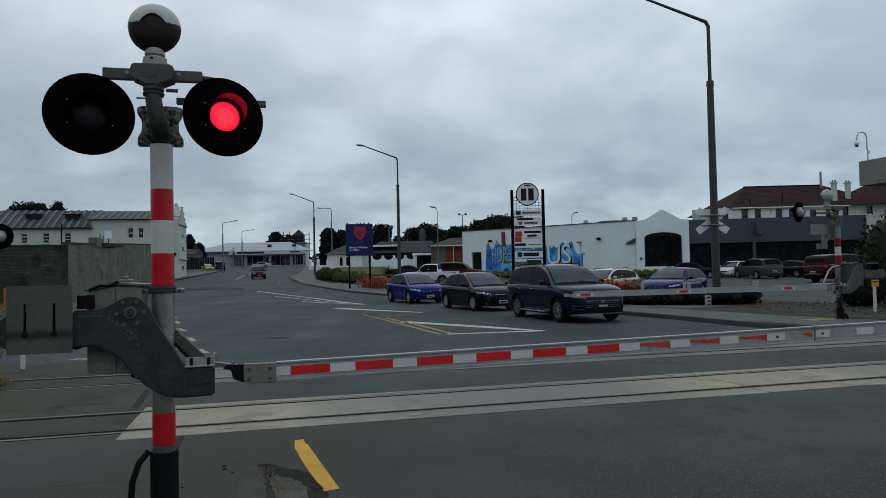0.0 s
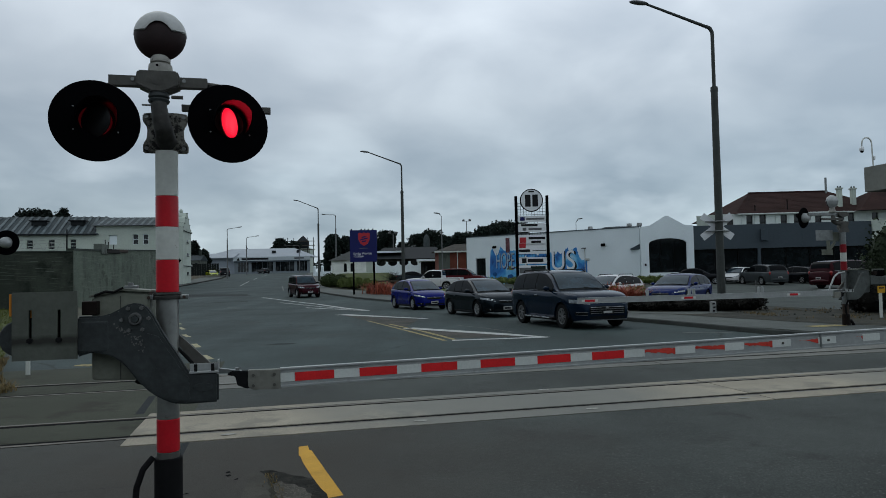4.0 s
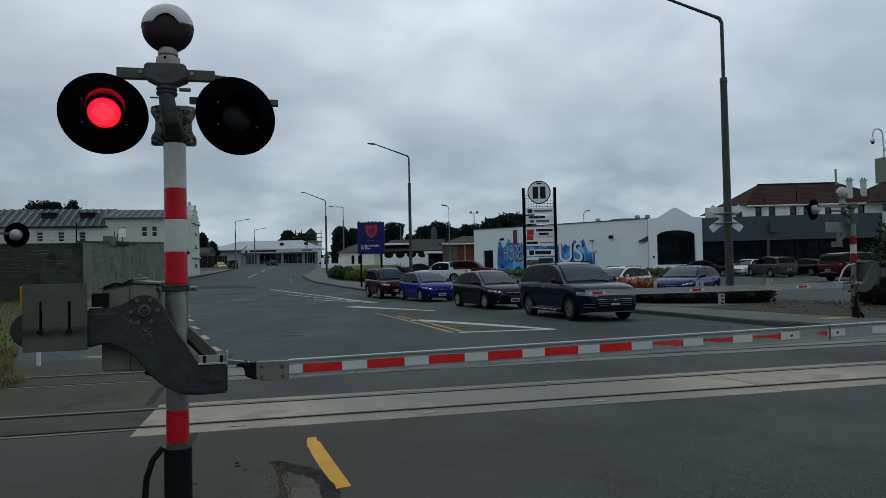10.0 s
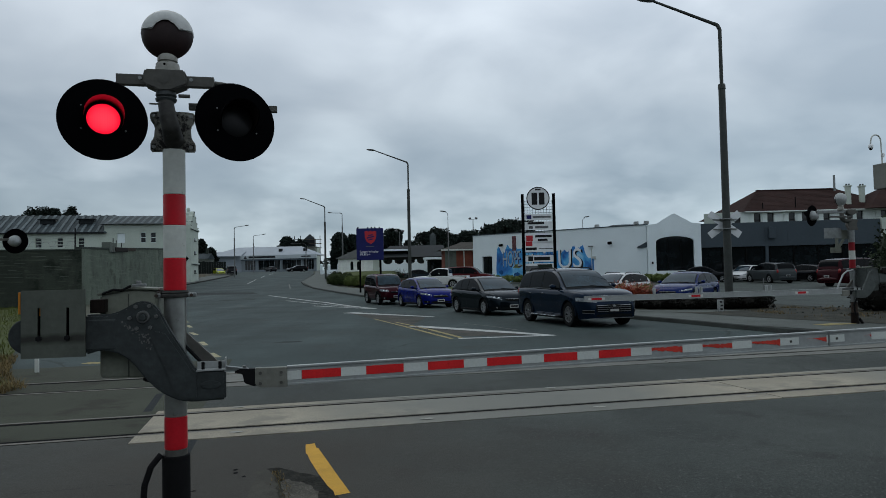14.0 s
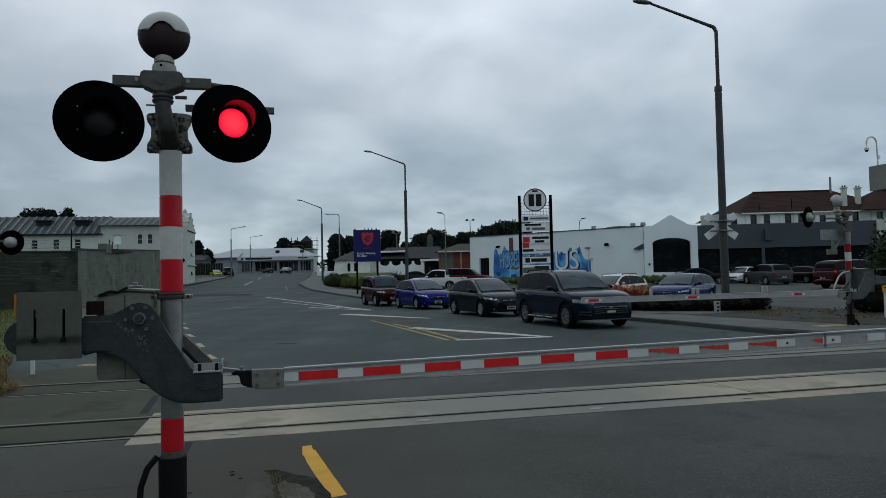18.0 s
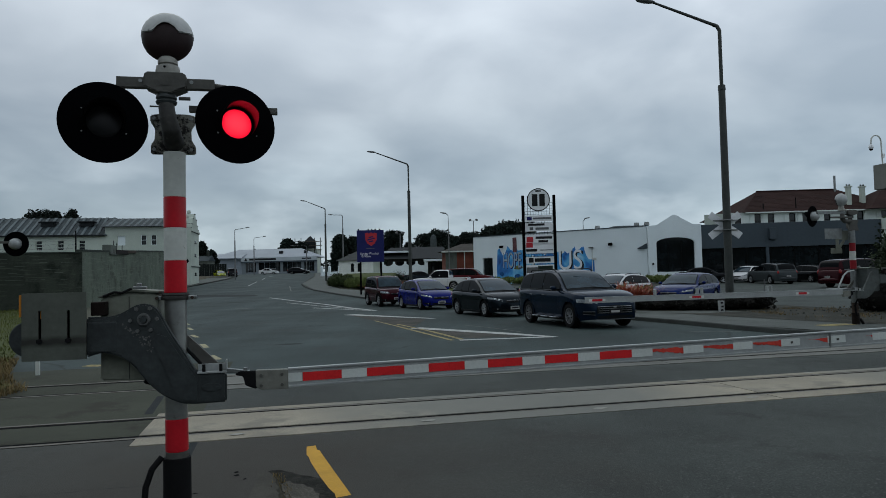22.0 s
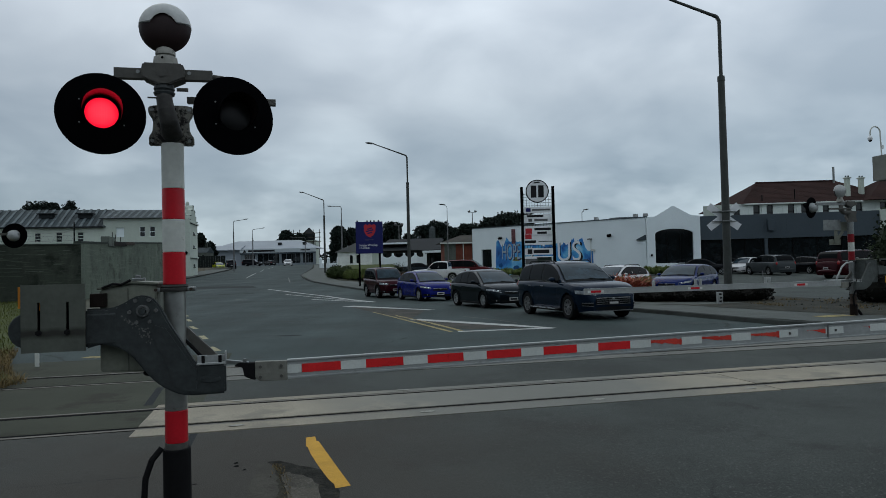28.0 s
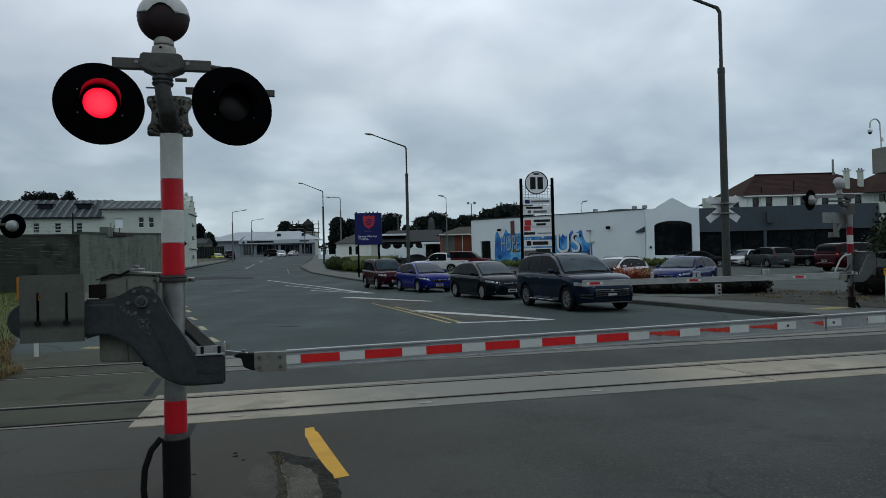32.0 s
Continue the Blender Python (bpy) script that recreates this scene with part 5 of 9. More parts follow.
def signal(m, label, arm_end, front, key=False):
    cy = SY if front else 0.42
    s = thing("crossing_signal", m, label, "crossing signal", "crossing signals")
    # post with red and white bands
    bands = [(0.0, 0.413, 0.092, RUBBER, "base_sleeve", "black sleeve round the foot of the post"), (0.40, 0.455, 0.0745, HEAD_GREY, "post_band", ""), (0.455, 0.677, 0.0755, TAPE_RED, "post_band", "red reflective band"),
             (0.677, 1.50, 0.0740, POST_GALV if front else GALV, "post", "bare galvanised steel post"), (1.545, 1.770, 0.0755, TAPE_RED, "post_band", "red reflective band"), (1.770, 1.999, 0.0750, POST_WHITE, "post_band", ""),
             (1.999, 2.214, 0.0755, TAPE_RED, "post_band", "red reflective band"), (2.214, 2.53, 0.0750, POST_WHITE, "post_band", "")]
    for z0, z1, r, mat, name, lab in bands:
        if name == "base_sleeve" and not front:
            mat, lab = OLD_BROWN, "dark rusty steel sleeve round the foot of the post"
        if not front and mat == TAPE_RED:
            mat = TAPE_RED_OLD
        if not front and z0 > 2.2:
            mat, lab = GALV, "weathered grey top of the post"
        if not front and name == "post_band" and z0 < 0.5:
            mat, lab = RUST, "dirty rust-red band"
        bm = bmesh.new()
        lathe(bm, [(0, z1), (r - 0.004, z1), (r, z1 - 0.004), (r, z0 + 0.004), (r - 0.004, z0), (0, z0)], None, 36)
        part(name, bm, mat, s, lab, True)
    # collar with bolted ears
    col = part("collar", lathe(bmesh.new(), [(0.0755, 1.497), (0.097, 1.497), (0.100, 1.505), (0.097, 1.520), (0.090, 1.525), (0.094, 1.532), (0.088, 1.546), (0.0755, 1.546)], None, 36), ELBOW, s, "rust-stained bolted collar", True)
    for x in (-0.115, 0.115):
        part("collar_ear", B((x, -0.02, 1.512), (0.055, 0.05, 0.03), 0.006), GALV, col)
        part("bolt", R_((x, -0.065, 1.512), (x, 0.03, 1.512), 0.011, 0.011, 8), RUST, col)
    # upper socket: waisted clamp plate, cast elbow, ring
    part("clamp_plate", S([(-0.160, 2.525), (0.140, 2.525), (0.140, 2.585), (0.112, 2.62), (0.108, 2.70), (0.137, 2.745), (0.137, 2.80), (0.08, 2.81), (-0.105, 2.81), (-0.162, 2.80), (-0.162, 2.75), (-0.130, 2.70), (-0.136, 2.62), (-0.160, 2.59)], "y", 0.02, 0.065, 0.008), SOCKET_OLD if front else HEAD_GREY, s, "waisted clamp plate with rust flecks")
    bm = bmesh.new()
    pts = [(-0.040, -0.055, 2.90), (-0.036, -0.085, 2.82), (-0.022, -0.105, 2.74), (-0.004, -0.10, 2.665), (0.0, -0.06, 2.62), (0.0, 0.0, 2.60)]
    for k in range(len(pts) - 1):
        rod(bm, pts[k], pts[k + 1], 0.049 + 0.004 * k, 0.053 + 0.004 * k, 20)
    for k in range(1, len(pts) - 1):
        ball(bm, pts[k], [0.049 + 0.004 * k] * 3, 18, 10)
    part("cast_elbow", bm, ELBOW if front else HEAD_GREY, s, "cast cable elbow with flaking paint", True)
    part("ring_clamp", lathe(bmesh.new(), [(0.04, -0.03), (0.066, -0.028), (0.072, -0.012), (0.062, 0.0), (0.070, 0.012), (0.064, 0.04), (0.04, 0.045)], pose(-0.04, -0.06, 2.885), 24), CAST, s, "", True)
    for x, z in ((0.075, 2.895), (-0.115, 2.835)):
        part("bolt", R_((x - 0.03, -0.085, z), (x + 0.045, -0.085, z), 0.013 if x > 0 else 0.006, None, 8), HEAD_GREY, s)
    for x, z in ((-0.135, 2.775), (0.112, 2.775), (-0.135, 2.555), (0.112, 2.555)):
        bolt(s, (x, 0.014, z), 0.013)
    # junction box and cross arm
    jb = part("junction_box", S([(-0.165, 3.067), (0.085, 3.067), (0.100, 3.042), (0.100, 2.967), (-0.005, 2.920), (-0.075, 2.920), (-0.178, 2.967), (-0.178, 3.042)], "y", -0.13, 0.02, 0.008), HEAD_GREY, s, "hexagonal grey junction box")
    part("box_boss", R_((-0.04, -0.137, 3.007), (-0.04, -0.128, 3.007), 0.036, 0.030, 20), HEAD_GREY, jb)
    part("bolt", R_((-0.205, -0.09, 3.012), (-0.205, -0.06, 3.012), 0.013, None, 8), GALV, jb)
    part("bolt", R_((0.128, -0.09, 3.012), (0.128, -0.06, 3.012), 0.013, None, 8), GALV, jb)
    ends = (-0.36, 0.28) if key or front else (-0.25, 0.98)
    part("cross_arm", B(((ends[0] - 0.17) / 2, -0.055, 3.002), (abs(ends[0] + 0.17), 0.06, 0.072), 0.004), HEAD_GREY, s, "flat grey cross arm carrying the lamps")
    part("cross_arm", B(((ends[1] + 0.09) / 2, -0.055, 3.002), (ends[1] - 0.09, 0.06, 0.072), 0.004), HEAD_GREY if front else GALV, s, "flat grey cross arm carrying the lamps")
    part("sight_bar", B((0.40, 0.10, 2.865), (0.62, 0.05, 0.045), 0.004), HEAD_GREY, s)
    bell(s, -0.035 if front else 0.27, -0.02, 3.338 if front else 3.32, 0.173, 0 if front else 10, BALL_WHITE if front else ALU)
    if front:
        for key_name, x, z, turn in (("left", -0.388, 2.672, 16), ("right", 0.440, 2.678, 20)):
            bm = bmesh.new()
            sx = -1 if x < 0 else 1
            tube(bm, [(sx * 0.28, -0.03, 3.005), (sx * 0.34, -0.03, 2.998), (x + 0.03, -0.06, 2.965), (x + 0.05, -0.12, 2.90), (x + 0.05, -0.14, 2.80)], 0.019, 12)
            part("lamp_bracket", bm, HEAD_GREY, s, "curved pipe bracket holding a lamp", True)
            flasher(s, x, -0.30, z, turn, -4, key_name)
    else:
        tube_bm = tube(bmesh.new(), [(0.9, -0.055, 3.02), (0.98, -0.06, 2.98), (1.0, -0.1, 2.93)], 0.03, 12)
        part("lamp_bracket", tube_bm, HEAD_GREY, s, "", True)
        flasher(s, 1.0, -0.20, 2.92, 22, -4, None, ALU)
        part("cable_elbow", tube(bmesh.new(), [(0.28, 0.02, 2.96), (0.30, 0.03, 2.84), (0.22, 0.03, 2.77), (0.05, 0.03, 2.77)], 0.055, 14), HEAD_GREY, s, "", True)
        part("stay_hoop", tube(bmesh.new(), [(0.10, 0.12, 1.50), (0.30, 0.12, 1.47), (0.42, 0.12, 1.38), (0.55, 0.12, 1.15), (0.62, 0.12, 0.98)], 0.022, 10), ALU, s, "pale bent stay beside the machine", True)
        part("foot_cable", tube(bmesh.new(), [(-0.10, 0.10, 0.98), (0.03, 0.14, 0.80), (0.12, 0.13, 0.62), (0.10, 0.12, 0.45), (0.06, 0.11, 0.36)], 0.022, 8), RUBBER, s, "black cable looped round the post", True)
        part("foot_cable", tube(bmesh.new(), [(-0.09, 0.05, 0.26), (-0.16, 0.06, 0.16), (-0.19, 0.06, 0.0)], 0.035, 8), RUBBER, s, "", True)
        part("machine_shelf", B((0.25, 0.0, 1.03), (0.95, 0.30, 0.05), 0.008), GALV, s)
        part("sign_back", B((0.47, -0.10, 2.46), (0.52, 0.012, 0.27), 0.003), GALV, s, "plain back of a small sign plate")
        part("sign_back", B((0.18, -0.12, 2.42), (0.36, 0.012, 0.24), 0.003), CASE, s)
        part("sign_bar", S([(0.30, 2.55), (0.40, 2.55), (0.40, 2.0), (0.32, 2.0), (0.10, 2.28), (0.16, 2.32), (0.30, 2.16)], "y", -0.115, -0.108), CASE, s)
        part("sign_back", B((0.36, -0.14, 2.02), (0.34, 0.012, 0.14), 0.003), CASE, s)
    # barrier machine
    part("machine_case", S([(-0.47, 0.97), (-0.108, 0.955), (-0.108, 1.545), (-0.28, 1.56), (-0.47, 1.522)], "y", -0.06, 0.32, 0.01), CASE if front else FAR_CASE, s, "grey-green barrier machine case")
    lid = part("case_lid", S([(-0.485, 1.522), (-0.28, 1.562), (-0.095, 1.548), (-0.095, 1.562), (-0.28, 1.578), (-0.485, 1.538)], "y", -0.075, 0.335, 0.004), CASE, s)
    part("lid_latch", B((-0.22, -0.06, 1.588), (0.085, 0.05, 0.02), 0.005), GALV, lid)
    part("lid_latch", B((-0.225, -0.06, 1.603), (0.03, 0.04, 0.03), 0.005), GALV, lid)
    part("lid_cable", tube(bmesh.new(), [(-0.45, -0.08, 1.535), (-0.38, -0.085, 1.562), (-0.33, -0.08, 1.556), (-0.27, -0.08, 1.585)], 0.008, 8), RUBBER, lid, "thin black cable over the lid", True)
    part("case_seam", B((-0.29, -0.0625, 1.25), (0.004, 0.006, 0.56)), ELBOW, s)
    iron = CAST if front else FAR_CASE
    cast = part("arm_casting", S(CASTING, "y", cy - 0.035, cy + 0.035, 0.012), iron, s, "heavy curved cast barrier arm in dark grey paint", True)
    part("casting_fold", S([(-0.135, 1.235), (-0.100, 1.285), (-0.030, 1.262), (0.070, 1.105), (0.140, 0.992), (0.165, 0.978), (0.165, 0.818), (0.075, 0.822), (0.015, 0.870), (-0.050, 1.045)], "y", cy - 0.043, cy - 0.03, 0.006), iron, cast, "", True)
    hub = part("hub", lathe(bmesh.new(), [(0.022, 0.004), (0.026, 0.020), (0.036, 0.021), (0.041, 0.014), (0.043, 0.0)], pose(-0.176, cy - 0.034, 1.376, 90, 0, 0), 24), BOLT_GREY if front else GALV, cast, "round steel hub", True)
    part("hub_nut", R_((-0.176, cy - 0.03, 1.376), (-0.176, cy - 0.072, 1.376), 0.026, 0.024, 6), CAST if front else GALV, hub)
    part("casting_slot", B((-0.492, cy - 0.034, 1.272), (0.052, 0.008, 0.030), 0.003), BLACK, cast)
    for k in range(6):
        a = math.radians(60 * k + 2)
        bolt(cast, (-0.176 + 0.083 * math.cos(a), cy - 0.040, 1.376 + 0.083 * math.sin(a)), 0.0135, "y", BOLT_GREY)
    part("casting_mark", lathe(bmesh.new(), [(0.0, 0.003), (0.062, 0.003), (0.066, 0.0)], pose(0.250, cy - 0.040, 0.905, 90, 0, 0) @ Matrix.Diagonal((1, 0.42, 1, 1)), 28), iron, cast, "", True)
    # balance weight plate with two slots
    py = cy - 0.075
    bm = bmesh.new()
    xs = [-0.893, -0.797, -0.779, -0.630, -0.612, -0.517]
    zs = [1.136, 1.25, 1.455, 1.570]
    for i in range(5):
        for j in range(3):
            if j == 1 and i in (1, 3):
                continue
            box(bm, ((xs[i] + xs[i + 1]) / 2, py, (zs[j] + zs[j + 1]) / 2), (xs[i + 1] - xs[i], 0.020, zs[j + 1] - zs[j]))
    bmesh.ops.remove_doubles(bm, verts=bm.verts[:], dist=0.0005)
    w = part("balance_plate", bm, PLATE_SMEARED if front else PLATE_GREY, s, "flat grey balance plate with two slots")
    part("plate_backing", B((-0.705, py + 0.03, 1.35), (0.34, 0.02, 0.36)), BLACK, w)
    for x in (-0.788, -0.621):
        bolt(w, (x, py - 0.014, 1.262), 0.018, "y", RUBBER)
    part("weight_disc", lathe(bmesh.new(), [(0, 0.05), (0.108, 0.05), (0.115, 0.043), (0.115, -0.043), (0.108, -0.05), (0, -0.05)], pose(-0.872, cy + 0.02, 1.275, 90, 0, 0), 36), iron, w, "thick round counterweight", True)
    part("weight_bar", B((-0.60, cy + 0.01, 1.27), (0.52, 0.10, 0.20), 0.01), iron, w)
    part("bar_end", B((-0.465, cy + 0.05, 1.455), (0.09, 0.10, 0.09), 0.006), OLD_BROWN, w, "dark brown block behind the plate")
    if front:
        part("slot_strip", B((-0.786, py + 0.017, 1.435), (0.016, 0.004, 0.06)), ORANGE, w, "orange strip seen through a slot")
        rc = random.Random(17)
        for k in range(64):
            f = rc.random()
            if k % 3:
                cx, cz = -0.172 + 0.055 * f + rc.gauss(0, 0.014), 1.255 - 0.10 * f + rc.gauss(0, 0.018)
            else:
                cx, cz = -0.300 + 0.085 * f + rc.gauss(0, 0.008), 1.352 - 0.085 * f + rc.gauss(0, 0.008)
            rr = rc.uniform(0.0018, 0.0062)
            pts = [(cx + rr * rc.uniform(0.6, 1.5) * math.cos(q * 1.047), cz + rr * rc.uniform(0.6, 1.5) * math.sin(q * 1.047)) for q in range(6)]
            part("paint_chip", S(pts, "y", cy - 0.0362, cy - 0.034), CHIP, cast)
        part("orange_edge", B((-0.905, py + 0.012, 1.490), (0.014, 0.02, 0.14), 0.002), ORANGE, w, "orange reflector strip")
    # arm root bracket
    br = part("root_bracket", B((0.253, cy, 1.003), (0.19, 0.075, 0.012), 0.002), ALU, s, "bolted aluminium bracket at the arm's root")
    part("bracket_side", B((0.346, cy, 1.04), (0.008, 0.075, 0.085), 0.002), ALU, br)
    part("bracket_face", B((0.253, cy + 0.02, 1.03), (0.19, 0.006, 0.055), 0.002), ALU, br)
    for x in (0.20, 0.31):
        for y in (cy - 0.022, cy + 0.03):
            part("bolt", R_((x, y, 1.0), (x, y, 1.058), 0.011, 0.011, 8), RUBBER, br)
    part("link", S([(0.345, 1.022), (0.50, 0.998), (0.50, 0.985), (0.345, 0.992)], "y", cy - 0.02, cy + 0.03, 0.003), GALV, s)
    part("link_block", S([(0.43, 1.000), (0.545, 0.994), (0.545, 0.872), (0.47, 0.90), (0.455, 0.965), (0.40, 0.975)], "y", cy - 0.03, cy + 0.03, 0.006), RUBBER, s, "black shear-pin block")
    part("bolt", R_((0.47, cy, 0.99), (0.47, cy, 1.02), 0.014, None, 8), GALV, s)
    part("root_plate", S([(0.54, 1.000), (0.757, 0.996), (0.757, 0.862), (0.57, 0.866), (0.54, 0.89)], "y", cy - 0.032, cy + 0.032, 0.004), ROOT_PLATE, s, "pale end plate of the boom")
    for x in (0.575, 0.715):
        for z in (0.965, 0.895):
            bolt(s, (x, cy - 0.036, z), 0.012, "y", HEAD_GREY)
    part("stay", S([(-0.015, 1.285), (0.020, 1.300), (0.275, 1.045), (0.275, 1.005), (0.195, 1.005)], "y", 0.01, 0.05, 0.004), HEAD_GREY, s, "sloping grey stay plate beside the post")
    part("stay_edge", tube(bmesh.new(), [(-0.035, 0.0, 1.27), (0.18, -0.02, 1.03), (0.25, -0.03, 1.01)], 0.012, 8), RUBBER, s)
    part("machine_foot", tube(bmesh.new(), [(-0.16, -0.02, 0.98), (-0.19, -0.03, 0.945), (-0.13, -0.03, 0.93)], 0.018, 8), RUBBER, s)
    part("cable", tube(bmesh.new(), [(-0.09, -0.05, 0.43), (-0.15, -0.08, 0.36), (-0.19, -0.09, 0.24), (-0.20, -0.09, 0.10), (-0.19, -0.09, 0.0)], 0.021, 12), RUBBER, s, "black cable rising from the ground", True)
    barrier_arm(s, 0.757, arm_end, front, cy)
    return s


signal(pose(-1.91, 4.85, 0, 0, 0, 13.4), "level crossing signal with red-white post, lamps and lowered barrier", 7.4, True, True)
signal(pose(10.42, 18.0, 0.0, 0, 0, 193.4), "level crossing signal seen from behind, its barrier lowered", 7.65, False)


def far_flasher():
    s = thing("crossing_signal", pose(-10.12, 14.7, 0.0, 0, 0, 193.4), "crossing signal post with a round lamp on a bar", "crossing signal", "crossing signals")
    for z0, z1, mat in ((0.0, 0.45, RUBBER), (0.45, 1.5, GALV), (1.5, 1.75, TAPE_RED), (1.75, 2.0, POST_WHITE), (2.0, 2.25, TAPE_RED), (2.25, 3.0, POST_WHITE)):
        part("post_band", lathe(bmesh.new(), [(0, z1), (0.075, z1), (0.075, z0), (0, z0)], None, 24), mat, s, "", True)
    part("cross_arm", B((-0.4, 0, 2.56), (0.86, 0.05, 0.05), 0.004), HEAD_GREY, s)
    flasher(s, -0.80, -0.12, 2.53, -8, 0, None, ALU)


far_flasher()

# ---- vehicles ----
def wheel(parent, x, y, r, side, width=0.21, spokes=5, rim_mat=None):
    """A wheel standing at x, y: dark hub drum, tyre and alloy rim. Its axle is its own y axis."""
    hub = part("wheel", lathe(bmesh.new(), [(0, -0.05), (r * 0.62, -0.05), (r * 0.62, 0.02), (0, 0.02)], pose(0, 0, 0, -90 * side, 0, 0), 24), TRIM_BLACK, parent)
    w = width / 2
    part("tyre", lathe(bmesh.new(), [(r * 0.64, -w * 0.9), (r * 0.80, -w), (r * 0.95, -w * 0.92), (r, -w * 0.6), (r, w * 0.6), (r * 0.95, w * 0.92), (r * 0.80, w), (r * 0.64, w * 0.85), (r * 0.63, w * 0.5)], pose(0, 0, 0, -90 * side, 0, 0), 30), TYRE, hub, "", True)
    bm = lathe(bmesh.new(), [(r * 0.655, w * 0.5), (r * 0.65, w * 0.88), (r * 0.60, w * 0.86), (r * 0.58, w * 0.5)], None, 30)
    lathe(bm, [(0, w * 0.82), (r * 0.13, w * 0.80), (r * 0.16, w * 0.6)], None, 16)
    for k in range(spokes):
        a = 360 / spokes * k
        for off in (-9, 9):
            box(bm, (r * 0.36 * math.cos(radians(a + off)), r * 0.36 * math.sin(radians(a + off)), w * 0.70), (r * 0.50, r * 0.062, w * 0.22), 0, (0, 0, a + off * 1.5))
    bmesh.ops.transform(bm, matrix=pose(0, 0, 0, -90 * side, 0, 0), verts=bm.verts[:])
    part("rim", bm, rim_mat or RIM, hub, "", True)
    hub.matrix_basis = Matrix.Translation((x, y, r))
    return hub


def ease(pts):
    """A smooth curve through points in rising x, with no overshoot."""
    x, y = np.array([p[0] for p in pts], float), np.array([p[1] for p in pts], float)
    h = np.diff(x)
    d = np.diff(y) / h
    m = np.zeros(len(x))
    m[0], m[-1] = d[0], d[-1]
    for i in range(1, len(x) - 1):
        if d[i - 1] * d[i] > 0:
            a, b = 2 * h[i] + h[i - 1], h[i] + 2 * h[i - 1]
            m[i] = (a + b) / (a / d[i - 1] + b / d[i])

    def at(v):
        v = min(max(v, x[0]), x[-1])
        i = min(len(h) - 1, max(0, int(np.searchsorted(x, v)) - 1))
        t = (v - x[i]) / h[i]
        return float(y[i] * (1 + 2 * t) * (1 - t) ** 2 + m[i] * h[i] * t * (1 - t) ** 2 + y[i + 1] * t * t * (3 - 2 * t) + m[i + 1] * h[i] * t * t * (t - 1))

    return at


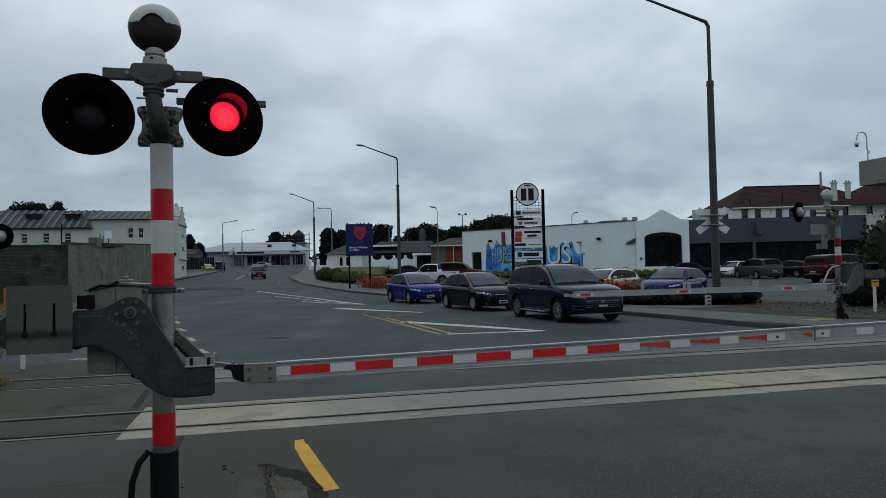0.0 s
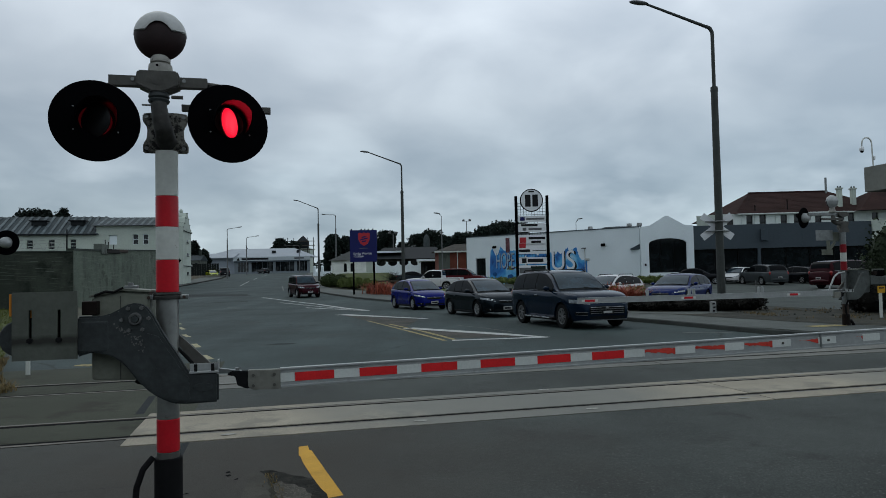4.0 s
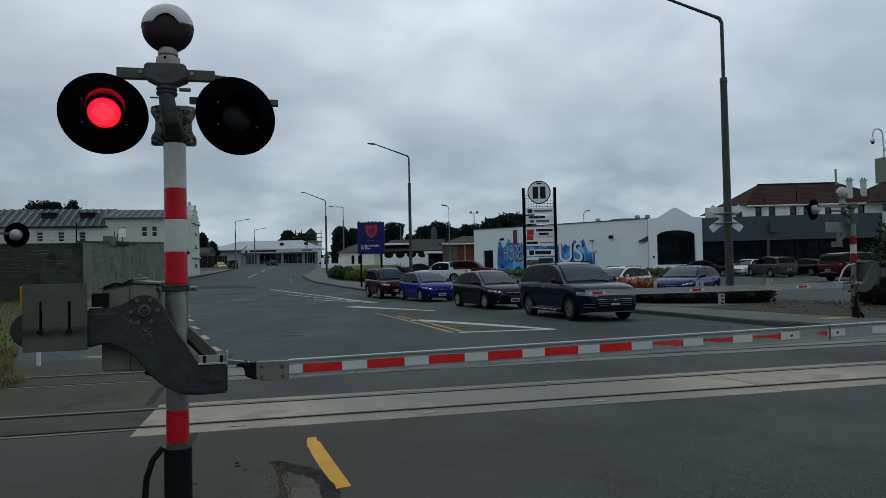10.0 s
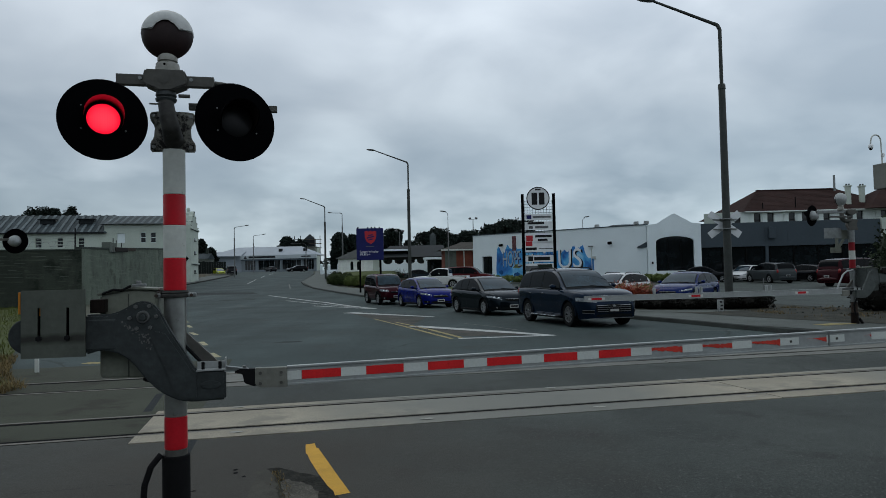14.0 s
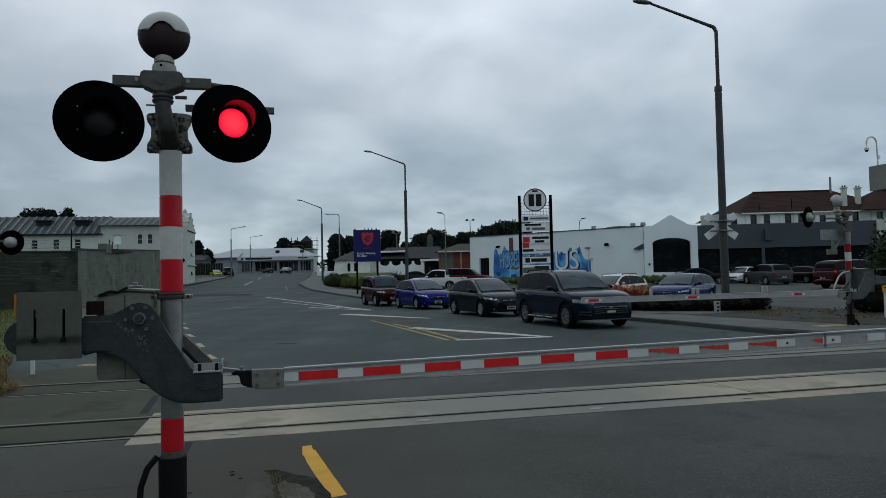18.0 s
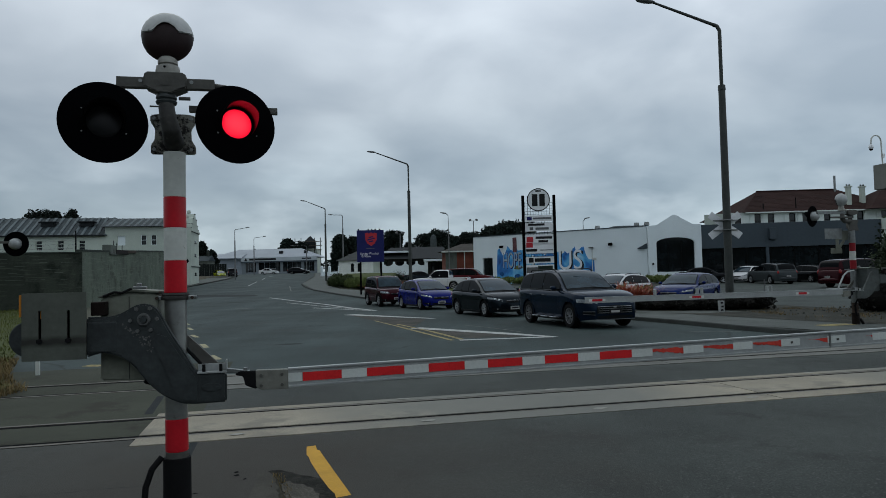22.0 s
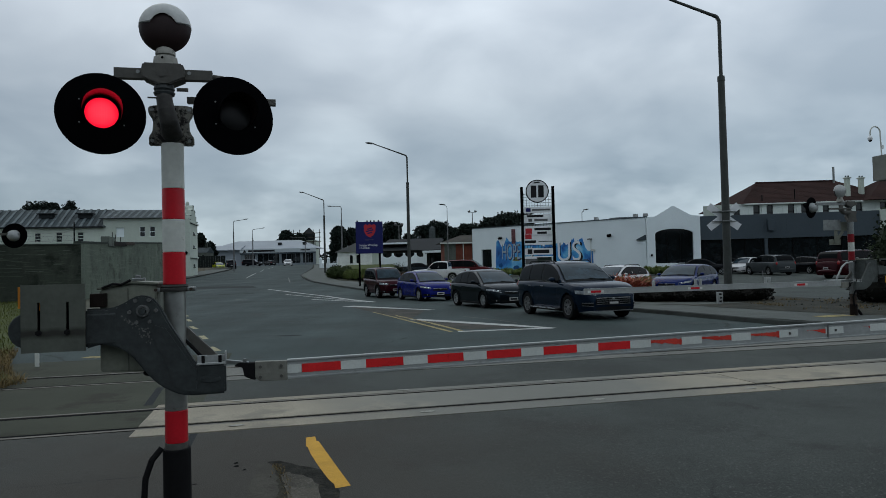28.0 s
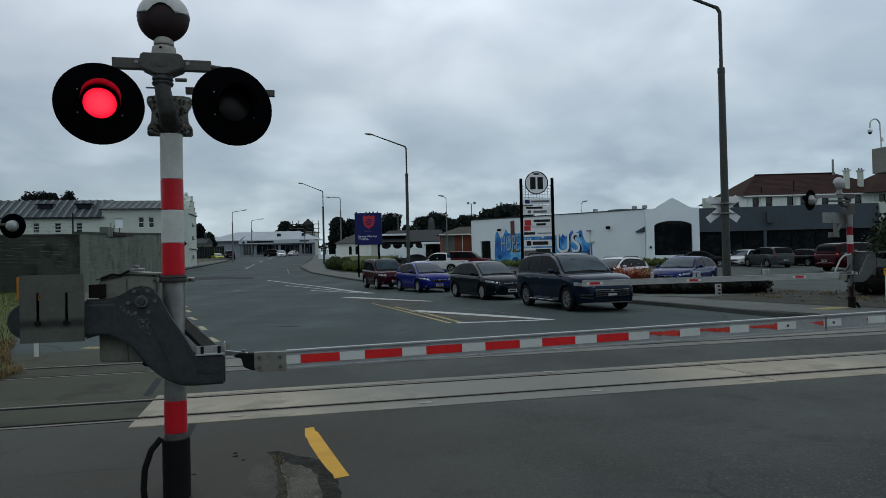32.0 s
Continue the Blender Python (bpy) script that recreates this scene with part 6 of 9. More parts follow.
STYLES = {
    # size (length, width, height), wheel radius, front and rear axle x, clearance; deck: the lower body's top line from tail to nose;
    # roof: the cabin's line from tail to cowl; panes: the side glass, from rear to front; tumble: the roof's width to the belt's
    "suv": dict(size=(4.86, 1.90, 1.71), wr=0.362, axles=(1.46, -1.37), clear=0.23, tumble=0.80,
                deck=[(-2.43, 0.86), (-2.38, 1.02), (-2.25, 1.12), (-1.0, 1.12), (0.2, 1.10), (1.06, 1.09), (1.6, 1.06), (2.05, 0.99), (2.26, 0.90), (2.38, 0.76), (2.43, 0.62)],
                roof=[(-2.34, 1.10), (-2.10, 1.50), (-1.95, 1.615), (-1.3, 1.69), (-0.5, 1.71), (0.02, 1.68), (0.26, 1.625), (1.14, 1.09)],
                panes=[(-2.06, -1.32), (-1.26, -0.42), (-0.34, 0.78)]),
    "hatch": dict(size=(4.38, 1.74, 1.47), wr=0.318, axles=(1.29, -1.33), clear=0.17, tumble=0.79,
                  deck=[(-2.19, 0.74), (-2.14, 0.90), (-1.98, 0.98), (-0.8, 0.97), (0.3, 0.94), (1.08, 0.93), (1.55, 0.89), (1.90, 0.80), (2.06, 0.72), (2.15, 0.62), (2.19, 0.52)],
                  roof=[(-2.06, 0.96), (-1.55, 1.29), (-1.35, 1.38), (-0.8, 1.455), (-0.3, 1.47), (0.05, 1.445), (0.25, 1.39), (1.16, 0.93)],
                  panes=[(-1.52, -0.98), (-0.92, -0.30), (-0.23, 0.74)]),
    "small": dict(size=(4.10, 1.70, 1.45), wr=0.31, axles=(1.27, -1.29), clear=0.17, tumble=0.78,
                  deck=[(-2.05, 0.76), (-2.00, 0.92), (-1.86, 1.00), (-0.8, 0.97), (0.3, 0.94), (1.05, 0.92), (1.45, 0.87), (1.78, 0.77), (1.93, 0.69), (2.01, 0.60), (2.05, 0.50)],
                  roof=[(-1.92, 0.98), (-1.50, 1.29), (-1.28, 1.37), (-0.7, 1.44), (-0.25, 1.45), (0.10, 1.42), (0.30, 1.365), (1.20, 0.92)],
                  panes=[(-1.44, -0.98), (-0.92, -0.30), (-0.23, 0.76)]),
    "boxy": dict(size=(3.78, 1.69, 1.66), wr=0.345, axles=(1.15, -1.02), clear=0.24, tumble=0.84,
                 deck=[(-1.89, 0.86), (-1.85, 1.00), (-1.74, 1.06), (-0.8, 1.05), (0.3, 1.03), (0.78, 1.02), (1.2, 1.00), (1.58, 0.95), (1.75, 0.89), (1.84, 0.78), (1.89, 0.66)],
                 roof=[(-1.82, 1.05), (-1.70, 1.46), (-1.56, 1.59), (-1.0, 1.65), (-0.4, 1.66), (0.06, 1.64), (0.25, 1.585), (0.86, 1.02)],
                 panes=[(-1.58, -0.50), (-0.40, 0.60)]),
    "wagon": dict(size=(4.92, 1.88, 1.47), wr=0.34, axles=(1.50, -1.40), clear=0.17, tumble=0.78,
                  deck=[(-2.46, 0.80), (-2.40, 0.94), (-2.22, 0.98), (-1.0, 0.97), (0.2, 0.95), (1.06, 0.94), (1.65, 0.90), (2.12, 0.80), (2.30, 0.72), (2.41, 0.62), (2.46, 0.52)],
                  roof=[(-2.34, 0.97), (-2.02, 1.27), (-1.80, 1.37), (-1.2, 1.44), (-0.4, 1.47), (-0.02, 1.445), (0.20, 1.39), (1.14, 0.94)],
                  panes=[(-1.95, -1.22), (-1.16, -0.44), (-0.36, 0.72)]),
    "sedan": dict(size=(4.70, 1.80, 1.44), wr=0.32, axles=(1.44, -1.32), clear=0.16, tumble=0.78,
                  deck=[(-2.35, 0.78), (-2.30, 0.96), (-2.1, 1.03), (-1.6, 1.02), (0.2, 0.94), (0.95, 0.92), (1.5, 0.88), (2.0, 0.79), (2.18, 0.71), (2.30, 0.62), (2.35, 0.52)],
                  roof=[(-1.66, 1.02), (-1.15, 1.31), (-0.95, 1.38), (-0.6, 1.43), (-0.3, 1.44), (0.0, 1.42), (0.18, 1.37), (1.04, 0.92)],
                  panes=[(-1.22, -0.42), (-0.34, 0.60)]),
    "van": dict(size=(5.10, 1.92, 1.80), wr=0.37, axles=(1.58, -1.42), clear=0.24, tumble=0.82,
                deck=[(-2.55, 0.90), (-2.50, 1.06), (-2.38, 1.15), (-1.0, 1.15), (0.4, 1.13), (1.15, 1.12), (1.7, 1.08), (2.15, 1.00), (2.36, 0.91), (2.49, 0.78), (2.55, 0.62)],
                roof=[(-2.48, 1.14), (-2.38, 1.56), (-2.22, 1.71), (-1.5, 1.79), (-0.4, 1.80), (0.3, 1.77), (0.52, 1.71), (1.24, 1.12)],
                panes=[(-2.24, -1.36), (-1.28, -0.42), (-0.34, 0.90)]),
    "ute": dict(size=(5.20, 1.86, 1.76), wr=0.38, axles=(1.65, -1.35), clear=0.27, tumble=0.82,
                deck=[(-2.60, 0.96), (-2.54, 1.03), (-1.4, 1.03), (-0.9, 1.09), (0.2, 1.09), (0.95, 1.08), (1.5, 1.06), (2.2, 1.00), (2.42, 0.92), (2.54, 0.80), (2.60, 0.66)],
                roof=[(-0.98, 1.08), (-0.94, 1.58), (-0.86, 1.70), (-0.5, 1.76), (-0.1, 1.77), (0.18, 1.75), (0.36, 1.69), (0.98, 1.08)],
                panes=[(-0.86, -0.16), (-0.04, 0.74)]),
}


def vehicle(m, style, paint_mat, label, category="car", group="", name="car", spokes=5, rim_mat=None, rails=False, chrome=False, lower=None, detail=True, dark_plate=False):
    """A road vehicle, nose along +x, resting on z = 0: lofted body, cabin, glass, lamps, wheels."""
    st = STYLES[style]
    L, W, HT = st["size"]
    wr, clear = st["wr"], st["clear"]
    ax_f, ax_r = st["axles"]
    car = thing(name, m, label, category, group)
    h, hw = L / 2, W / 2
    arch = wr + 0.06
    ztop, zroof = ease(st["deck"]), ease(st["roof"])
    tail_x, cowl = st["roof"][0][0], st["roof"][-1][0]
    top, roof_end = st["roof"][-2][0], st["roof"][2][0]
    belt = ztop(0.0)
    broad = style in ("suv", "van", "ute", "boxy")

    def half(x):
        r, k = (0.85, 0.30) if x > 0 else (0.55, 0.17)
        d = max(0.0, (abs(x) - h + r) / r)
        return hw * (1 - 0.012 * (x / h) ** 2) * (1 - k * d ** 2.8)

    def zbot(x):
        z = clear + 0.06 * max(0, (abs(x) - h + 0.5)) / 0.5
        for a in (ax_f, ax_r):
            d = abs(x - a)
            if d < arch:
                z = max(z, wr + math.sqrt(arch * arch - d * d))
        return z

    def profile(x):
        """Half of the body's cross-section at x, from the sill to the middle of the deck."""
        w, zt, zb = half(x), ztop(x), zbot(x)
        for a in (ax_f, ax_r):
            w += 0.022 * max(0.0, 1 - (abs(x - a) / (arch + 0.16)) ** 2)
        zw = max(zb + 0.015, min(0.62, zt - 0.22))
        sh = max(zw + 0.015, zt - 0.13)
        k = max(0.02, zt - sh)
        return [(w * 0.935, zb), (w * 0.972, zb + 0.25 * (zw - zb)), (w * 0.994, zb + 0.65 * (zw - zb)), (w, zw), (w * 0.992, 0.5 * (zw + sh)), (w * 0.984, sh), (w * 0.965, sh + 0.45 * k),
                (w * 0.928, sh + 0.80 * k), (w * 0.870, zt - 0.004), (w * 0.74, zt + 0.010), (w * 0.52, zt + 0.022), (w * 0.25, zt + 0.030), (0, zt + 0.033)]

    xs = sorted({*np.linspace(-h, h, 53).tolist(), *[a + arch * math.cos(math.pi * k / 14) for a in (ax_f, ax_r) for k in range(15)], h - 0.015, h - 0.04, -h + 0.02, -h + 0.05})
    profs = {x: profile(x) for x in xs}
    bm = bmesh.new()
    rings = []
    for x in xs:
        prof = profs[x]
        rings.append([bm.verts.new((x, y, z)) for y, z in prof] + [bm.verts.new((x, -y, z)) for y, z in prof[-2::-1]])
    for a, b in zip(rings[:-1], rings[1:]):
        for k in range(len(a) - 1):
            bm.faces.new((a[k], b[k], b[k + 1], a[k + 1]))
    bm.faces.new(rings[0])
    bm.faces.new(rings[-1][::-1])
    bmesh.ops.recalc_face_normals(bm, faces=bm.faces[:])
    part("body", bm, paint_mat, car, "", True)
    part("underbody", B((0, 0, clear + 0.25), (L - 0.45, W - 0.50, 0.42)), TRIM_BLACK, car)

    # the skin in front of, or beside, a point: how far forward the body reaches there
    nose_xs = [x for x in xs if x > h - 1.1][::-1]
    tables = [([q[1] for q in profs[x]], [q[0] for q in profs[x]]) for x in nose_xs]

    def front_x(y, z):
        y, last = abs(y), None
        for x, (zz, yy) in zip(nose_xs, tables):
            w = float(np.interp(z, zz, yy, yy[0], 0.0))
            if w >= y:
                if last and w > last[1]:
                    return x + (last[0] - x) * max(0.0, min(1.0, (w - y) / (w - last[1])))
                return x
            last = (x, w)
        return nose_xs[-1]

    def skin(name, sd, cols, mat, off, label="", rows=3):
        """A patch lying on the nose: columns of (y, low z, high z)."""
        bm = bmesh.new()
        g = [[bm.verts.new((front_x(y, lo + (hi - lo) * j / rows) + off, sd * (y + (off * 0.6 if y > hw * 0.6 else 0)), lo + (hi - lo) * j / rows)) for j in range(rows + 1)] for y, lo, hi in cols]
        for a, b in zip(g[:-1], g[1:]):
            for j in range(rows):
                q = (a[j], b[j], b[j + 1], a[j + 1])
                bm.faces.new(q if sd > 0 else q[::-1])
        return part(name, bm, mat, car, label, True)

    def span(y0, y1, lo, hi, n=8):
        """Columns between two widths, with the low and high edges given as (at y0, at y1)."""
        return [(y0 + (y1 - y0) * k / n, lo[0] + (lo[1] - lo[0]) * k / n, hi[0] + (hi[1] - hi[0]) * k / n) for k in range(n + 1)]

    # cabin
    def wb(x):
        return min(hw * 0.925, half(x) * 0.945)

    def zb2(x):
        return ztop(x) - 0.015

    def cab_half(x):
        t = max(0.0, min(1.0, (zroof(x) - zb2(x)) / (HT - belt)))
        return wb(x) * (1 - (1 - st["tumble"]) * t)

    def side(x, f, lift=0.0):
        """A point on the cabin's side: f from the belt (0) to the roof rail (1)."""
        zr, zs = zroof(x), zb2(x)
        ze = max(zs + 0.004, zs + (zr - 0.06 - zs) * f)
        t = (ze - zs) / max(0.01, zr - zs)
        y = wb(x) + (cab_half(x) - wb(x)) * t ** 1.25 + 0.010 * math.sin(math.pi * f)
        return y + lift, ze

    cx = sorted({*np.linspace(tail_x, cowl, 37).tolist(), *[p[0] for p in st["roof"]]})
    bm = bmesh.new()
    rings = []
    for x in cx:
        zr, w = zroof(x), cab_half(x)
        prof = [side(x, f) for f in (0, 0.35, 0.7, 1.0)]
        prof += [(w * 0.965 - 0.004, max(prof[-1][1] + 0.002, zr - 0.022)), (w * 0.88, zr - 0.004), (w * 0.62, zr + 0.010), (w * 0.3, zr + 0.018), (0, zr + 0.020)]
        rings.append([bm.verts.new((x, y, z)) for y, z in prof] + [bm.verts.new((x, -y, z)) for y, z in prof[-2::-1]])
    for a, b in zip(rings[:-1], rings[1:]):
        for k in range(len(a) - 1):
            bm.faces.new((a[k], b[k], b[k + 1], a[k + 1]))
    bmesh.ops.recalc_face_normals(bm, faces=bm.faces[:])
    part("cabin", bm, paint_mat, car, "", True)

    def across(x, y):
        zr, w = zroof(x), cab_half(x)
        return float(np.interp(abs(y), [0, w * 0.3, w * 0.62, w * 0.88, w * 0.965], [zr + 0.020, zr + 0.018, zr + 0.010, zr - 0.004, zr - 0.022]))

    def screen(x0, x1, name, mat, lift, inset):
        bm = bmesh.new()
        g = []
        for i in range(9):
            x = x0 + (x1 - x0) * i / 8
            w = cab_half(x) * 0.965 - inset
            g.append([bm.verts.new((x + (lift * 0.6 if x > 0 else -lift * 0.6), w * (j / 5 - 1), across(x, w * (j / 5 - 1)) + lift)) for j in range(11)])
        for i in range(8):
            for j in range(10):
                bm.faces.new((g[i][j], g[i + 1][j], g[i + 1][j + 1], g[i][j + 1]))
        return part(name, bm, mat, car, "", True)

    dx = cowl - top
    screen(top + 0.01 * dx, cowl - 0.005 * dx, "windscreen_seal", TRIM_BLACK, 0.005, 0.022)
    ws = screen(top + 0.06 * dx, cowl - 0.09 * dx, "windscreen", SCREEN_GLASS, 0.010, 0.055)
    ws["label"] = "reflective windscreen glass"
    d2 = roof_end - tail_x
    screen(tail_x + 0.12 * d2, roof_end - 0.04 * d2, "rear_window", CAR_GLASS, 0.010, 0.05)
    panes = st["panes"]
    for sd in (1, -1):
        def strip(x0, x1, f0, f1, lift, mat, name):
            bm = bmesh.new()
            g = []
            for i in range(11):
                x = x0 + (x1 - x0) * i / 10
                g.append([bm.verts.new((x, sd * side(x, f, lift)[0], side(x, f)[1])) for f in (f0, f0 + (f1 - f0) * 0.5, f1)])
            for i in range(10):
                for j in range(2):
                    q = (g[i][j], g[i + 1][j], g[i + 1][j + 1], g[i][j + 1])
                    bm.faces.new(q if sd < 0 else q[::-1])
            return part(name, bm, mat, car, "", True)

        strip(panes[0][0] - 0.03, panes[-1][1] + 0.05, 0.03, 0.985, 0.004, TRIM_BLACK, "window_surround")
        for a, b in panes:
            strip(a, b, 0.075, 0.95, 0.008, CAR_GLASS, "side_window")
        strip(panes[0][0] - 0.02, panes[-1][1] + 0.06, 0.0, 0.045, 0.010, CHROME_DIM if chrome else TRIM_BLACK, "belt_strip")
        for axle in (ax_f, ax_r):
            bm = bmesh.new()
            ring = []
            for k in range(19):
                t = math.pi * (k / 18) * 1.04 - 0.06
                c_, s_ = math.cos(t), math.sin(t)
                ex = half(axle + arch * c_) + 0.022
                ring.append([bm.verts.new((axle + rr * c_, sd * yy, wr + rr * s_)) for rr, yy in ((arch - 0.012, ex * 0.93), (arch - 0.002, ex * 0.998), (arch + 0.045, ex * 0.996))])
            for a_, b_ in zip(ring[:-1], ring[1:]):
                for j in range(2):
                    bm.faces.new((a_[j], b_[j], b_[j + 1], a_[j + 1]))
            bmesh.ops.recalc_face_normals(bm, faces=bm.faces[:])
            part("arch_lip", bm, lower or paint_mat, car, "", True)

    # nose: grille, lamps, intakes, plate
    nz = ztop(h - 0.22)
    spec = {"suv": (0.60, 0.55, 0.24), "van": (0.60, 0.66, 0.22), "ute": (0.56, 0.66, 0.20), "boxy": (0.40, 0.70, 0.10), "hatch": (0.40, 0.60, 0.10), "small": (0.46, 0.56, 0.12)}.get(style, (0.42, 0.58, 0.11))
    gw, gz_, gh = spec[0] * hw, spec[1], spec[2]
    both = [(-y, a, b) for y, a, b in span(0, gw, (gz_ - gh / 2, gz_ - gh * 0.42), (gz_ + gh / 2, gz_ + gh * 0.44))][::-1] + span(0, gw, (gz_ - gh / 2, gz_ - gh * 0.42), (gz_ + gh / 2, gz_ + gh * 0.44))[1:]
    skin("grille", 1, both, TRIM_BLACK, 0.006, "dark front grille")
    low_z = clear + 0.06
    inner = hw * 0.60
    skin("intake", 1, [(-y, a, b) for y, a, b in span(0, inner, (low_z, low_z + 0.03), (low_z + 0.11, low_z + 0.09))][::-1] + span(0, inner, (low_z, low_z + 0.03), (low_z + 0.11, low_z + 0.09))[1:], TRIM_BLACK, 0.006, "black lower intake")
    if detail:
        for k in range(4 if style == "suv" else 2):
            zz = gz_ - gh * 0.34 + gh * 0.72 * k / (3 if style == "suv" else 1)
            skin("grille_bar", 1, [(gw * 0.94 * q / 6, zz - 0.007, zz + 0.007) for q in range(-6, 7)], CHROME_DIM if (chrome or k) else TRIM_BLACK, 0.014, "", 1)
        skin("front_lip", 1, [(hw * 0.66 * q / 8, clear + 0.035, clear + 0.06) for q in range(-8, 9)], CHROME_DIM if style == "suv" else TRIM_BLACK, 0.012, "", 1)
    for sd in (1, -1):
        if style == "suv":
            lo, hi, y0, y1 = (0.715, 0.760), (0.815, 0.860), 0.56 * hw, 0.975 * hw
        elif broad:
            lo, hi, y0, y1 = (nz - 0.20, nz - 0.18), (nz - 0.08, nz - 0.07), 0.52 * hw, 0.965 * hw
        else:
            lo, hi, y0, y1 = (nz - 0.17, nz - 0.08), (nz - 0.085, nz - 0.01), 0.56 * hw, 0.985 * hw
        lamp = skin("headlamp", sd, span(y0, y1, lo, hi, 10), HEADLAMP, 0.008, "clear headlamp")
        for f, rx in ((0.30, 0.052), (0.62, 0.046)):
            y = y0 + (y1 - y0) * f
            z = (lo[0] + (lo[1] - lo[0]) * f + hi[0] + (hi[1] - hi[0]) * f) / 2
            part("reflector", ball(bmesh.new(), (front_x(y, z) + 0.002, sd * y, z), (0.02, rx, rx * 0.72), 12, 8), LAMP_BRIGHT, lamp, "", True)
        skin("lamp_surround", sd, span(y0 - 0.015, y1, (lo[0] - 0.012, lo[1] - 0.010), (hi[0] + 0.010, hi[1] + 0.008), 10), TRIM_BLACK, 0.004)
        if detail:
            fz = clear + (0.235 if style == "suv" else 0.14)
            skin("fog_recess", sd, span(hw * 0.66, hw * 0.90, (fz - 0.05, fz - 0.035), (fz + 0.05, fz + 0.045)), TRIM_BLACK, 0.006)
            if style == "suv":
                skin("fog_trim", sd, span(hw * 0.66, hw * 0.89, (fz - 0.058, fz - 0.045), (fz - 0.040, fz - 0.030)), CHROME_DIM, 0.014, "", 1)
                skin("fog_trim", sd, span(hw * 0.66, hw * 0.89, (fz + 0.035, fz + 0.030), (fz + 0.052, fz + 0.045)), CHROME_DIM, 0.014, "", 1)
            else:
                part("fog_lamp", ball(bmesh.new(), (front_x(hw * 0.76, fz) + 0.006, sd * hw * 0.76, fz), (0.015, 0.04, 0.03), 12, 8), CHROME_DIM, car, "", True)
        tz = ztop(-h + 0.12)
        part("tail_lamp", ball(bmesh.new(), (-h + 0.13, sd * half(-h + 0.13) * 0.90, tz - 0.12), (0.12, 0.080, 0.12 if not broad else 0.16), 14, 10), TAILLAMP, car, "red tail lamp", True)
        mx = panes[-1][1] - 0.10
        mz = ztop(mx) + 0.07
        mir = part("mirror", ball(bmesh.new(), (mx, sd * (hw + 0.085), mz), (0.075, 0.105, 0.070), 16, 10), TRIM_BLACK if lower else paint_mat, car, "door mirror", True)
        part("mirror_arm", R_((mx, sd * (hw * 0.90), mz - 0.06), (mx, sd * (hw + 0.05), mz - 0.03), 0.028, 0.022, 10), TRIM_BLACK, mir)
        part("sill", B(((ax_f + ax_r) / 2, sd * (hw * 0.945), clear + 0.03), (ax_f - ax_r - 2 * arch - 0.02, 0.06, 0.08), 0.014), lower or TRIM_BLACK, car)
        for k, xd in enumerate([panes[-1][1] - 0.02, panes[-1][0] - 0.04] + ([panes[-2][0] + 0.03] if len(panes) > 1 else [])):
            bm = bmesh.new()
            g = []
            for j in range(7):
                z = max(zbot(xd), clear + 0.05) + 0.02 + (ztop(xd) - 0.06 - max(zbot(xd), clear + 0.05)) * j / 6
                pr = profile(xd)
                y = float(np.interp(z, [q[1] for q in pr], [q[0] for q in pr])) + 0.0015
                g.append([bm.verts.new((xd - 0.005, sd * y, z)), bm.verts.new((xd + 0.005, sd * y, z))])
            for a_, b_ in zip(g[:-1], g[1:]):
                q = (a_[0], a_[1], b_[1], b_[0])
                bm.faces.new(q if sd < 0 else q[::-1])
            part("door_seam", bm, TRIM_BLACK, car)
        for xd in ([panes[-1][0] + 0.10, panes[-2][0] + 0.12] if len(panes) > 1 else [panes[-1][0] + 0.1]):
            part("door_handle", B((xd, sd * (hw * 0.992), belt - 0.15), (0.17, 0.035, 0.028), 0.010), CHROME_DIM if chrome else paint_mat, car)
    part("bumper", ball(bmesh.new(), (-h + 0.05, 0, clear + 0.25), (0.12, hw * 0.86, 0.15), 24, 10), lower or paint_mat, car, "", True)
    pz = 0.50 if style == "suv" else 0.46 if broad else 0.36
    for sx, zz in ((front_x(0, pz) + 0.022, pz), (-h - 0.075, ztop(-h + 0.1) - 0.42)):
        pl = part("number_plate", B((sx, 0, zz), (0.012, 0.37, 0.125), 0.003), INK if dark_plate else PLATE_WHITE, car, "black number plate" if dark_plate else "white number plate")
        part("plate_bars", B((sx + (0.0075 if sx > 0 else -0.0075), 0, zz), (0.002, 0.28, 0.060)), PLATE_WHITE if dark_plate else INK, pl)
    part("badge", ball(bmesh.new(), (front_x(0, gz_ + gh * 0.30) + 0.012, 0, gz_ + gh * 0.30), (0.012, 0.055, 0.032), 12, 8), CHROME_DIM, car, "", True)
    part("wiper", tube(bmesh.new(), [(cowl - 0.02, 0.55, ztop(cowl) + 0.04), (cowl - 0.10 * dx, 0.05, zroof(cowl - 0.10 * dx) + 0.035)], 0.010, 6), TRIM_BLACK, car)
    if rails:
        yr = hw * 0.925 * st["tumble"] * 0.90
        for sd in (1, -1):
            part("roof_rail", tube(bmesh.new(), [(roof_end + 0.15, sd * yr, zroof(roof_end + 0.15) - 0.02), (roof_end + 0.3, sd * yr, HT + 0.025), (top - 0.35, sd * yr, HT + 0.03), (top - 0.15, sd * yr, HT - 0.05)], 0.018, 8), TRIM_BLACK, car)
            if style == "suv":
                step_bar = part("side_step", B(((ax_f + ax_r) / 2, sd * (hw + 0.02), clear + 0.05), (ax_f - ax_r - 2 * arch - 0.06, 0.15, 0.045), 0.014), TRIM_BLACK, car, "black side step with bright treads")
                for q in range(3):
                    part("tread", B((ax_r + arch + 0.30 + 0.62 * q, sd * (hw + 0.03), clear + 0.062), (0.46, 0.15, 0.035), 0.012), CHROME, step_bar)
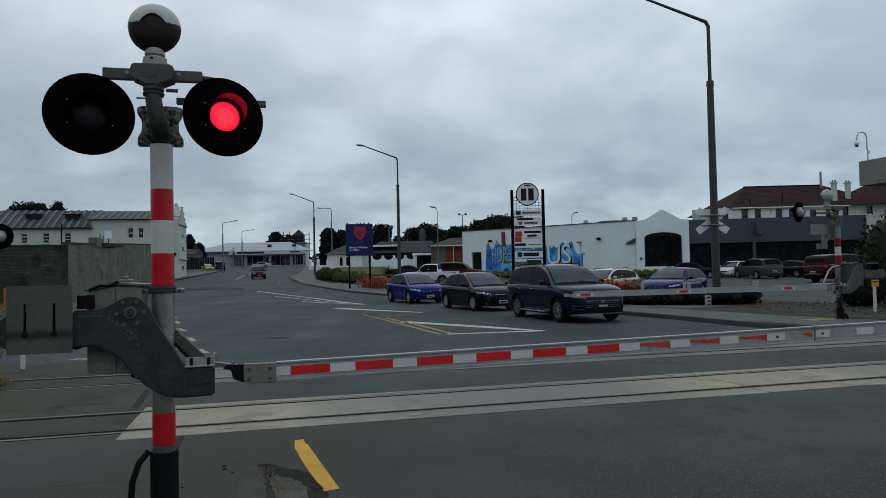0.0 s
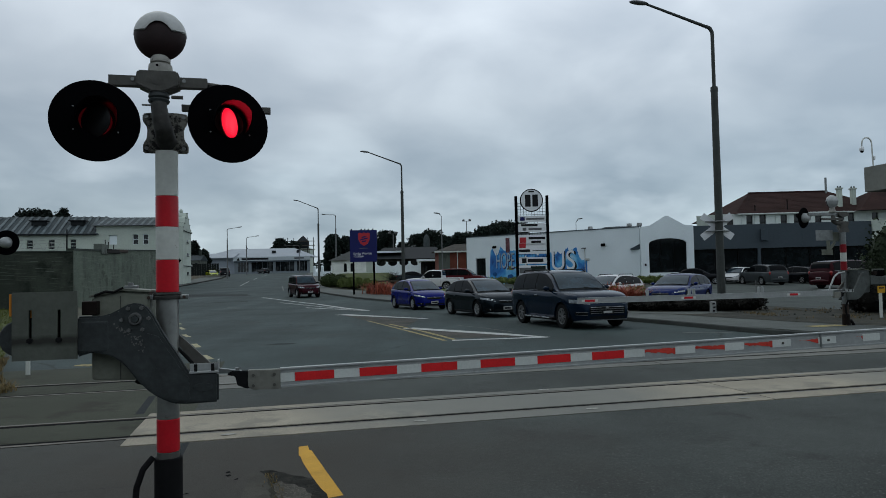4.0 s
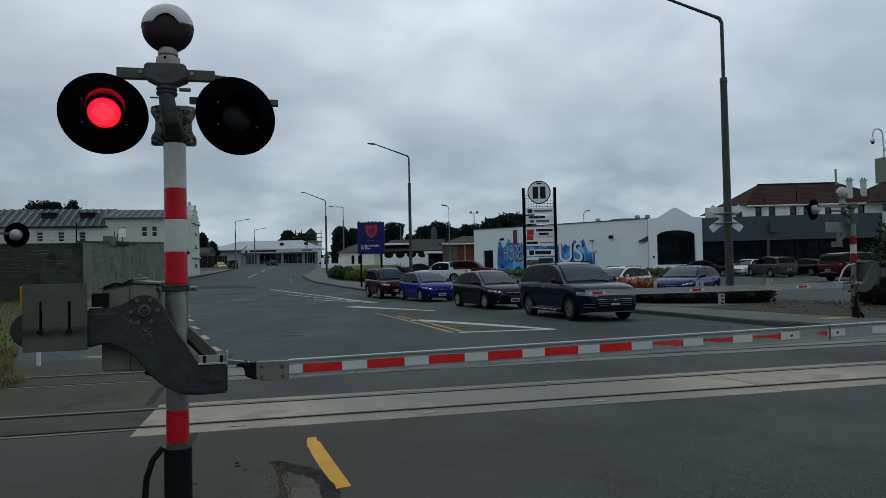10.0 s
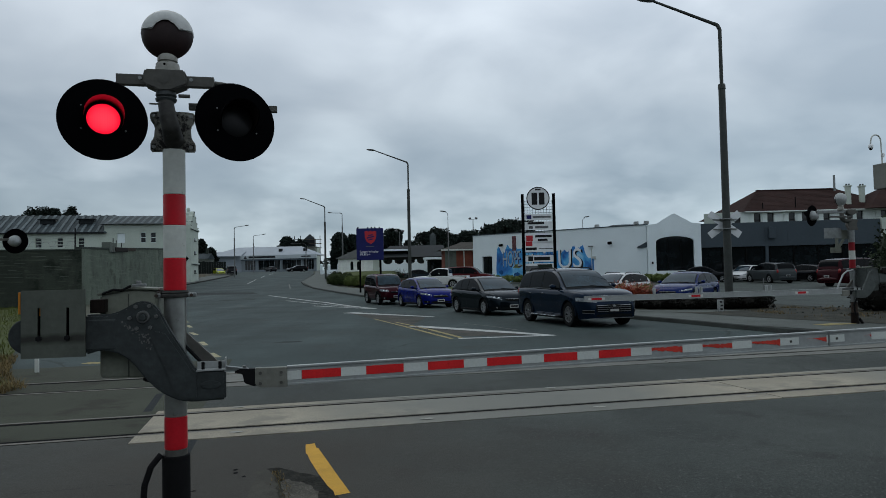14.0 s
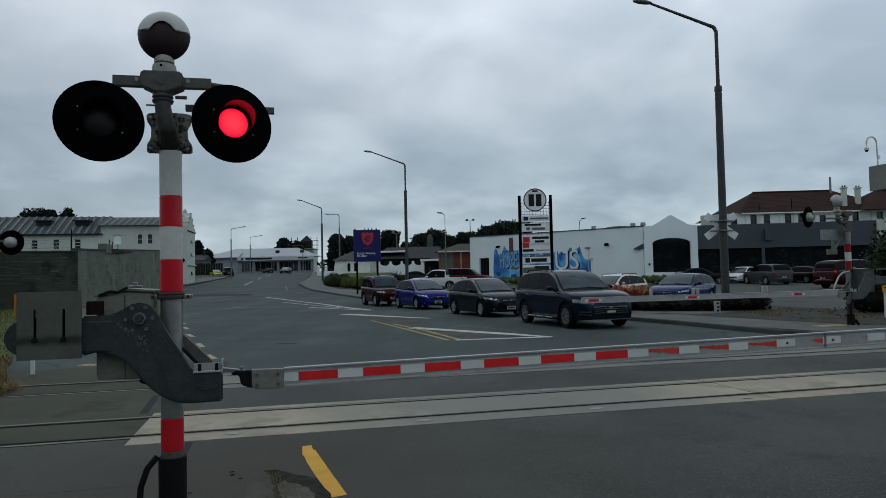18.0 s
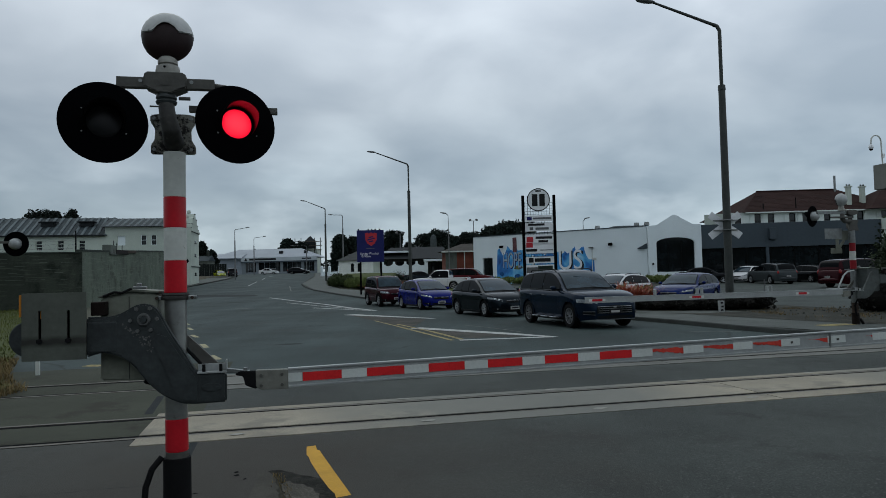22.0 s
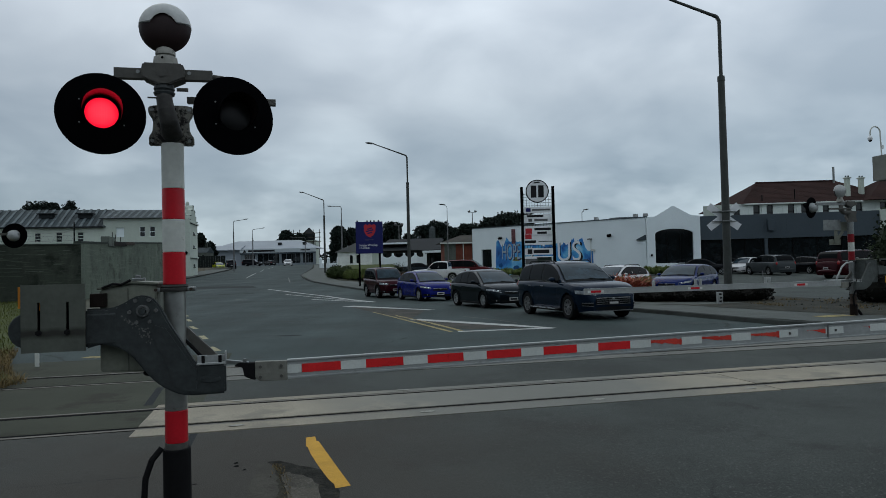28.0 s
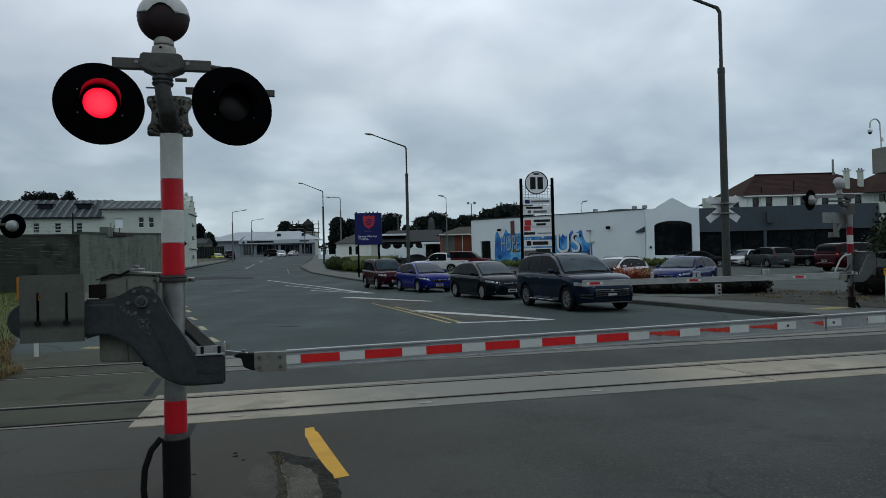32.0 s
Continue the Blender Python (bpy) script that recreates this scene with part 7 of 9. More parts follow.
    if style == "ute":
        part("tray_liner", B((-h + 0.82, 0, 1.05), (1.42, W - 0.22, 0.03)), TRIM_BLACK, car)
        for sd in (1, -1):
            part("tray_side", B((-h + 0.82, sd * (hw - 0.06), 1.04), (1.5, 0.07, 0.10), 0.02), paint_mat, car)
        part("tailgate", B((-h + 0.06, 0, 0.98), (0.08, W - 0.2, 0.22), 0.02), paint_mat, car)
    wheels = [wheel(car, ax, sd * (hw - 0.105), wr, sd, 0.22, spokes, rim_mat) for ax in (ax_f, ax_r) for sd in (1, -1)]
    return car, wheels, wr


def heading(x, y, toward, dz=0.0):
    """A pose on the ground at x, y, nose along the compass angle toward (degrees from +x)."""
    d = 1.6
    c, s = math.cos(radians(toward)), math.sin(radians(toward))
    pitch = -math.degrees(math.atan2(gz(y + s * d) - gz(y - s * d), 2 * d))
    return pose(x, y, (gz(y + s * d) + gz(y - s * d)) / 2 + dz, 0, 0, toward) @ pose(0, 0, 0, 0, pitch, 0)


P_GREY = paint("graphite_paint", (0.009, 0.024, 0.050))
P_GUN = paint("gunmetal_paint", (0.008, 0.0145, 0.020))
P_BLUE = paint("bright_blue_paint", (0.007, 0.018, 0.285))
P_MAROON = paint("maroon_paint", (0.066, 0.010, 0.018))
P_BLUE2 = paint("deep_blue_paint", (0.004, 0.028, 0.200))
P_WHITE = paint("white_car_paint", (1.5, 1.5, 1.5))
P_STEEL = paint("grey_green_car_paint", (0.095, 0.110, 0.115))
P_BLACK = paint("black_car_paint", (0.012, 0.013, 0.015))
P_RED = paint("dark_red_paint", (0.046, 0.0045, 0.0085))
P_WINE = paint("wine_red_paint", (0.17, 0.016, 0.022))
P_LIME = paint("lime_paint", (0.55, 0.62, 0.03))
P_SILVER = paint("silver_paint", (0.8, 0.82, 0.84))
RIM_DARK = material("dark_alloy", (0.22, 0.225, 0.23), 0.4, 0.7, vary=0.15, grain=30, big=5, bump=0.05)
QUEUE = "cars waiting at the crossing"
vehicle(heading(3.93, 22.1, -72), "suv", P_GREY, "dark blue-black sport utility waiting at the lowered barrier", "car", QUEUE, rails=True, spokes=7, rim_mat=RIM_DARK, chrome=True, dark_plate=True)
vehicle(heading(1.62, 28.3, -67.5), "hatch", P_GUN, "dark gunmetal hatchback waiting second in the queue", "car", QUEUE, spokes=7)
vehicle(heading(-1.20, 35.25, -66), "small", P_BLUE, "bright blue small hatchback waiting in the queue", "car", QUEUE, spokes=7)
maroon, maroon_wheels, maroon_r = vehicle(heading(-4.0, 40.0, -62), "boxy", P_MAROON, "maroon compact off-roader joining the end of the queue", "car", QUEUE, lower=TRIM_BLACK)
vehicle(heading(11.39, 33.5, -128), "wagon", P_BLUE2, "deep blue station wagon in the car park", "car", "parked cars", chrome=True)
promo, _, _ = vehicle(heading(9.0, 37.6, -134), "wagon", P_WHITE, "white station wagon with coloured graphics, parked", "car", "parked cars", rails=True)
for px, pz, w_, h_, mt in ((-1.0, 0.62, 0.5, 0.30, INK_RED), (-0.55, 0.74, 0.45, 0.16, SIGN_NAVY), (-1.45, 0.74, 0.45, 0.22, LOGO_CYAN), (0.3, 0.60, 0.7, 0.18, LOGO_CYAN), (-1.9, 0.55, 0.4, 0.2, INK_RED)):
    part("side_graphic", B((px, 0.945, pz), (w_, 0.006, h_), 0, (0, 12, 0)), mt, promo, "coloured vinyl graphic")
vehicle(heading(26.9, 63.0, -138), "small", P_WHITE, "white small hatchback in the car park", "car", "parked cars")
vehicle(heading(26.9, 58.4, 97), "suv", P_STEEL, "grey-green crossover parked with its tail out", "car", "parked cars")
vehicle(heading(30.6, 60.0, 110), "wagon", P_BLACK, "black car parked in the car park", "car", "parked cars")
vehicle(heading(22.9, 62.3, -20), "sedan", P_BLACK, "dark saloon parked against the shop windows", "car", "parked cars")
vehicle(heading(33.0, 60.5, 100), "suv", P_BLACK, "black car parked in the car park", "car", "parked cars")
vehicle(heading(28.7, 49.0, 20) @ Matrix.Scale(1.1, 4), "van", P_RED, "dark red sport utility parked beside the signal", "car", "parked cars", chrome=True)
vehicle(heading(-0.75, 62.0, 168), "ute", P_WHITE, "white double-cab pickup parked behind the queue", "pickup", "parked cars", name="pickup_truck")
vehicle(heading(2.1, 69.5, -14), "van", P_WINE, "dark red estate car parked beside the white wall", "car", "parked cars")
vehicle(heading(-3.3, 84.0, 8), "sedan", P_GUN, "dark grey saloon parked beyond the hedge", "car", "parked cars")
vehicle(heading(-44.2, 134, -58), "small", P_LIME, "lime-yellow hatchback parked by the dark fence", "car", "parked cars")
vehicle(heading(-43.3, 138.5, 112), "van", P_BLACK, "black van parked tail-out by the dark fence", "car", "parked cars")

vehicle(heading(-49.1, 192, 132), "hatch", P_BLACK, "black hatchback parked before the showroom windows", "car", "parked cars", detail=False)

# ---- buildings ----
def wall_cells(bm, length, z0, z1, holes, thick, at=0.0):
    """A wall along local x from at, its face at y = 0 and its body behind, with real openings (x0, x1, z0, z1)."""
    xs = sorted({at, at + length, *[v for h in holes for v in h[:2]]})
    zs = sorted({z0, z1, *[v for h in holes for v in h[2:]]})
    for xa, xb in zip(xs[:-1], xs[1:]):
        for za, zb in zip(zs[:-1], zs[1:]):
            cx, cz = (xa + xb) / 2, (za + zb) / 2
            if any(h[0] < cx < h[1] and h[2] < cz < h[3] for h in holes):
                continue
            box(bm, (cx, thick / 2, cz), (xb - xa, thick, zb - za))
    bmesh.ops.remove_doubles(bm, verts=bm.verts[:], dist=0.0005)
    return bm


def window(parent, x0, x1, z0, z1, frame_mat, bars=1, deep=0.14, cross=0, label=""):
    """A window set back in its opening: frame, bars and pane."""
    w = part("window", B(((x0 + x1) / 2, deep + 0.03, (z0 + z1) / 2), (x1 - x0, 0.02, z1 - z0)), DARK_GLASS, parent, label or "dark window pane")
    bm = bmesh.new()
    t = min(0.07, (x1 - x0) * 0.08)
    for x in (x0 + t / 2, x1 - t / 2, *[x0 + (x1 - x0) * k / (bars + 1) for k in range(1, bars + 1)]):
        box(bm, (x, deep, (z0 + z1) / 2), (t, 0.05, z1 - z0))
    for z in (z0 + t / 2, z1 - t / 2, *[z0 + (z1 - z0) * k / (cross + 1) for k in range(1, cross + 1)]):
        box(bm, ((x0 + x1) / 2, deep, z), (x1 - x0 - 2 * t, 0.048, t))
    part("window_frame", bm, frame_mat, w)
    return w


def frame_at(p, q):
    """A pose with x from p to q on plan; +y then points to the left of that way."""
    a = math.degrees(math.atan2(q[1] - p[1], q[0] - p[0]))
    return pose(p[0], p[1], gz(p[1]), 0, 0, a), math.hypot(q[0] - p[0], q[1] - p[1])


def gable_roof(bm, x0, x1, y0, y1, eave, ridge, thick=0.12, hip0=0.0, hip1=0.0, over=0.3):
    ym = (y0 + y1) / 2
    a = [bm.verts.new(v) for v in ((x0 - over, y0 - over, eave), (x1 + over, y0 - over, eave), (x1 + over, y1 + over, eave), (x0 - over, y1 + over, eave), (x0 + hip0 - (over if not hip0 else 0), ym, ridge), (x1 - hip1 + (over if not hip1 else 0), ym, ridge))]
    fs = [bm.faces.new(f) for f in ((a[0], a[1], a[5], a[4]), (a[2], a[3], a[4], a[5]), (a[1], a[2], a[5]), (a[3], a[0], a[4]), (a[3], a[2], a[1], a[0]))]
    bmesh.ops.recalc_face_normals(bm, faces=fs)
    return bm


def afar(m, k):
    """A pose moved out from the eye by the factor k, and grown with it."""
    eye = Vector(EYE)
    return Matrix.Translation(eye + (m.translation - eye) * k) @ m.to_quaternion().to_matrix().to_4x4() @ Matrix.Diagonal((k, k, k, 1))


# white hall with the mural
m, L = frame_at((2.5, 67.0), (16.0, 56.0))
hall = thing("hall_building", afar(m, 1.2), "long white single-storey hall with a blue mural", "building")
door = (1.0, 2.15, 0.0, 2.75)
part("wall", wall_cells(bmesh.new(), L, -0.6, 4.78, [door], 0.3), WALL_WHITE, hall)
part("parapet_cap", B((L / 2, 0.14, 4.81), (L + 0.1, 0.40, 0.07), 0.01), FASCIA_GREY, hall)
part("wall", wall_cells(bmesh.new(), 24, -0.6, 4.78, [], 0.3), WALL_WHITE, hall).matrix_basis = pose(0.0, 0.3, 0, 0, 0, 90) @ pose(0, 0, 0)
part("roof", B((L / 2, 12, 4.6), (L - 0.4, 23.4, 0.2)), ROOF_DARK, hall)
d = part("door", B((1.575, 0.22, 1.37), (1.13, 0.05, 2.72)), DARK_GLASS, hall, "dark glazed double door")
part("door_frame", B((1.575, 0.18, 1.37), (0.06, 0.05, 2.7)), TRIM_BLACK, d)
MURAL_PALE = material("mural_pale_blue", (0.30, 0.50, 0.62), 0.8, vary=0.4, grain=4, big=1.5)
MURAL_DEEP = material("mural_deep_blue", (0.012, 0.075, 0.22), 0.8, vary=0.4, grain=4, big=1.5)
# painted splash with ragged edge, proud of the wall by a coat
outline = []
for k in range(121):
    x = 2.75 + 9.95 * k / 120
    spike = (1 - abs((x * 2.3) % 2 - 1)) ** 3
    outline.append((x, min(4.45, 3.05 + 0.26 * math.sin((x - 2.5) * 0.75) + 0.55 * noise.noise((x * 1.6, 0, 5)) + 0.40 * abs(noise.noise((x * 5.0, 2, 5))) + 0.55 * spike * abs(noise.noise((x * 0.9, 4, 1))) * 2 - 0.9 * max(0, x - 11.3))))
part("mural", S([(12.75, -0.3), (2.7, -0.3), (2.62, 1.6)] + outline, "y", -0.006, 0.001), MURAL, hall, "blue and turquoise painted splash")
LETTER_GREY = material("mural_letter_grey_blue", (0.30, 0.37, 0.40), 0.8, vary=0.35, grain=6, big=2)
for words, size, mat, x, y, z, wide in (("HOPE", 2.15, SIGN_NAVY, 4.40, -0.009, 2.30, 0.38), ("HOPE", 2.05, LETTER_GREY, 4.34, -0.012, 2.37, 0.385), ("J", 1.9, INK, 6.72, -0.009, 2.04, 0.6), ("J", 1.9, SIGN_WHITE, 6.62, -0.012, 2.10, 0.6), ("US", 2.55, INK, 10.52, -0.009, 2.10, 0.86), ("US", 2.45, SIGN_WHITE, 10.40, -0.012, 2.20, 0.86)):
    white = mat in (SIGN_WHITE, LETTER_GREY)
    text_part("mural_letters" if white else "mural_shade", words, size, mat, hall, pose(x, y, z, 90, 0, 0), 0.003 if white else 0.001, "CENTER", "tall white painted letters" if white else "dark painted letter shade", wide)
for cx, cz, rr in ((4.9, 0.9, 0.5), (8.9, 2.2, 0.35), (9.4, 0.9, 0.45), (12.0, 1.0, 0.4), (3.2, 1.2, 0.35)):
    part("mural_patch", S([(cx + rr * (0.7 + 0.5 * noise.noise((k, cx, 3))) * math.cos(k * 0.6283), cz + rr * 0.8 * (0.7 + 0.5 * noise.noise((k, cx, 9))) * math.sin(k * 0.6283)) for k in range(10)], "y", -0.0078, -0.005), MURAL_PALE if cx > 8 else MURAL_DEEP, hall, "splash of paler or deeper blue paint")
part("mural_patch", S([(4.5, 1.62), (5.2, 1.56), (5.6, 1.78), (5.1, 1.98), (4.7, 1.9)], "y", -0.0085, -0.006), material("mural_ochre", (0.17, 0.18, 0.06), 0.8, vary=0.4, grain=5, big=2), hall, "ochre painted splash")
part("mural_patch", S([(6.2, 0.6), (7.6, 0.5), (7.9, 1.2), (7.0, 1.6), (6.3, 1.2)], "y", -0.0075, -0.005), material("mural_yellow", (0.28, 0.24, 0.035), 0.8), hall, "yellow-green painted patch")
for x in (4.7, 6.35):
    part("wall_banner", B((x, -0.03, 3.85), (0.42, 0.03, 1.35)), material("banner_print", (0.11, 0.045, 0.05), 0.6, vary=0.6, grain=6, big=3), hall, "narrow printed wall banner")
part("floodlight", B((3.35, -0.25, 3.72), (0.35, 0.25, 0.16), 0.02, (25, 0, 0)), BLACK, hall)
part("floodlight", B((14.3, -0.2, 3.45), (0.32, 0.20, 0.20), 0.02, (25, 0, 0)), BLACK, hall)
part("wall_pipe", tube(bmesh.new(), [(12.55, -0.06, 3.2), (12.55, -0.06, 0.6)], 0.03, 8), POST_WHITE, hall)
part("wall_camera", B((12.5, -0.15, 3.25), (0.40, 0.15, 0.10), 0.02), POLE_GALV, hall)
part("wall_box", B((12.75, -0.06, 2.3), (0.35, 0.12, 0.18), 0.01), POST_WHITE, hall)
for x, y in ((2.6, 5.0), (8.5, 9.0), (12.8, 8.5), (13.8, 8.5)):
    v = part("roof_vent", R_((x, y, 4.6), (x, y, 5.45), 0.16, None, 12), GALV, hall)
    part("vent_cap", R_((x, y, 5.45), (x, y, 5.72), 0.26, 0.22, 14), GALV, v)
part("roof_hump", lathe(bmesh.new(), [(0, 1.0), (1.2, 0.92), (2.2, 0.5), (2.6, 0)], pose(11.0, 9.5, 4.6), 24), ROOF_IRON, hall, "", True)

# gabled white entrance block with arched window
m, L = frame_at((15.95, 55.4), (19.95, 54.8))
porch = thing("entrance_block", afar(m, 1.2), "white gabled entrance block with an arched window", "building")
arch_pts = [(0.60, 1.25), (3.50, 1.25), (3.50, 3.55)] + [(2.05 + 1.45 * math.cos(math.pi * k / 16), 3.55 + 0.42 * math.sin(math.pi * k / 16)) for k in range(1, 16)] + [(0.60, 3.55)]
bm = bmesh.new()
outer = [(0, -0.5), (L, -0.5), (L, 4.93), (L - 0.65, 4.98), (L / 2 + 0.1, 5.75), (L / 2 - 0.1, 5.75), (0.65, 4.98), (0, 4.93)]
ov = [bm.verts.new((x, 0, z)) for x, z in outer]
iv = [bm.verts.new((x, 0, z)) for x, z in arch_pts]
es = [bm.edges.new((v[i], v[(i + 1) % len(v)])) for v in (ov, iv) for i in range(len(v))]
bmesh.ops.triangle_fill(bm, use_beauty=True, edges=es)
fs = bm.faces[:]
ext = bmesh.ops.extrude_face_region(bm, geom=fs)
bmesh.ops.translate(bm, verts=[v for v in ext["geom"] if isinstance(v, bmesh.types.BMVert)], vec=(0, 0.45, 0))
bmesh.ops.recalc_face_normals(bm, faces=bm.faces[:])
part("wall", bm, WALL_WHITE, porch)
part("window", S(arch_pts, "y", 0.30, 0.33), DARK_GLASS, porch, "large dark arched window")
for x in (1.55, 2.55):
    part("window_bar", B((x, 0.28, 2.5), (0.05, 0.05, 2.5)), TRIM_BLACK, porch)
part("side_wall", B((0.16, 3.0, 2.2), (0.32, 5.1, 5.4)), WALL_WHITE, porch)
part("wall_lamp", B((0.30, -0.06, 1.9), (0.13, 0.10, 0.17), 0.02), BLACK, porch)
part("awning", S([(0.0, 3.62), (-0.75, 3.22), (-0.75, 3.14), (0.0, 3.14)], "y", 0.6, 2.4, 0.02), FASCIA_GREY, porch, "small curved awning beside the entrance")

# glazed shop with slate fascia
m, L = frame_at((19.97, 55.6), (33.3, 53.6))
shop = thing("shop_building", afar(m, 1.2), "glazed shopfront under a deep slate-grey fascia", "building")
part("fascia", B((L / 2, 0.15, 3.97), (L, 0.30, 1.90), 0.01), FASCIA_GREY, shop, "deep slate-grey fascia")
for k in range(1, 8):
    part("fascia_joint", B((L * k / 8, -0.004, 3.97), (0.012, 0.008, 1.8)), FASCIA_GREY, shop)
part("fascia_sign", B((5.55, -0.16, 4.05), (0.50, 0.30, 0.9), 0.02), FASCIA_GREY, shop)
part("ceiling", B((L / 2, 3.3, 2.98), (L, 6.0, 0.16)), ROOF_DARK, shop)
part("roof", B((L / 2, 6.2, 4.70), (L, 11.6, 0.2)), ROOF_DARK, shop)
part("back_wall", B((L / 2, 6.3, 1.4), (L, 0.2, 3.5)), CONC_DARK, shop)
xx = 0.1
while xx < L - 0.4:
    w = min(1.75, L - xx)
    p = part("shop_window", B((xx + w / 2, 0.20, 1.45), (w - 0.06, 0.02, 3.15)), DARK_GLASS, shop, "dark shop window pane")
    part("window_bar", B((xx, 0.19, 1.45), (0.07, 0.10, 3.2)), TRIM_BLACK, shop)
    xx += 1.78
part("column", B((5.2, 0.10, 1.3), (0.22, 0.22, 3.4), 0.01), FASCIA_GREY, shop)
part("wall", B((L + 0.45, 3.0, 3.85), (0.9, 6.4, 2.3)), WALL_CREAM, shop)
part("base_wall", B((L + 0.45, 3.1, 1.0), (0.9, 6.2, 3.38)), ROOF_DARK, shop)
part("downpipe", R_((L - 0.1, -0.08, 0), (L - 0.1, -0.08, 3.3), 0.05, None, 10), POST_WHITE, shop)
part("wall_sign", B((L - 1.9, -0.02, 0.9), (0.5, 0.03, 0.6)), SIGN_WHITE, shop)

# two-storey house with brown tiled hip roof
m, L = frame_at((31.5, 80.5), (66.0, 79.0))
house = thing("hotel_building", afar(m, 1.15), "large white two-storey house with brown tiled hip roof", "building")
z_e = 7.35
holes = [(x - 0.37, x + 0.37, 5.5, 7.16) for x in (2.06, 4.3, 5.8, 8.2, 9.7, 12.1, 15.8, 18.5, 21.5)]
part("wall", wall_cells(bmesh.new(), L - 1.2, -1.0, z_e, holes, 0.35, 1.2), HOUSE_WHITE, house)
for i, h in enumerate(holes):
    window(house, *h, TRIM_BLACK, 0, 0.18, 1)
    part("drain_pipe", R_((h[0] - 0.55, -0.06, 4.6), (h[0] - 0.55, -0.06, 7.2), 0.045, None, 8), HOUSE_WHITE, house)
part("cornice", B((L / 2 + 1.5, -0.32, z_e - 0.06), (L - 2.6, 0.18, 0.13), 0.03), HOUSE_WHITE, house)
part("wall", S([(0, -1), (3.0, -1), (3.0, z_e), (0, z_e)], "y", 0, 0.3), WALL_CREAM, house).matrix_basis = pose(-1.2, 1.75, 0, 0, 0, -36)
part("roof", gable_roof(bmesh.new(), 2.9, 20.5, 0.0, 15.5, z_e, 10.55, hip0=4.4, hip1=3.4, over=0.35), ROOF_BROWN, house, "brown tiled hip roof")
bm = bmesh.new()
for k in range(1, 16):
    f = k / 16
    xa, xb = 2.55 + 4.75 * f, 20.85 - 3.75 * f
    box(bm, ((xa + xb) / 2, -0.35 + 8.1 * f, z_e + 3.2 * f + 0.012), (xb - xa - 0.2, 0.05, 0.008), 0, (21.6, 0, 0))
part("tile_course", bm, ROOF_BROWN, house)
part("roof", gable_roof(bmesh.new(), 16.6, 31.0, -1.0, 10, z_e, 10.25, hip0=4.4, hip1=4.0, over=0.5), ROOF_BROWN, house, "brown tiled hip roof of the wing")
part("roof_cap", B((12.2, 7.75, 10.59), (9.8, 0.35, 0.16), 0.04), ROOF_BROWN, house)
for x, y in ((15.4, 1.6), (17.3, 2.2)):
    c = part("chimney", B((x, y, 8.5), (0.48, 0.5, 3.3), 0.03), WALL_CREAM, house, "white rendered chimney")
    part("chimney_cap", B((x, y, 10.18), (0.66, 0.68, 0.16), 0.03), WALL_CREAM, c)
    for dx in (-0.3, 0.3):
        part("chimney_pot", R_((x + dx * 0.5, y, 10.24), (x + dx * 0.5, y, 10.46), 0.10, 0.08, 12), CONC_DARK, c)
part("flue", R_((16.6, 7.0, 10.0), (16.6, 7.0, 12.2), 0.13, None, 12), GALV, house)
part("roof_vent", R_((5.2, 0.6, 7.4), (5.2, 0.6, 8.4), 0.06, None, 10), TRIM_BLACK, house)
part("roof_vent", R_((9.0, 0.8, 7.5), (9.0, 0.8, 9.0), 0.06, None, 10), TRIM_BLACK, house)

# concrete loading bank walls
m, L = frame_at((-48.0, 36.0), (-23.95, 45.3))
bank = thing("concrete_wall", m, "tall dark concrete retaining wall with run marks", "wall", "concrete walls")
bm = wall_cells(bmesh.new(), L, -0.3, 3.66, [], 0.4)
# This face takes the darker copy; the long wall takes WALL_RUNS.
part("wall", bm, WALL_RUNS_DARK, bank, "darker copy of the board-marked concrete")
bm = bmesh.new()
for k in range(14):
    box(bm, (L / 2, -0.004, 0.15 + 0.26 * k), (L, 0.010, 0.007))
part("board_marks", bm, CONC_DARK, bank)
rg = random.Random(88)
bm = bmesh.new()
for k in range(70):
    x, row = L - abs(rg.gauss(0, 7.5)) - 0.8, rg.randrange(7)
    if x > 1:
        box(bm, (x, -0.006, 3.30 - 0.22 * row), (rg.uniform(0.15, 0.75), 0.014, rg.uniform(0.014, 0.034)))
part("lime_marks", bm, CONC, bank, "pale broken lime lines")
part("wall_cap", B((L / 2, 0.18, 3.70), (L, 0.46, 0.10), 0.02), CONC_DARK, bank)
for k in range(8):
    part("wire_post", R_((L - 0.4 - 3.2 * k, 0.2, 3.7), (L - 0.4 - 3.2 * k, 0.2, 5.15 if k == 0 else 4.5), 0.05, 0.04, 8), TRIM_BLACK, bank)
for z, w in ((4.0, 0.0), (4.3, 0.05), (4.5, 0.0)):
    part("wire", tube(bmesh.new(), [(L - 0.4 - 0.8 * k, 0.2, z - 0.05 + 0.06 * math.sin(k * 1.9)) for k in range(29)], 0.010, 5), GALV, bank, "rusty barbed wire strand")
coil = [(L - 0.5 - 0.09 * k, 0.2 + 0.22 * math.cos(k * 0.8), 4.05 + 0.25 * math.sin(k * 0.8)) for k in range(250)]
part("razor_coil", tube(bmesh.new(), coil, 0.008, 4), GALV, bank, "coil of thin razor wire")
wall2 = thing("concrete_wall", pose(0, 0, 0), "long grey concrete retaining wall rising beside the road", "wall", "concrete walls")
pts = [(-23.95, 45.3, 0.05, 3.77), (-25.9, 54.0, 0.2, 4.05), (-27.7, 62.0, 0.36, 4.40), (-29.9, 72.0, 0.53, 4.78), (-32.5, 84.0, 0.78, 5.20)]
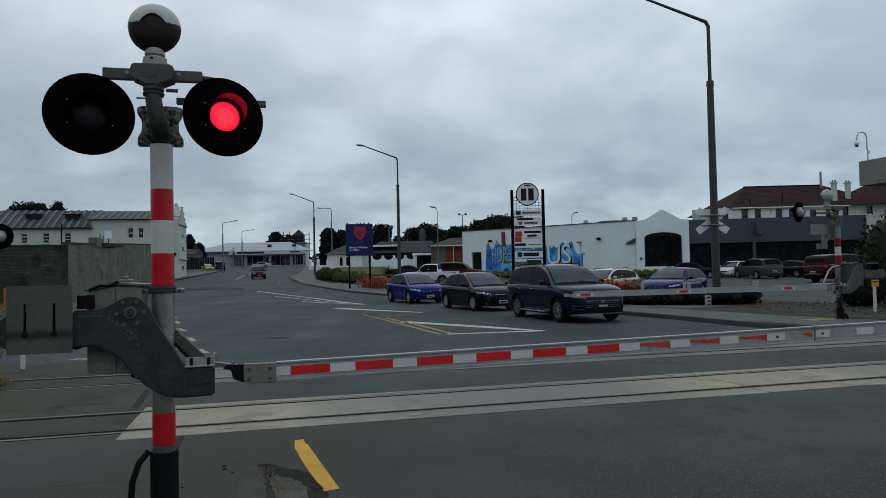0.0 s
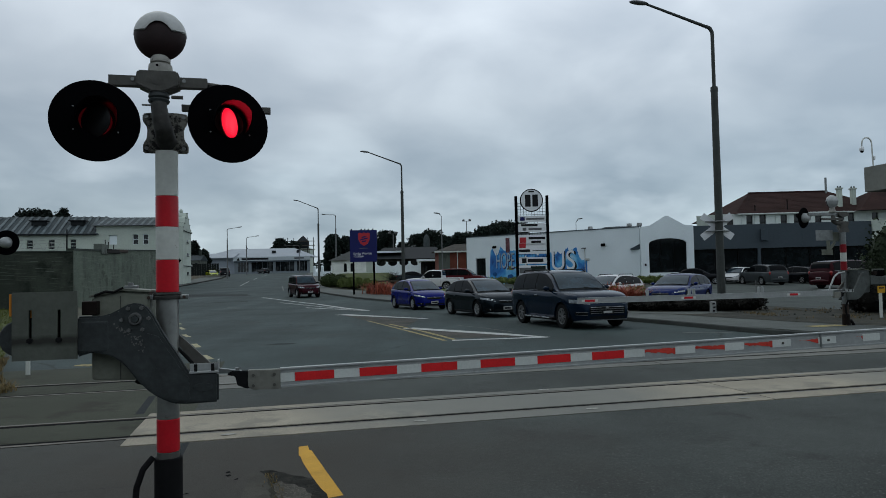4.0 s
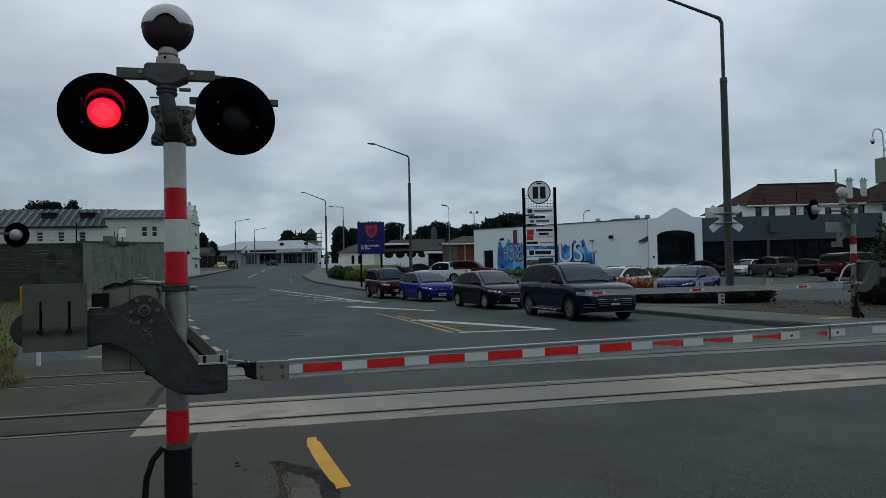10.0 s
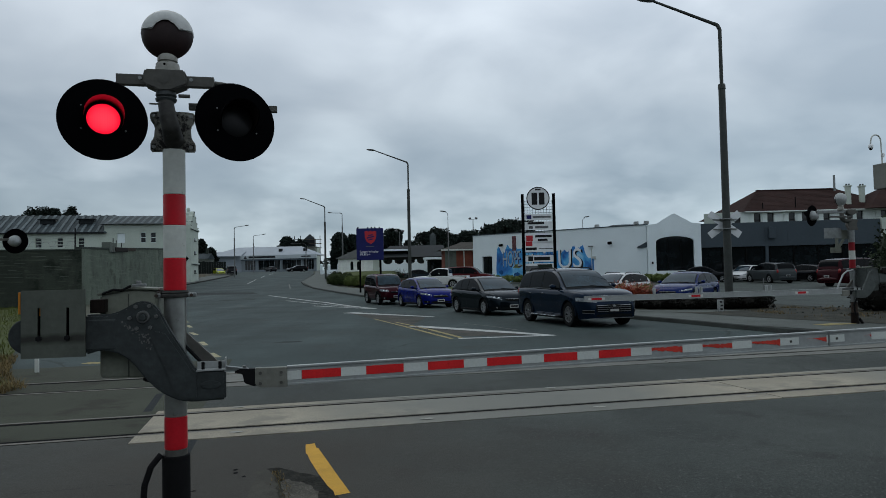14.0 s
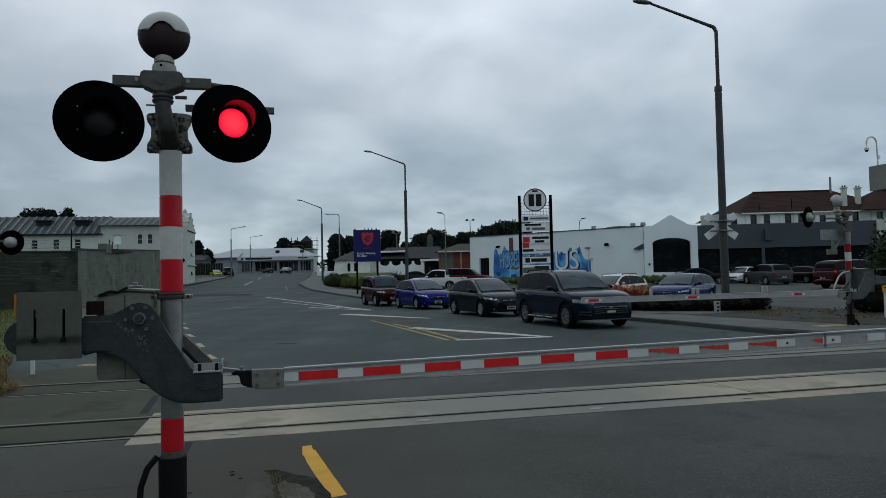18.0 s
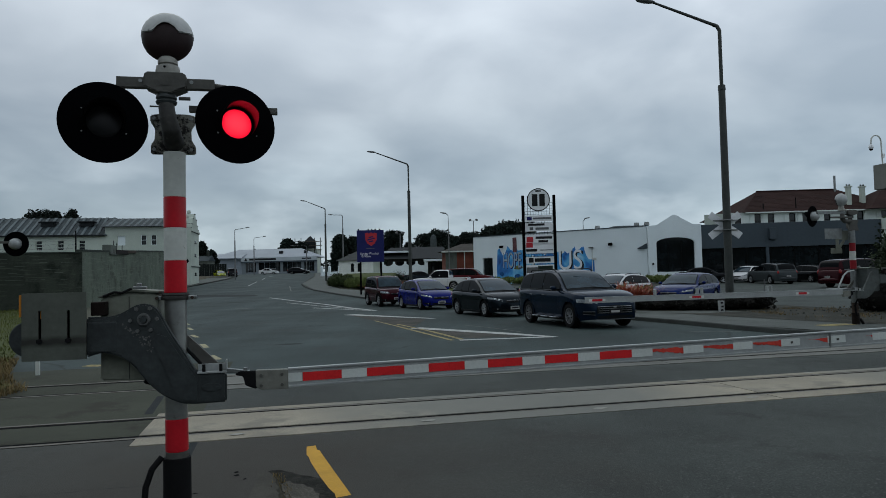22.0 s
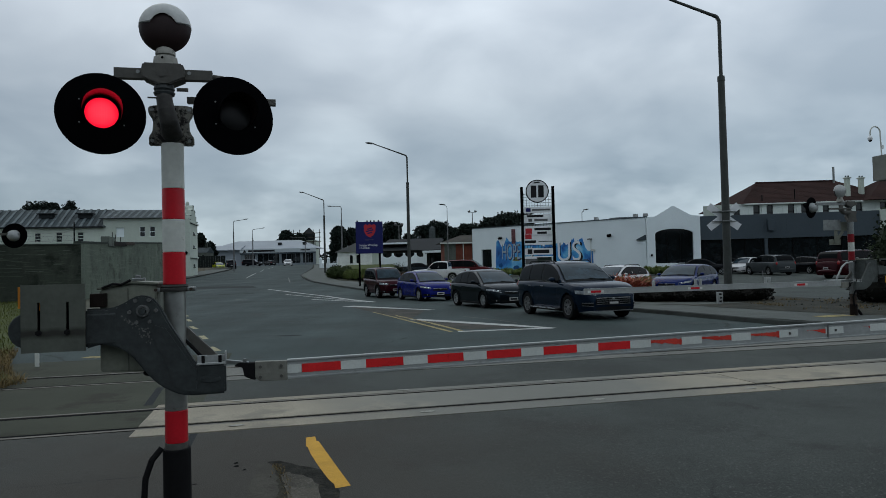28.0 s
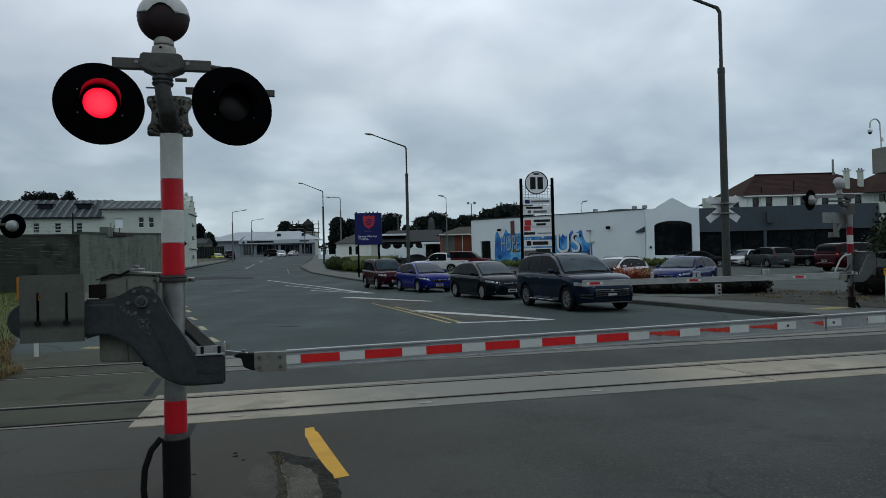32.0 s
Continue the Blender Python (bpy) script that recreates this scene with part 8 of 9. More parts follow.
for (x0, y0, a0, b0), (x1, y1, a1, b1) in zip(pts[:-1], pts[1:]):
    d = math.hypot(x1 - x0, y1 - y0)
    nx, ny = -(y1 - y0) / d * 0.4, (x1 - x0) / d * 0.4
    g = 0.012
    ex, ey = (x1 - x0) / d * g, (y1 - y0) / d * g
    v = [(x0 + ex, y0 + ey, a0 - 0.4), (x1 - ex, y1 - ey, a1 - 0.4), (x1 - ex, y1 - ey, b1), (x0 + ex, y0 + ey, b0)]
    v += [(x + nx, y + ny, z) for x, y, z in v]
    raw("wall_panel", v, [(0, 1, 2, 3), (7, 6, 5, 4), (3, 2, 6, 7), (0, 4, 5, 1), (0, 3, 7, 4), (1, 5, 6, 2)], WALL_RUNS, wall2, "streaked grey concrete panel")
    v = [(x0, y0, b0), (x1, y1, b1)]
    raw("wall_cap", [(x0 - nx * 0.1, y0 - ny * 0.1, b0), (x1 - nx * 0.1, y1 - ny * 0.1, b1), (x1 - nx * 0.1, y1 - ny * 0.1, b1 + 0.14), (x0 - nx * 0.1, y0 - ny * 0.1, b0 + 0.14), (x0 + nx * 1.1, y0 + ny * 1.1, b0), (x1 + nx * 1.1, y1 + ny * 1.1, b1), (x1 + nx * 1.1, y1 + ny * 1.1, b1 + 0.14), (x0 + nx * 1.1, y0 + ny * 1.1, b0 + 0.14)],
        [(0, 1, 2, 3), (7, 6, 5, 4), (3, 2, 6, 7), (0, 4, 5, 1), (0, 3, 7, 4), (1, 5, 6, 2)], CONC_DARK, wall2)

# gear stored behind the wall's top
gear = thing("stacked_gear", pose(-26.6, 54.6, 0.0, 0, 0, 103), "rusty bins and dark boards stored on the wall", "stored gear")
part("bin", B((-1.9, -0.35, 4.18), (1.9, 0.6, 0.75), 0.04), CONC, gear, "grey weathered bin")
part("boards", B((0.8, -0.35, 4.12), (4.2, 0.7, 0.34), 0.03, (0, -1.5, 0)), OLD_BROWN, gear, "dark stacked boards")
part("boards", B((4.2, -0.35, 4.28), (3.4, 0.7, 0.26), 0.03, (0, -2.0, 0)), RUST, gear, "rusty stacked boards")
for x_, h_ in ((-0.9, 1.1), (0.1, 0.9), (1.9, 0.7)):
    part("stake", R_((x_, -0.4, 4.1), (x_ + 0.08, -0.4, 4.3 + h_ * 0.6), 0.035, 0.03, 8), TRIM_BLACK, gear)

# cream heritage works building behind the wall
m, L = frame_at((-75.0, 88.2), (-35.6, 96.2))
works = thing("works_building", m, "cream two-storey works building with grey iron roofs", "building")
gx = L - 11.2
holes = [(x, x + 0.8, 5.35, 6.65) for x in np.arange(1.85, gx - 1, 2.65).tolist()]
part("wall", wall_cells(bmesh.new(), gx, -1.0, 7.3, holes, 0.4), WALL_CREAM, works)
for h in holes:
    w = window(works, *h, WALL_CREAM, 0, 0.15, 2)
    part("window_sill", B(((h[0] + h[1]) / 2, -0.08, h[2] - 0.08), (1.15, 0.25, 0.16), 0.02), WALL_CREAM, w)
part("roof", gable_roof(bmesh.new(), -3, gx, 0, 10, 7.25, 10.1, over=0.3), ROOF_IRON, works, "long grey corrugated iron roof")
bm = bmesh.new()
for k in range(34):
    x = -2.6 + k * (gx + 2.6) / 33
    box(bm, (x, 2.35, 8.74), (0.34, 5.9, 0.10), 0, (math.degrees(math.atan2(2.85, 5.3)), 0, 0))
part("roof_rib", bm, ROOF_LAP, works, "paler lapped roof sheet")
part("gutter", B((gx / 2 - 1.5, -0.35, 7.30), (gx + 3, 0.16, 0.20)), ROOF_DARK, works, "dark gutter below the roof")
for x in (21.1, 26.0):
    v = part("roof_vent", B((x, 2.6, 9.0), (1.7, 0.9, 0.62), 0.05), ROOF_DARK, works, "dark roof ventilator")
    part("vent_hood", B((x, 2.6, 9.36), (2.3, 1.3, 0.14), 0.04), ROOF_DARK, v)
holes = [(gx + 4.6, gx + 5.3, 5.9, 7.3), (gx + 5.9, gx + 6.6, 5.9, 7.3), (gx + 1.6, gx + 2.6, 5.9, 7.2)]
part("wall", wall_cells(bmesh.new(), 9.6, -1.0, 8.4, holes, 0.4, gx), WALL_CREAM, works)
for i, h in enumerate(holes):
    if i < 2:
        window(works, *h, WALL_WHITE, 0, 0.15, 1)
    else:
        part("shutter", B(((h[0] + h[1]) / 2, 0.2, (h[2] + h[3]) / 2), (1.0, 0.05, 1.3)), WALL_WHITE, works)
part("roof", gable_roof(bmesh.new(), gx - 0.2, L - 1.7, -0.3, 10, 8.45, 10.0, over=0.3), ROOF_IRON, works, "grey corrugated iron roof")
bm = bmesh.new()
for k in range(11):
    box(bm, (gx + 0.3 + k * 9.0 / 10, 2.2, 9.23), (0.34, 5.5, 0.10), 0, (math.degrees(math.atan2(1.52, 5.4)), 0, 0))
part("roof_rib", bm, ROOF_LAP, works, "paler lapped roof sheet")
GD = 7.2
step = [(y * GD / 10, z) for y, z in [(0.0, -1), (10.0, -1), (10.0, 8.3), (9.0, 8.3), (8.7, 8.9), (7.7, 9.1), (7.4, 9.7), (6.2, 10.0), (5.8, 10.45), (4.2, 10.45), (3.8, 10.0), (2.6, 9.7), (2.3, 9.1), (1.3, 8.9), (1.0, 8.3), (0, 8.3)]]
part("gable_front", S(step, "x", L - 1.7, L - 0.1, 0.03), WALL_CREAM, works, "ornate stepped cream gable towards the road")
for y_, z_ in ((0.5, 8.75), (1.8, 9.35), (3.2, 10.15), (5.0, 10.9), (6.8, 10.15), (8.2, 9.35), (9.5, 8.75)):
    part("finial", ball(bmesh.new(), (L - 0.9, y_ * GD / 10, z_ - 0.18), (0.26, 0.24, 0.36), 12, 8), WALL_CREAM, works, "", True)
    part("coping", B((L - 0.9, y_ * GD / 10, z_ - 0.48), (1.75, 0.7, 0.10), 0.02), ROOF_DARK, works, "dark weathered coping")
for z in (3.0, 7.9):
    part("string_course", B((L - 0.06, GD / 2, z), (0.25, GD + 0.25, 0.22), 0.03), WALL_CREAM, works)
    # Shade under the string course is put in as a dark strip.
    part("course_shade", B((L - 0.04, GD / 2, z - 0.14), (0.20, GD + 0.15, 0.05)), ROOF_DARK, works, "dark strip for the shade below the course")
part("gable_edge", B((L - 0.9, -0.06, 4.0), (1.7, 0.14, 8.6)), WALL_CREAM, works)
for z in (1.5, 4.2, 6.1):
    g = part("window", B((L - 0.06, GD * 0.52, z + 0.35), (0.06, 1.1, 0.34)), DARK_GLASS, works, "small dark window high in the gable")
    part("window_sill", B((L - 0.03, GD * 0.52, z + 0.10), (0.16, 1.5, 0.10)), CONC_DARK, g)
part("arrow_sign", S([(-0.55, 0), (0, 0.6), (0.55, 0), (0, -0.6)], "y", -0.20, -0.15), BLACK, works, "dark diamond-shaped sign").matrix_basis = pose(L - 0.85, 0, 3.6)

# small grey house behind the dark fence
cabin = thing("house", pose(-60.6, 166, gz(166)), "small weathered grey house behind the dark fence", "building")
part("wall", wall_cells(bmesh.new(), 3.0, -1, 3.6, [(0.5, 1.1, 1.9, 3.0), (1.8, 2.4, 1.9, 3.0)], 0.3), CONC, cabin)
for h in ((0.5, 1.1, 1.9, 3.0), (1.8, 2.4, 1.9, 3.0)):
    window(cabin, *h, TRIM_BLACK, 0, 0.15, 0)
part("roof", gable_roof(bmesh.new(), 0, 3.0, 0, 5, 3.6, 4.9, over=0.2), ROOF_IRON, cabin)
part("side_wall", B((2.85, 2.7, 1.3), (0.28, 4.6, 4.6)), CONC, cabin)
part("chimney", B((2.2, 2.5, 5.0), (0.5, 0.5, 1.9), 0.03), CONC_DARK, cabin)

# car dealer's hall at the end of the road
m, L = frame_at((-61.0, 205.0), (-38.7, 204.0))
deal = thing("showroom_building", Matrix.Translation((0, 0, 0.5)) @ m, "white car showroom with a long pale fascia", "building")
holes = [(1.0, 4.2, 0.0, 3.0), (5.0, 11.5, 0.0, 3.0), (12.2, 17.8, 0.0, 3.0), (18.5, 21.6, 0.0, 3.0)]
part("wall", wall_cells(bmesh.new(), L, -2, 3.4, holes, 0.4), SHOWROOM_GREY, deal)
for h in holes:
    window(deal, *h, SHOWROOM_GREY, 3, 0.2, 0)
part("fascia", B((L / 2, -0.1, 3.82), (L + 0.3, 0.7, 1.15), 0.03), FASCIA_WHITE, deal, "long white fascia")
part("fascia_bars", B((6.3, -0.46, 3.82), (8.0, 0.03, 0.55)), INK, deal, "dark row of sign lettering as a bar")
part("fascia_badge", S([(-0.5, -0.4), (0.5, -0.4), (0, 0.5)], "y", -0.49, -0.46), INK, deal).matrix_basis = pose(1.3, 0, 3.82)
part("fascia_bars", B((19.4, -0.46, 3.82), (2.8, 0.03, 0.35)), INK, deal)
part("fascia_base", B((L / 2, -0.05, 3.05), (L + 0.2, 0.6, 0.38)), FASCIA_GREY, deal)
part("roof", gable_roof(bmesh.new(), -11.0, L - 0.8, 1.0, 17, 4.4, 7.2, hip0=7, hip1=6, over=0.15), ROOF_PALE, deal, "broad pale hip roof")
part("side_wing", B((-5.2, 4.0, 1.0), (10.8, 6, 6.6)), ROOF_PALE, deal)
part("wing_roof", S([(-0.3, 4.2), (4.2, 5.6), (4.2, 5.8), (-0.3, 4.4)], "x", -10.8, 0.0), ROOF_PALE, deal)
for x in (10.5, 18.0):
    part("roof_vent", B((x, 4.5, 5.9), (1.0, 1.0, 0.9), 0.05), ROOF_DARK, deal)
tower = thing("tower_building", pose(-46.0, 232, gz(232) - 1.6), "square tower house under scaffolding", "building")
part("wall", B((0, 0, 4.8), (5.6, 6, 9.8)), WALL_CREAM, tower)
part("upper_storey", B((0, 0, 10.9), (3.2, 3.6, 2.6)), ROOF_DARK, tower)
part("roof", lathe(bmesh.new(), [(2.5, 0), (0.25, 1.8), (0, 1.9)], pose(0, 0, 12.15, 0, 0, 45), 4), ROOF_DARK, tower)
for x in (-4.2, -2.2, 2.2, 4.2):
    part("scaffold_pole", R_((x, -4.4, 0), (x, -4.4, 13.2), 0.11, None, 8), TRIM_BLACK, tower)
for z in (9.2, 10.6, 12.0):
    part("scaffold_board", B((0, -4.4, z), (9.2, 0.9, 0.18)), TIMBER, tower)

# stone cottage, club and red shed beyond the corner
cot = thing("cottage", pose(-15.5, 98, gz(98) + 0.1, 0, 0, -6), "low white stone cottage with small arched windows", "building")
holes = [(1.75, 2.2, 1.20, 2.40), (2.7, 3.15, 1.20, 2.40)]
COTTAGE_WHITE = material("flaking_white_stone", (0.68, 0.70, 0.66), 0.9, vary=0.15, grain=6, big=1.2, bump=0.6, spot=(0.24, 0.24, 0.21), spot_at=0.66)
part("wall", wall_cells(bmesh.new(), 4.9, -0.5, 2.80, holes, 0.35), COTTAGE_WHITE, cot)
for h in holes:
    w = window(cot, *h, TRIM_BLACK, 0, 0.15, 0)
    cx, r = (h[0] + h[1]) / 2, (h[1] - h[0]) / 2
    for sg in (1, -1):
        arc = [(cx + sg * r * math.cos(math.pi / 12 * k), h[3] - r + r * math.sin(math.pi / 12 * k)) for k in range(7)] + [(cx + sg * r, h[3])]
        part("arch_corner", S(arc, "y", 0.004, 0.14), COTTAGE_WHITE, w, "white stone corner of the arch")
part("roof", gable_roof(bmesh.new(), 0, 4.9, 0, 5, 2.80, 4.15, hip0=2.0, hip1=2.0, over=0.35), material("grey_slate_roof", (0.044, 0.049, 0.047), 0.85, vary=0.25, grain=6, big=1, bump=0.4), cot)
part("side_wall", B((0.16, 2.7, 1.15), (0.3, 4.5, 3.2)), WALL_CREAM, cot)
part("side_wall", B((4.74, 2.7, 1.15), (0.3, 4.5, 3.2)), WALL_CREAM, cot)
club = thing("club_building", pose(-9.8, 112, gz(112), 0, 0, 0), "low dark-roofed clubhouse with white trim", "building")
# Wall colour is near black to hold the shade under the canopy.
part("wall", wall_cells(bmesh.new(), 22, -1, 3.0, [(1.5, 5, 0.7, 2.4), (7, 10.5, 0.7, 2.4), (12.5, 20, 0.3, 2.6)], 0.3), material("canopy_shaded_wall", (0.024, 0.024, 0.022), 0.85), club)
for h in ((1.5, 5, 0.7, 2.4), (7, 10.5, 0.7, 2.4), (12.5, 20, 0.3, 2.6)):
    window(club, *h, TRIM_BLACK, 2, 0.15, 0)
part("roof", gable_roof(bmesh.new(), -1, 23, 0, 12, 2.9, 5.0, hip0=1, hip1=1, over=0.8), ROOF_DARK, club)
part("flat_canopy", B((1.3, 2, 4.10), (4.6, 3, 0.28), 0.03), WALL_WHITE, club)
part("canopy", B((9.6, -1.6, 2.55), (7.4, 3.0, 0.32), 0.03), WALL_WHITE, club)
for x in (6.2, 9.0, 13.0):
    part("column", B((x, -2.9, 0.8), (0.32, 0.32, 3.2), 0.02), WALL_WHITE, club)
shed = thing("brick_house", pose(-0.3, 86.0, gz(86.0), 0, 0, 6), "small red brick house with a grey roof", "building")
part("wall", B((1.7, 2.5, 1.6), (3.4, 5.0, 4.4)), BRICK_RED, shed)
part("downpipe", R_((2.3, -0.08, -0.3), (2.3, -0.08, 3.7), 0.06, None, 8), POST_WHITE, shed)
part("side_wall", B((0.65, -0.02, 1.6), (1.4, 0.10, 4.4)), CONC, shed)
part("roof", gable_roof(bmesh.new(), -0.1, 6.2, 0.0, 5.0, 3.78, 4.80, hip0=2.4, hip1=2.4, over=0.55), material("brown_grey_tiles", (0.052, 0.048, 0.041), 0.9, vary=0.3, grain=5, big=0.8, bump=0.3), shed, "brown-grey hip roof")
part("eave", B((3.05, -0.5, 3.72), (7.3, 0.14, 0.16), 0.02), POST_WHITE, shed)
gate = thing("white_gateway", pose(-22.6, 124, gz(124) + 0.1, 0, 0, -8), "white ornamental gateway wall with rounded tops", "wall")
for x in (0, 1.4, 3.2, 5.0, 6.6):
    pr = part("pier", B((x, 0, 0.55), (0.42, 0.42, 1.7), 0.03), WALL_WHITE, gate)
    part("pier_ball", ball(bmesh.new(), (x, 0, 1.60), (0.28, 0.28, 0.28), 14, 10), WALL_WHITE, pr, "", True)
part("wall", B((3.3, 0, 0.3), (6.4, 0.25, 1.0), 0.02), WALL_WHITE, gate)
for x0, n in ((-8.75, 4),):
    g2 = thing("white_gateway", pose(x0, 92.5, gz(92.5) + 0.62, 0, 0, 2), "white low wall with arched tops beyond the lawn", "wall")
    for k in range(n):
        pr = part("pier", B((k * 1.5, 0, 0.85), (0.30, 0.30, 2.3), 0.03), WALL_WHITE, g2)
        part("panel", S([(k * 1.5, -0.3), (k * 1.5 + 1.5, -0.3), (k * 1.5 + 1.5, 1.95), (k * 1.5 + 1.25, 1.62), (k * 1.5 + 0.95, 1.45), (k * 1.5 + 0.55, 1.45), (k * 1.5 + 0.25, 1.62), (k * 1.5, 1.95)], "y", -0.08, 0.08), WALL_WHITE, g2)
fence = thing("dark_fence", pose(-49.5, 134.5, gz(135), 0, 0, 12), "tall dark slatted fence beside the works", "fence")
FENCE_PAINT = material("dark_fence_paint", (0.007, 0.010, 0.009), 0.85)
for k in range(14):
    part("slat", B((k * 0.46, 0, 1.05), (0.43, 0.06, 3.3)), FENCE_PAINT, fence)
low = thing("low_wall", pose(-47.0, 130.0, gz(130), 0, 0, 10), "low pale concrete wall below the fence", "wall")
part("wall", B((2.6, 0, 0.1), (5.6, 0.2, 0.8), 0.02), CONC_PANEL, low)

# plain unseen walls, added behind and beside the eye to darken reflections
for i, (p, q, hh) in enumerate((((70, -32), (-62, -34), 9.0), ((-62, -34), (-66, 30), 7.5), ((74, 20), (70, -32), 7.5))):
    m, L = frame_at(q, p)
    side_wall = thing("wall_" + ("south", "west", "east")[i], m, "unseen dark wall added to darken reflections", "wall", "", "structure")
    part("wall_panel", B((L / 2, 0.2, hh / 2 - 0.2), (L, 0.4, hh), 0.02), CONC_DARK, side_wall)

# raised station canopy at the edge of view
can = thing("station_canopy", pose(13.98, 19.6, 0, 0, 0, 13.4), "grey box canopy on a steel post", "canopy")
part("canopy_box", B((3.05, 1.2, 4.38), (6.0, 2.4, 0.78), 0.01), CANOPY, can, "grey-beige box edge")
part("canopy_post", R_((4.6, 1.2, 0), (4.6, 1.2, 4.2), 0.12, None, 16), GALV, can)
cctv = thing("security_camera", pose(13.84, 22.2, 4.90, 0, 0, 13.4), "white dome camera hanging from a crook pole", "camera")
pts = [(0.12, 0, -0.16), (0.09, 0, 0.62)] + [(-0.10 + 0.19 * math.cos(math.pi * k / 8), 0, 0.68 + 0.19 * math.sin(math.pi * k / 8)) for k in range(9)] + [(-0.30, 0, 0.58)]
part("crook_pole", tube(bmesh.new(), pts, 0.022, 10), POST_WHITE, cctv, "", True)
part("camera_dome", ball(bmesh.new(), (-0.30, 0, 0.49), (0.075, 0.075, 0.09), 16, 10), SIGN_WHITE, cctv, "", True)
part("dome_glass", ball(bmesh.new(), (-0.30, 0, 0.43), (0.055, 0.055, 0.06), 14, 8), BLACK, cctv, "", True)
part("pole_box", B((0.15, 0, 0.22), (0.07, 0.07, 0.12), 0.008), SIGN_WHITE, cctv)

# ---- street lamps and poles ----
def street_lamp(x, y, height, arm, rise, turn, r=0.105, mat=None, thin=False, label="tall tapered street lamp with a sloping outreach arm"):
    s = thing("street_lamp", pose(x, y, gz(y) - 0.05, 0, 0, turn), label, "street lamp", "street lamps")
    mat = mat or LAMP_POLE
    h1 = height * 0.78 if not thin else height * 0.5
    part("pole", R_((0, 0, 0), (0, 0, h1), r * 1.25, r, 16), mat, s, "", True)
    part("pole_top", tube(bmesh.new(), [(0, 0, h1), (0, 0, height - 0.25), (-0.10, 0, height - 0.06), (-0.25, 0, height)], r * 0.55, 12), mat, s, "", True)
    part("pole_collar", R_((0, 0, h1 - 0.15), (0, 0, h1 + 0.05), r * 1.15, r * 1.05, 16), mat, s, "", True)
    part("arm", R_((-0.2, 0, height - 0.02), (-arm, 0, height + rise), r * 0.50, r * 0.36, 10), mat, s, "", True)
    part("lamp_head", ball(bmesh.new(), (-arm - 0.28, 0, height + rise + 0.05), (0.42, 0.15, 0.085), 16, 8, (0, 8, 0)), POLE_GALV, s, "flat street lamp head", True)
    part("base_door", B((0, -r * 1.25, 1.0), (0.12, 0.02, 0.5), 0.005), mat, s)
    return s


lamp = street_lamp(11.52, 28.7, 11.85, 2.75, 1.02, 0, 0.135)
street_lamp(-3.35, 61, 11.3, 2.95, 1.05, 0, 0.125)
street_lamp(-17.1, 97, 10.4, 2.8, 1.05, 0, 0.125)
street_lamp(-17.4, 115, 10.5, 1.7, 0.05, 0, 0.11, POLE_GALV)
street_lamp(-36.9, 120, 8.75, 1.9, 0.22, 180, 0.10, POLE_GALV)
street_lamp(-42.0, 150, 8.15, 2.0, 0.2, 180, 0.10, POLE_GALV)
street_lamp(-38.8, 190, 7.5, 3.6, 0.15, 0, 0.10, POLE_GALV)
street_lamp(0.1, 85, 8.4, 0.3, 0.1, 0, 0.06, POLE_GALV, label="slim grey street lamp pole")
street_lamp(19.5, 100, 8.0, 0.3, 0.2, 180, 0.08, POLE_GALV, label="slim grey street lamp pole")
flood = thing("floodlight_mast", pose(-8.6, 125, gz(125)), "slim mast with two floodlights", "floodlight", "floodlight masts")
part("pole", R_((0, 0, 0), (0, 0, 7.4), 0.12, 0.08, 10), POLE_GALV, flood, "", True)
part("cross_bar", B((0, 0, 7.4), (1.5, 0.08, 0.08)), POLE_GALV, flood)
for x in (-0.6, 0.6):
    part("floodlight", B((x, -0.2, 7.58), (0.50, 0.3, 0.32), 0.05, (25, 30 * x, 0)), POLE_GALV, flood)
mast = thing("floodlight_mast", pose(5.6, 150, gz(150)), "slim tall mast with two floodlights", "floodlight", "floodlight masts")
part("pole", R_((0, 0, 0), (0, 0, 10.6), 0.14, 0.08, 10), POLE_GALV, mast, "", True)
part("cross_bar", B((0, 0, 10.6), (1.7, 0.08, 0.08)), POLE_GALV, mast)
for x in (-0.7, 0.7):
    part("floodlight", B((x, -0.2, 10.80), (0.55, 0.3, 0.34), 0.05, (25, 30 * x, 0)), POLE_GALV, mast)
# crossbuck fixed to the lamp pole, seen from behind
xb = thing("crossbuck_sign", pose(11.53, 28.92, 3.43), "white crossbuck sign seen from behind on a lamp pole", "crossbuck")
for sgn in (1, -1):
    part("board", S([(-0.78, -0.15), (0.78, -0.15), (0.78, 0.15), (-0.78, 0.15)], "y", 0.0 if sgn > 0 else 0.02, 0.018 if sgn > 0 else 0.038, 0.004), SIGN_WHITE, xb, "white crossbuck board").matrix_basis = pose(0, 0, 0, 0, sgn * 36, 0)
for z in (0.20, -0.20):
    part("strap", B((0.0, -0.02, z), (1.0, 0.03, 0.05)), GALV, xb)
    part("strap_clamp", B((-0.02, -0.22, z), (0.34, 0.40, 0.05), 0.01), GALV, xb)

# ---- signs ----
sign = thing("church_sign", pose(-5.92, 53.0, gz(53.0), 0, 0, 3), "navy blue sign board with a red shield on two posts", "sign")
part("board", B((0, 0, 3.80), (2.05, 0.16, 2.42), 0.012), SIGN_NAVY, sign, "navy blue sign panel")
part("post", R_((-0.78, 0.02, -0.1), (-0.78, 0.02, 2.7), 0.07, None, 12), BLACK, sign)
part("post", R_((0.78, 0.02, -0.1), (0.78, 0.02, 2.7), 0.07, None, 12), BLACK, sign)
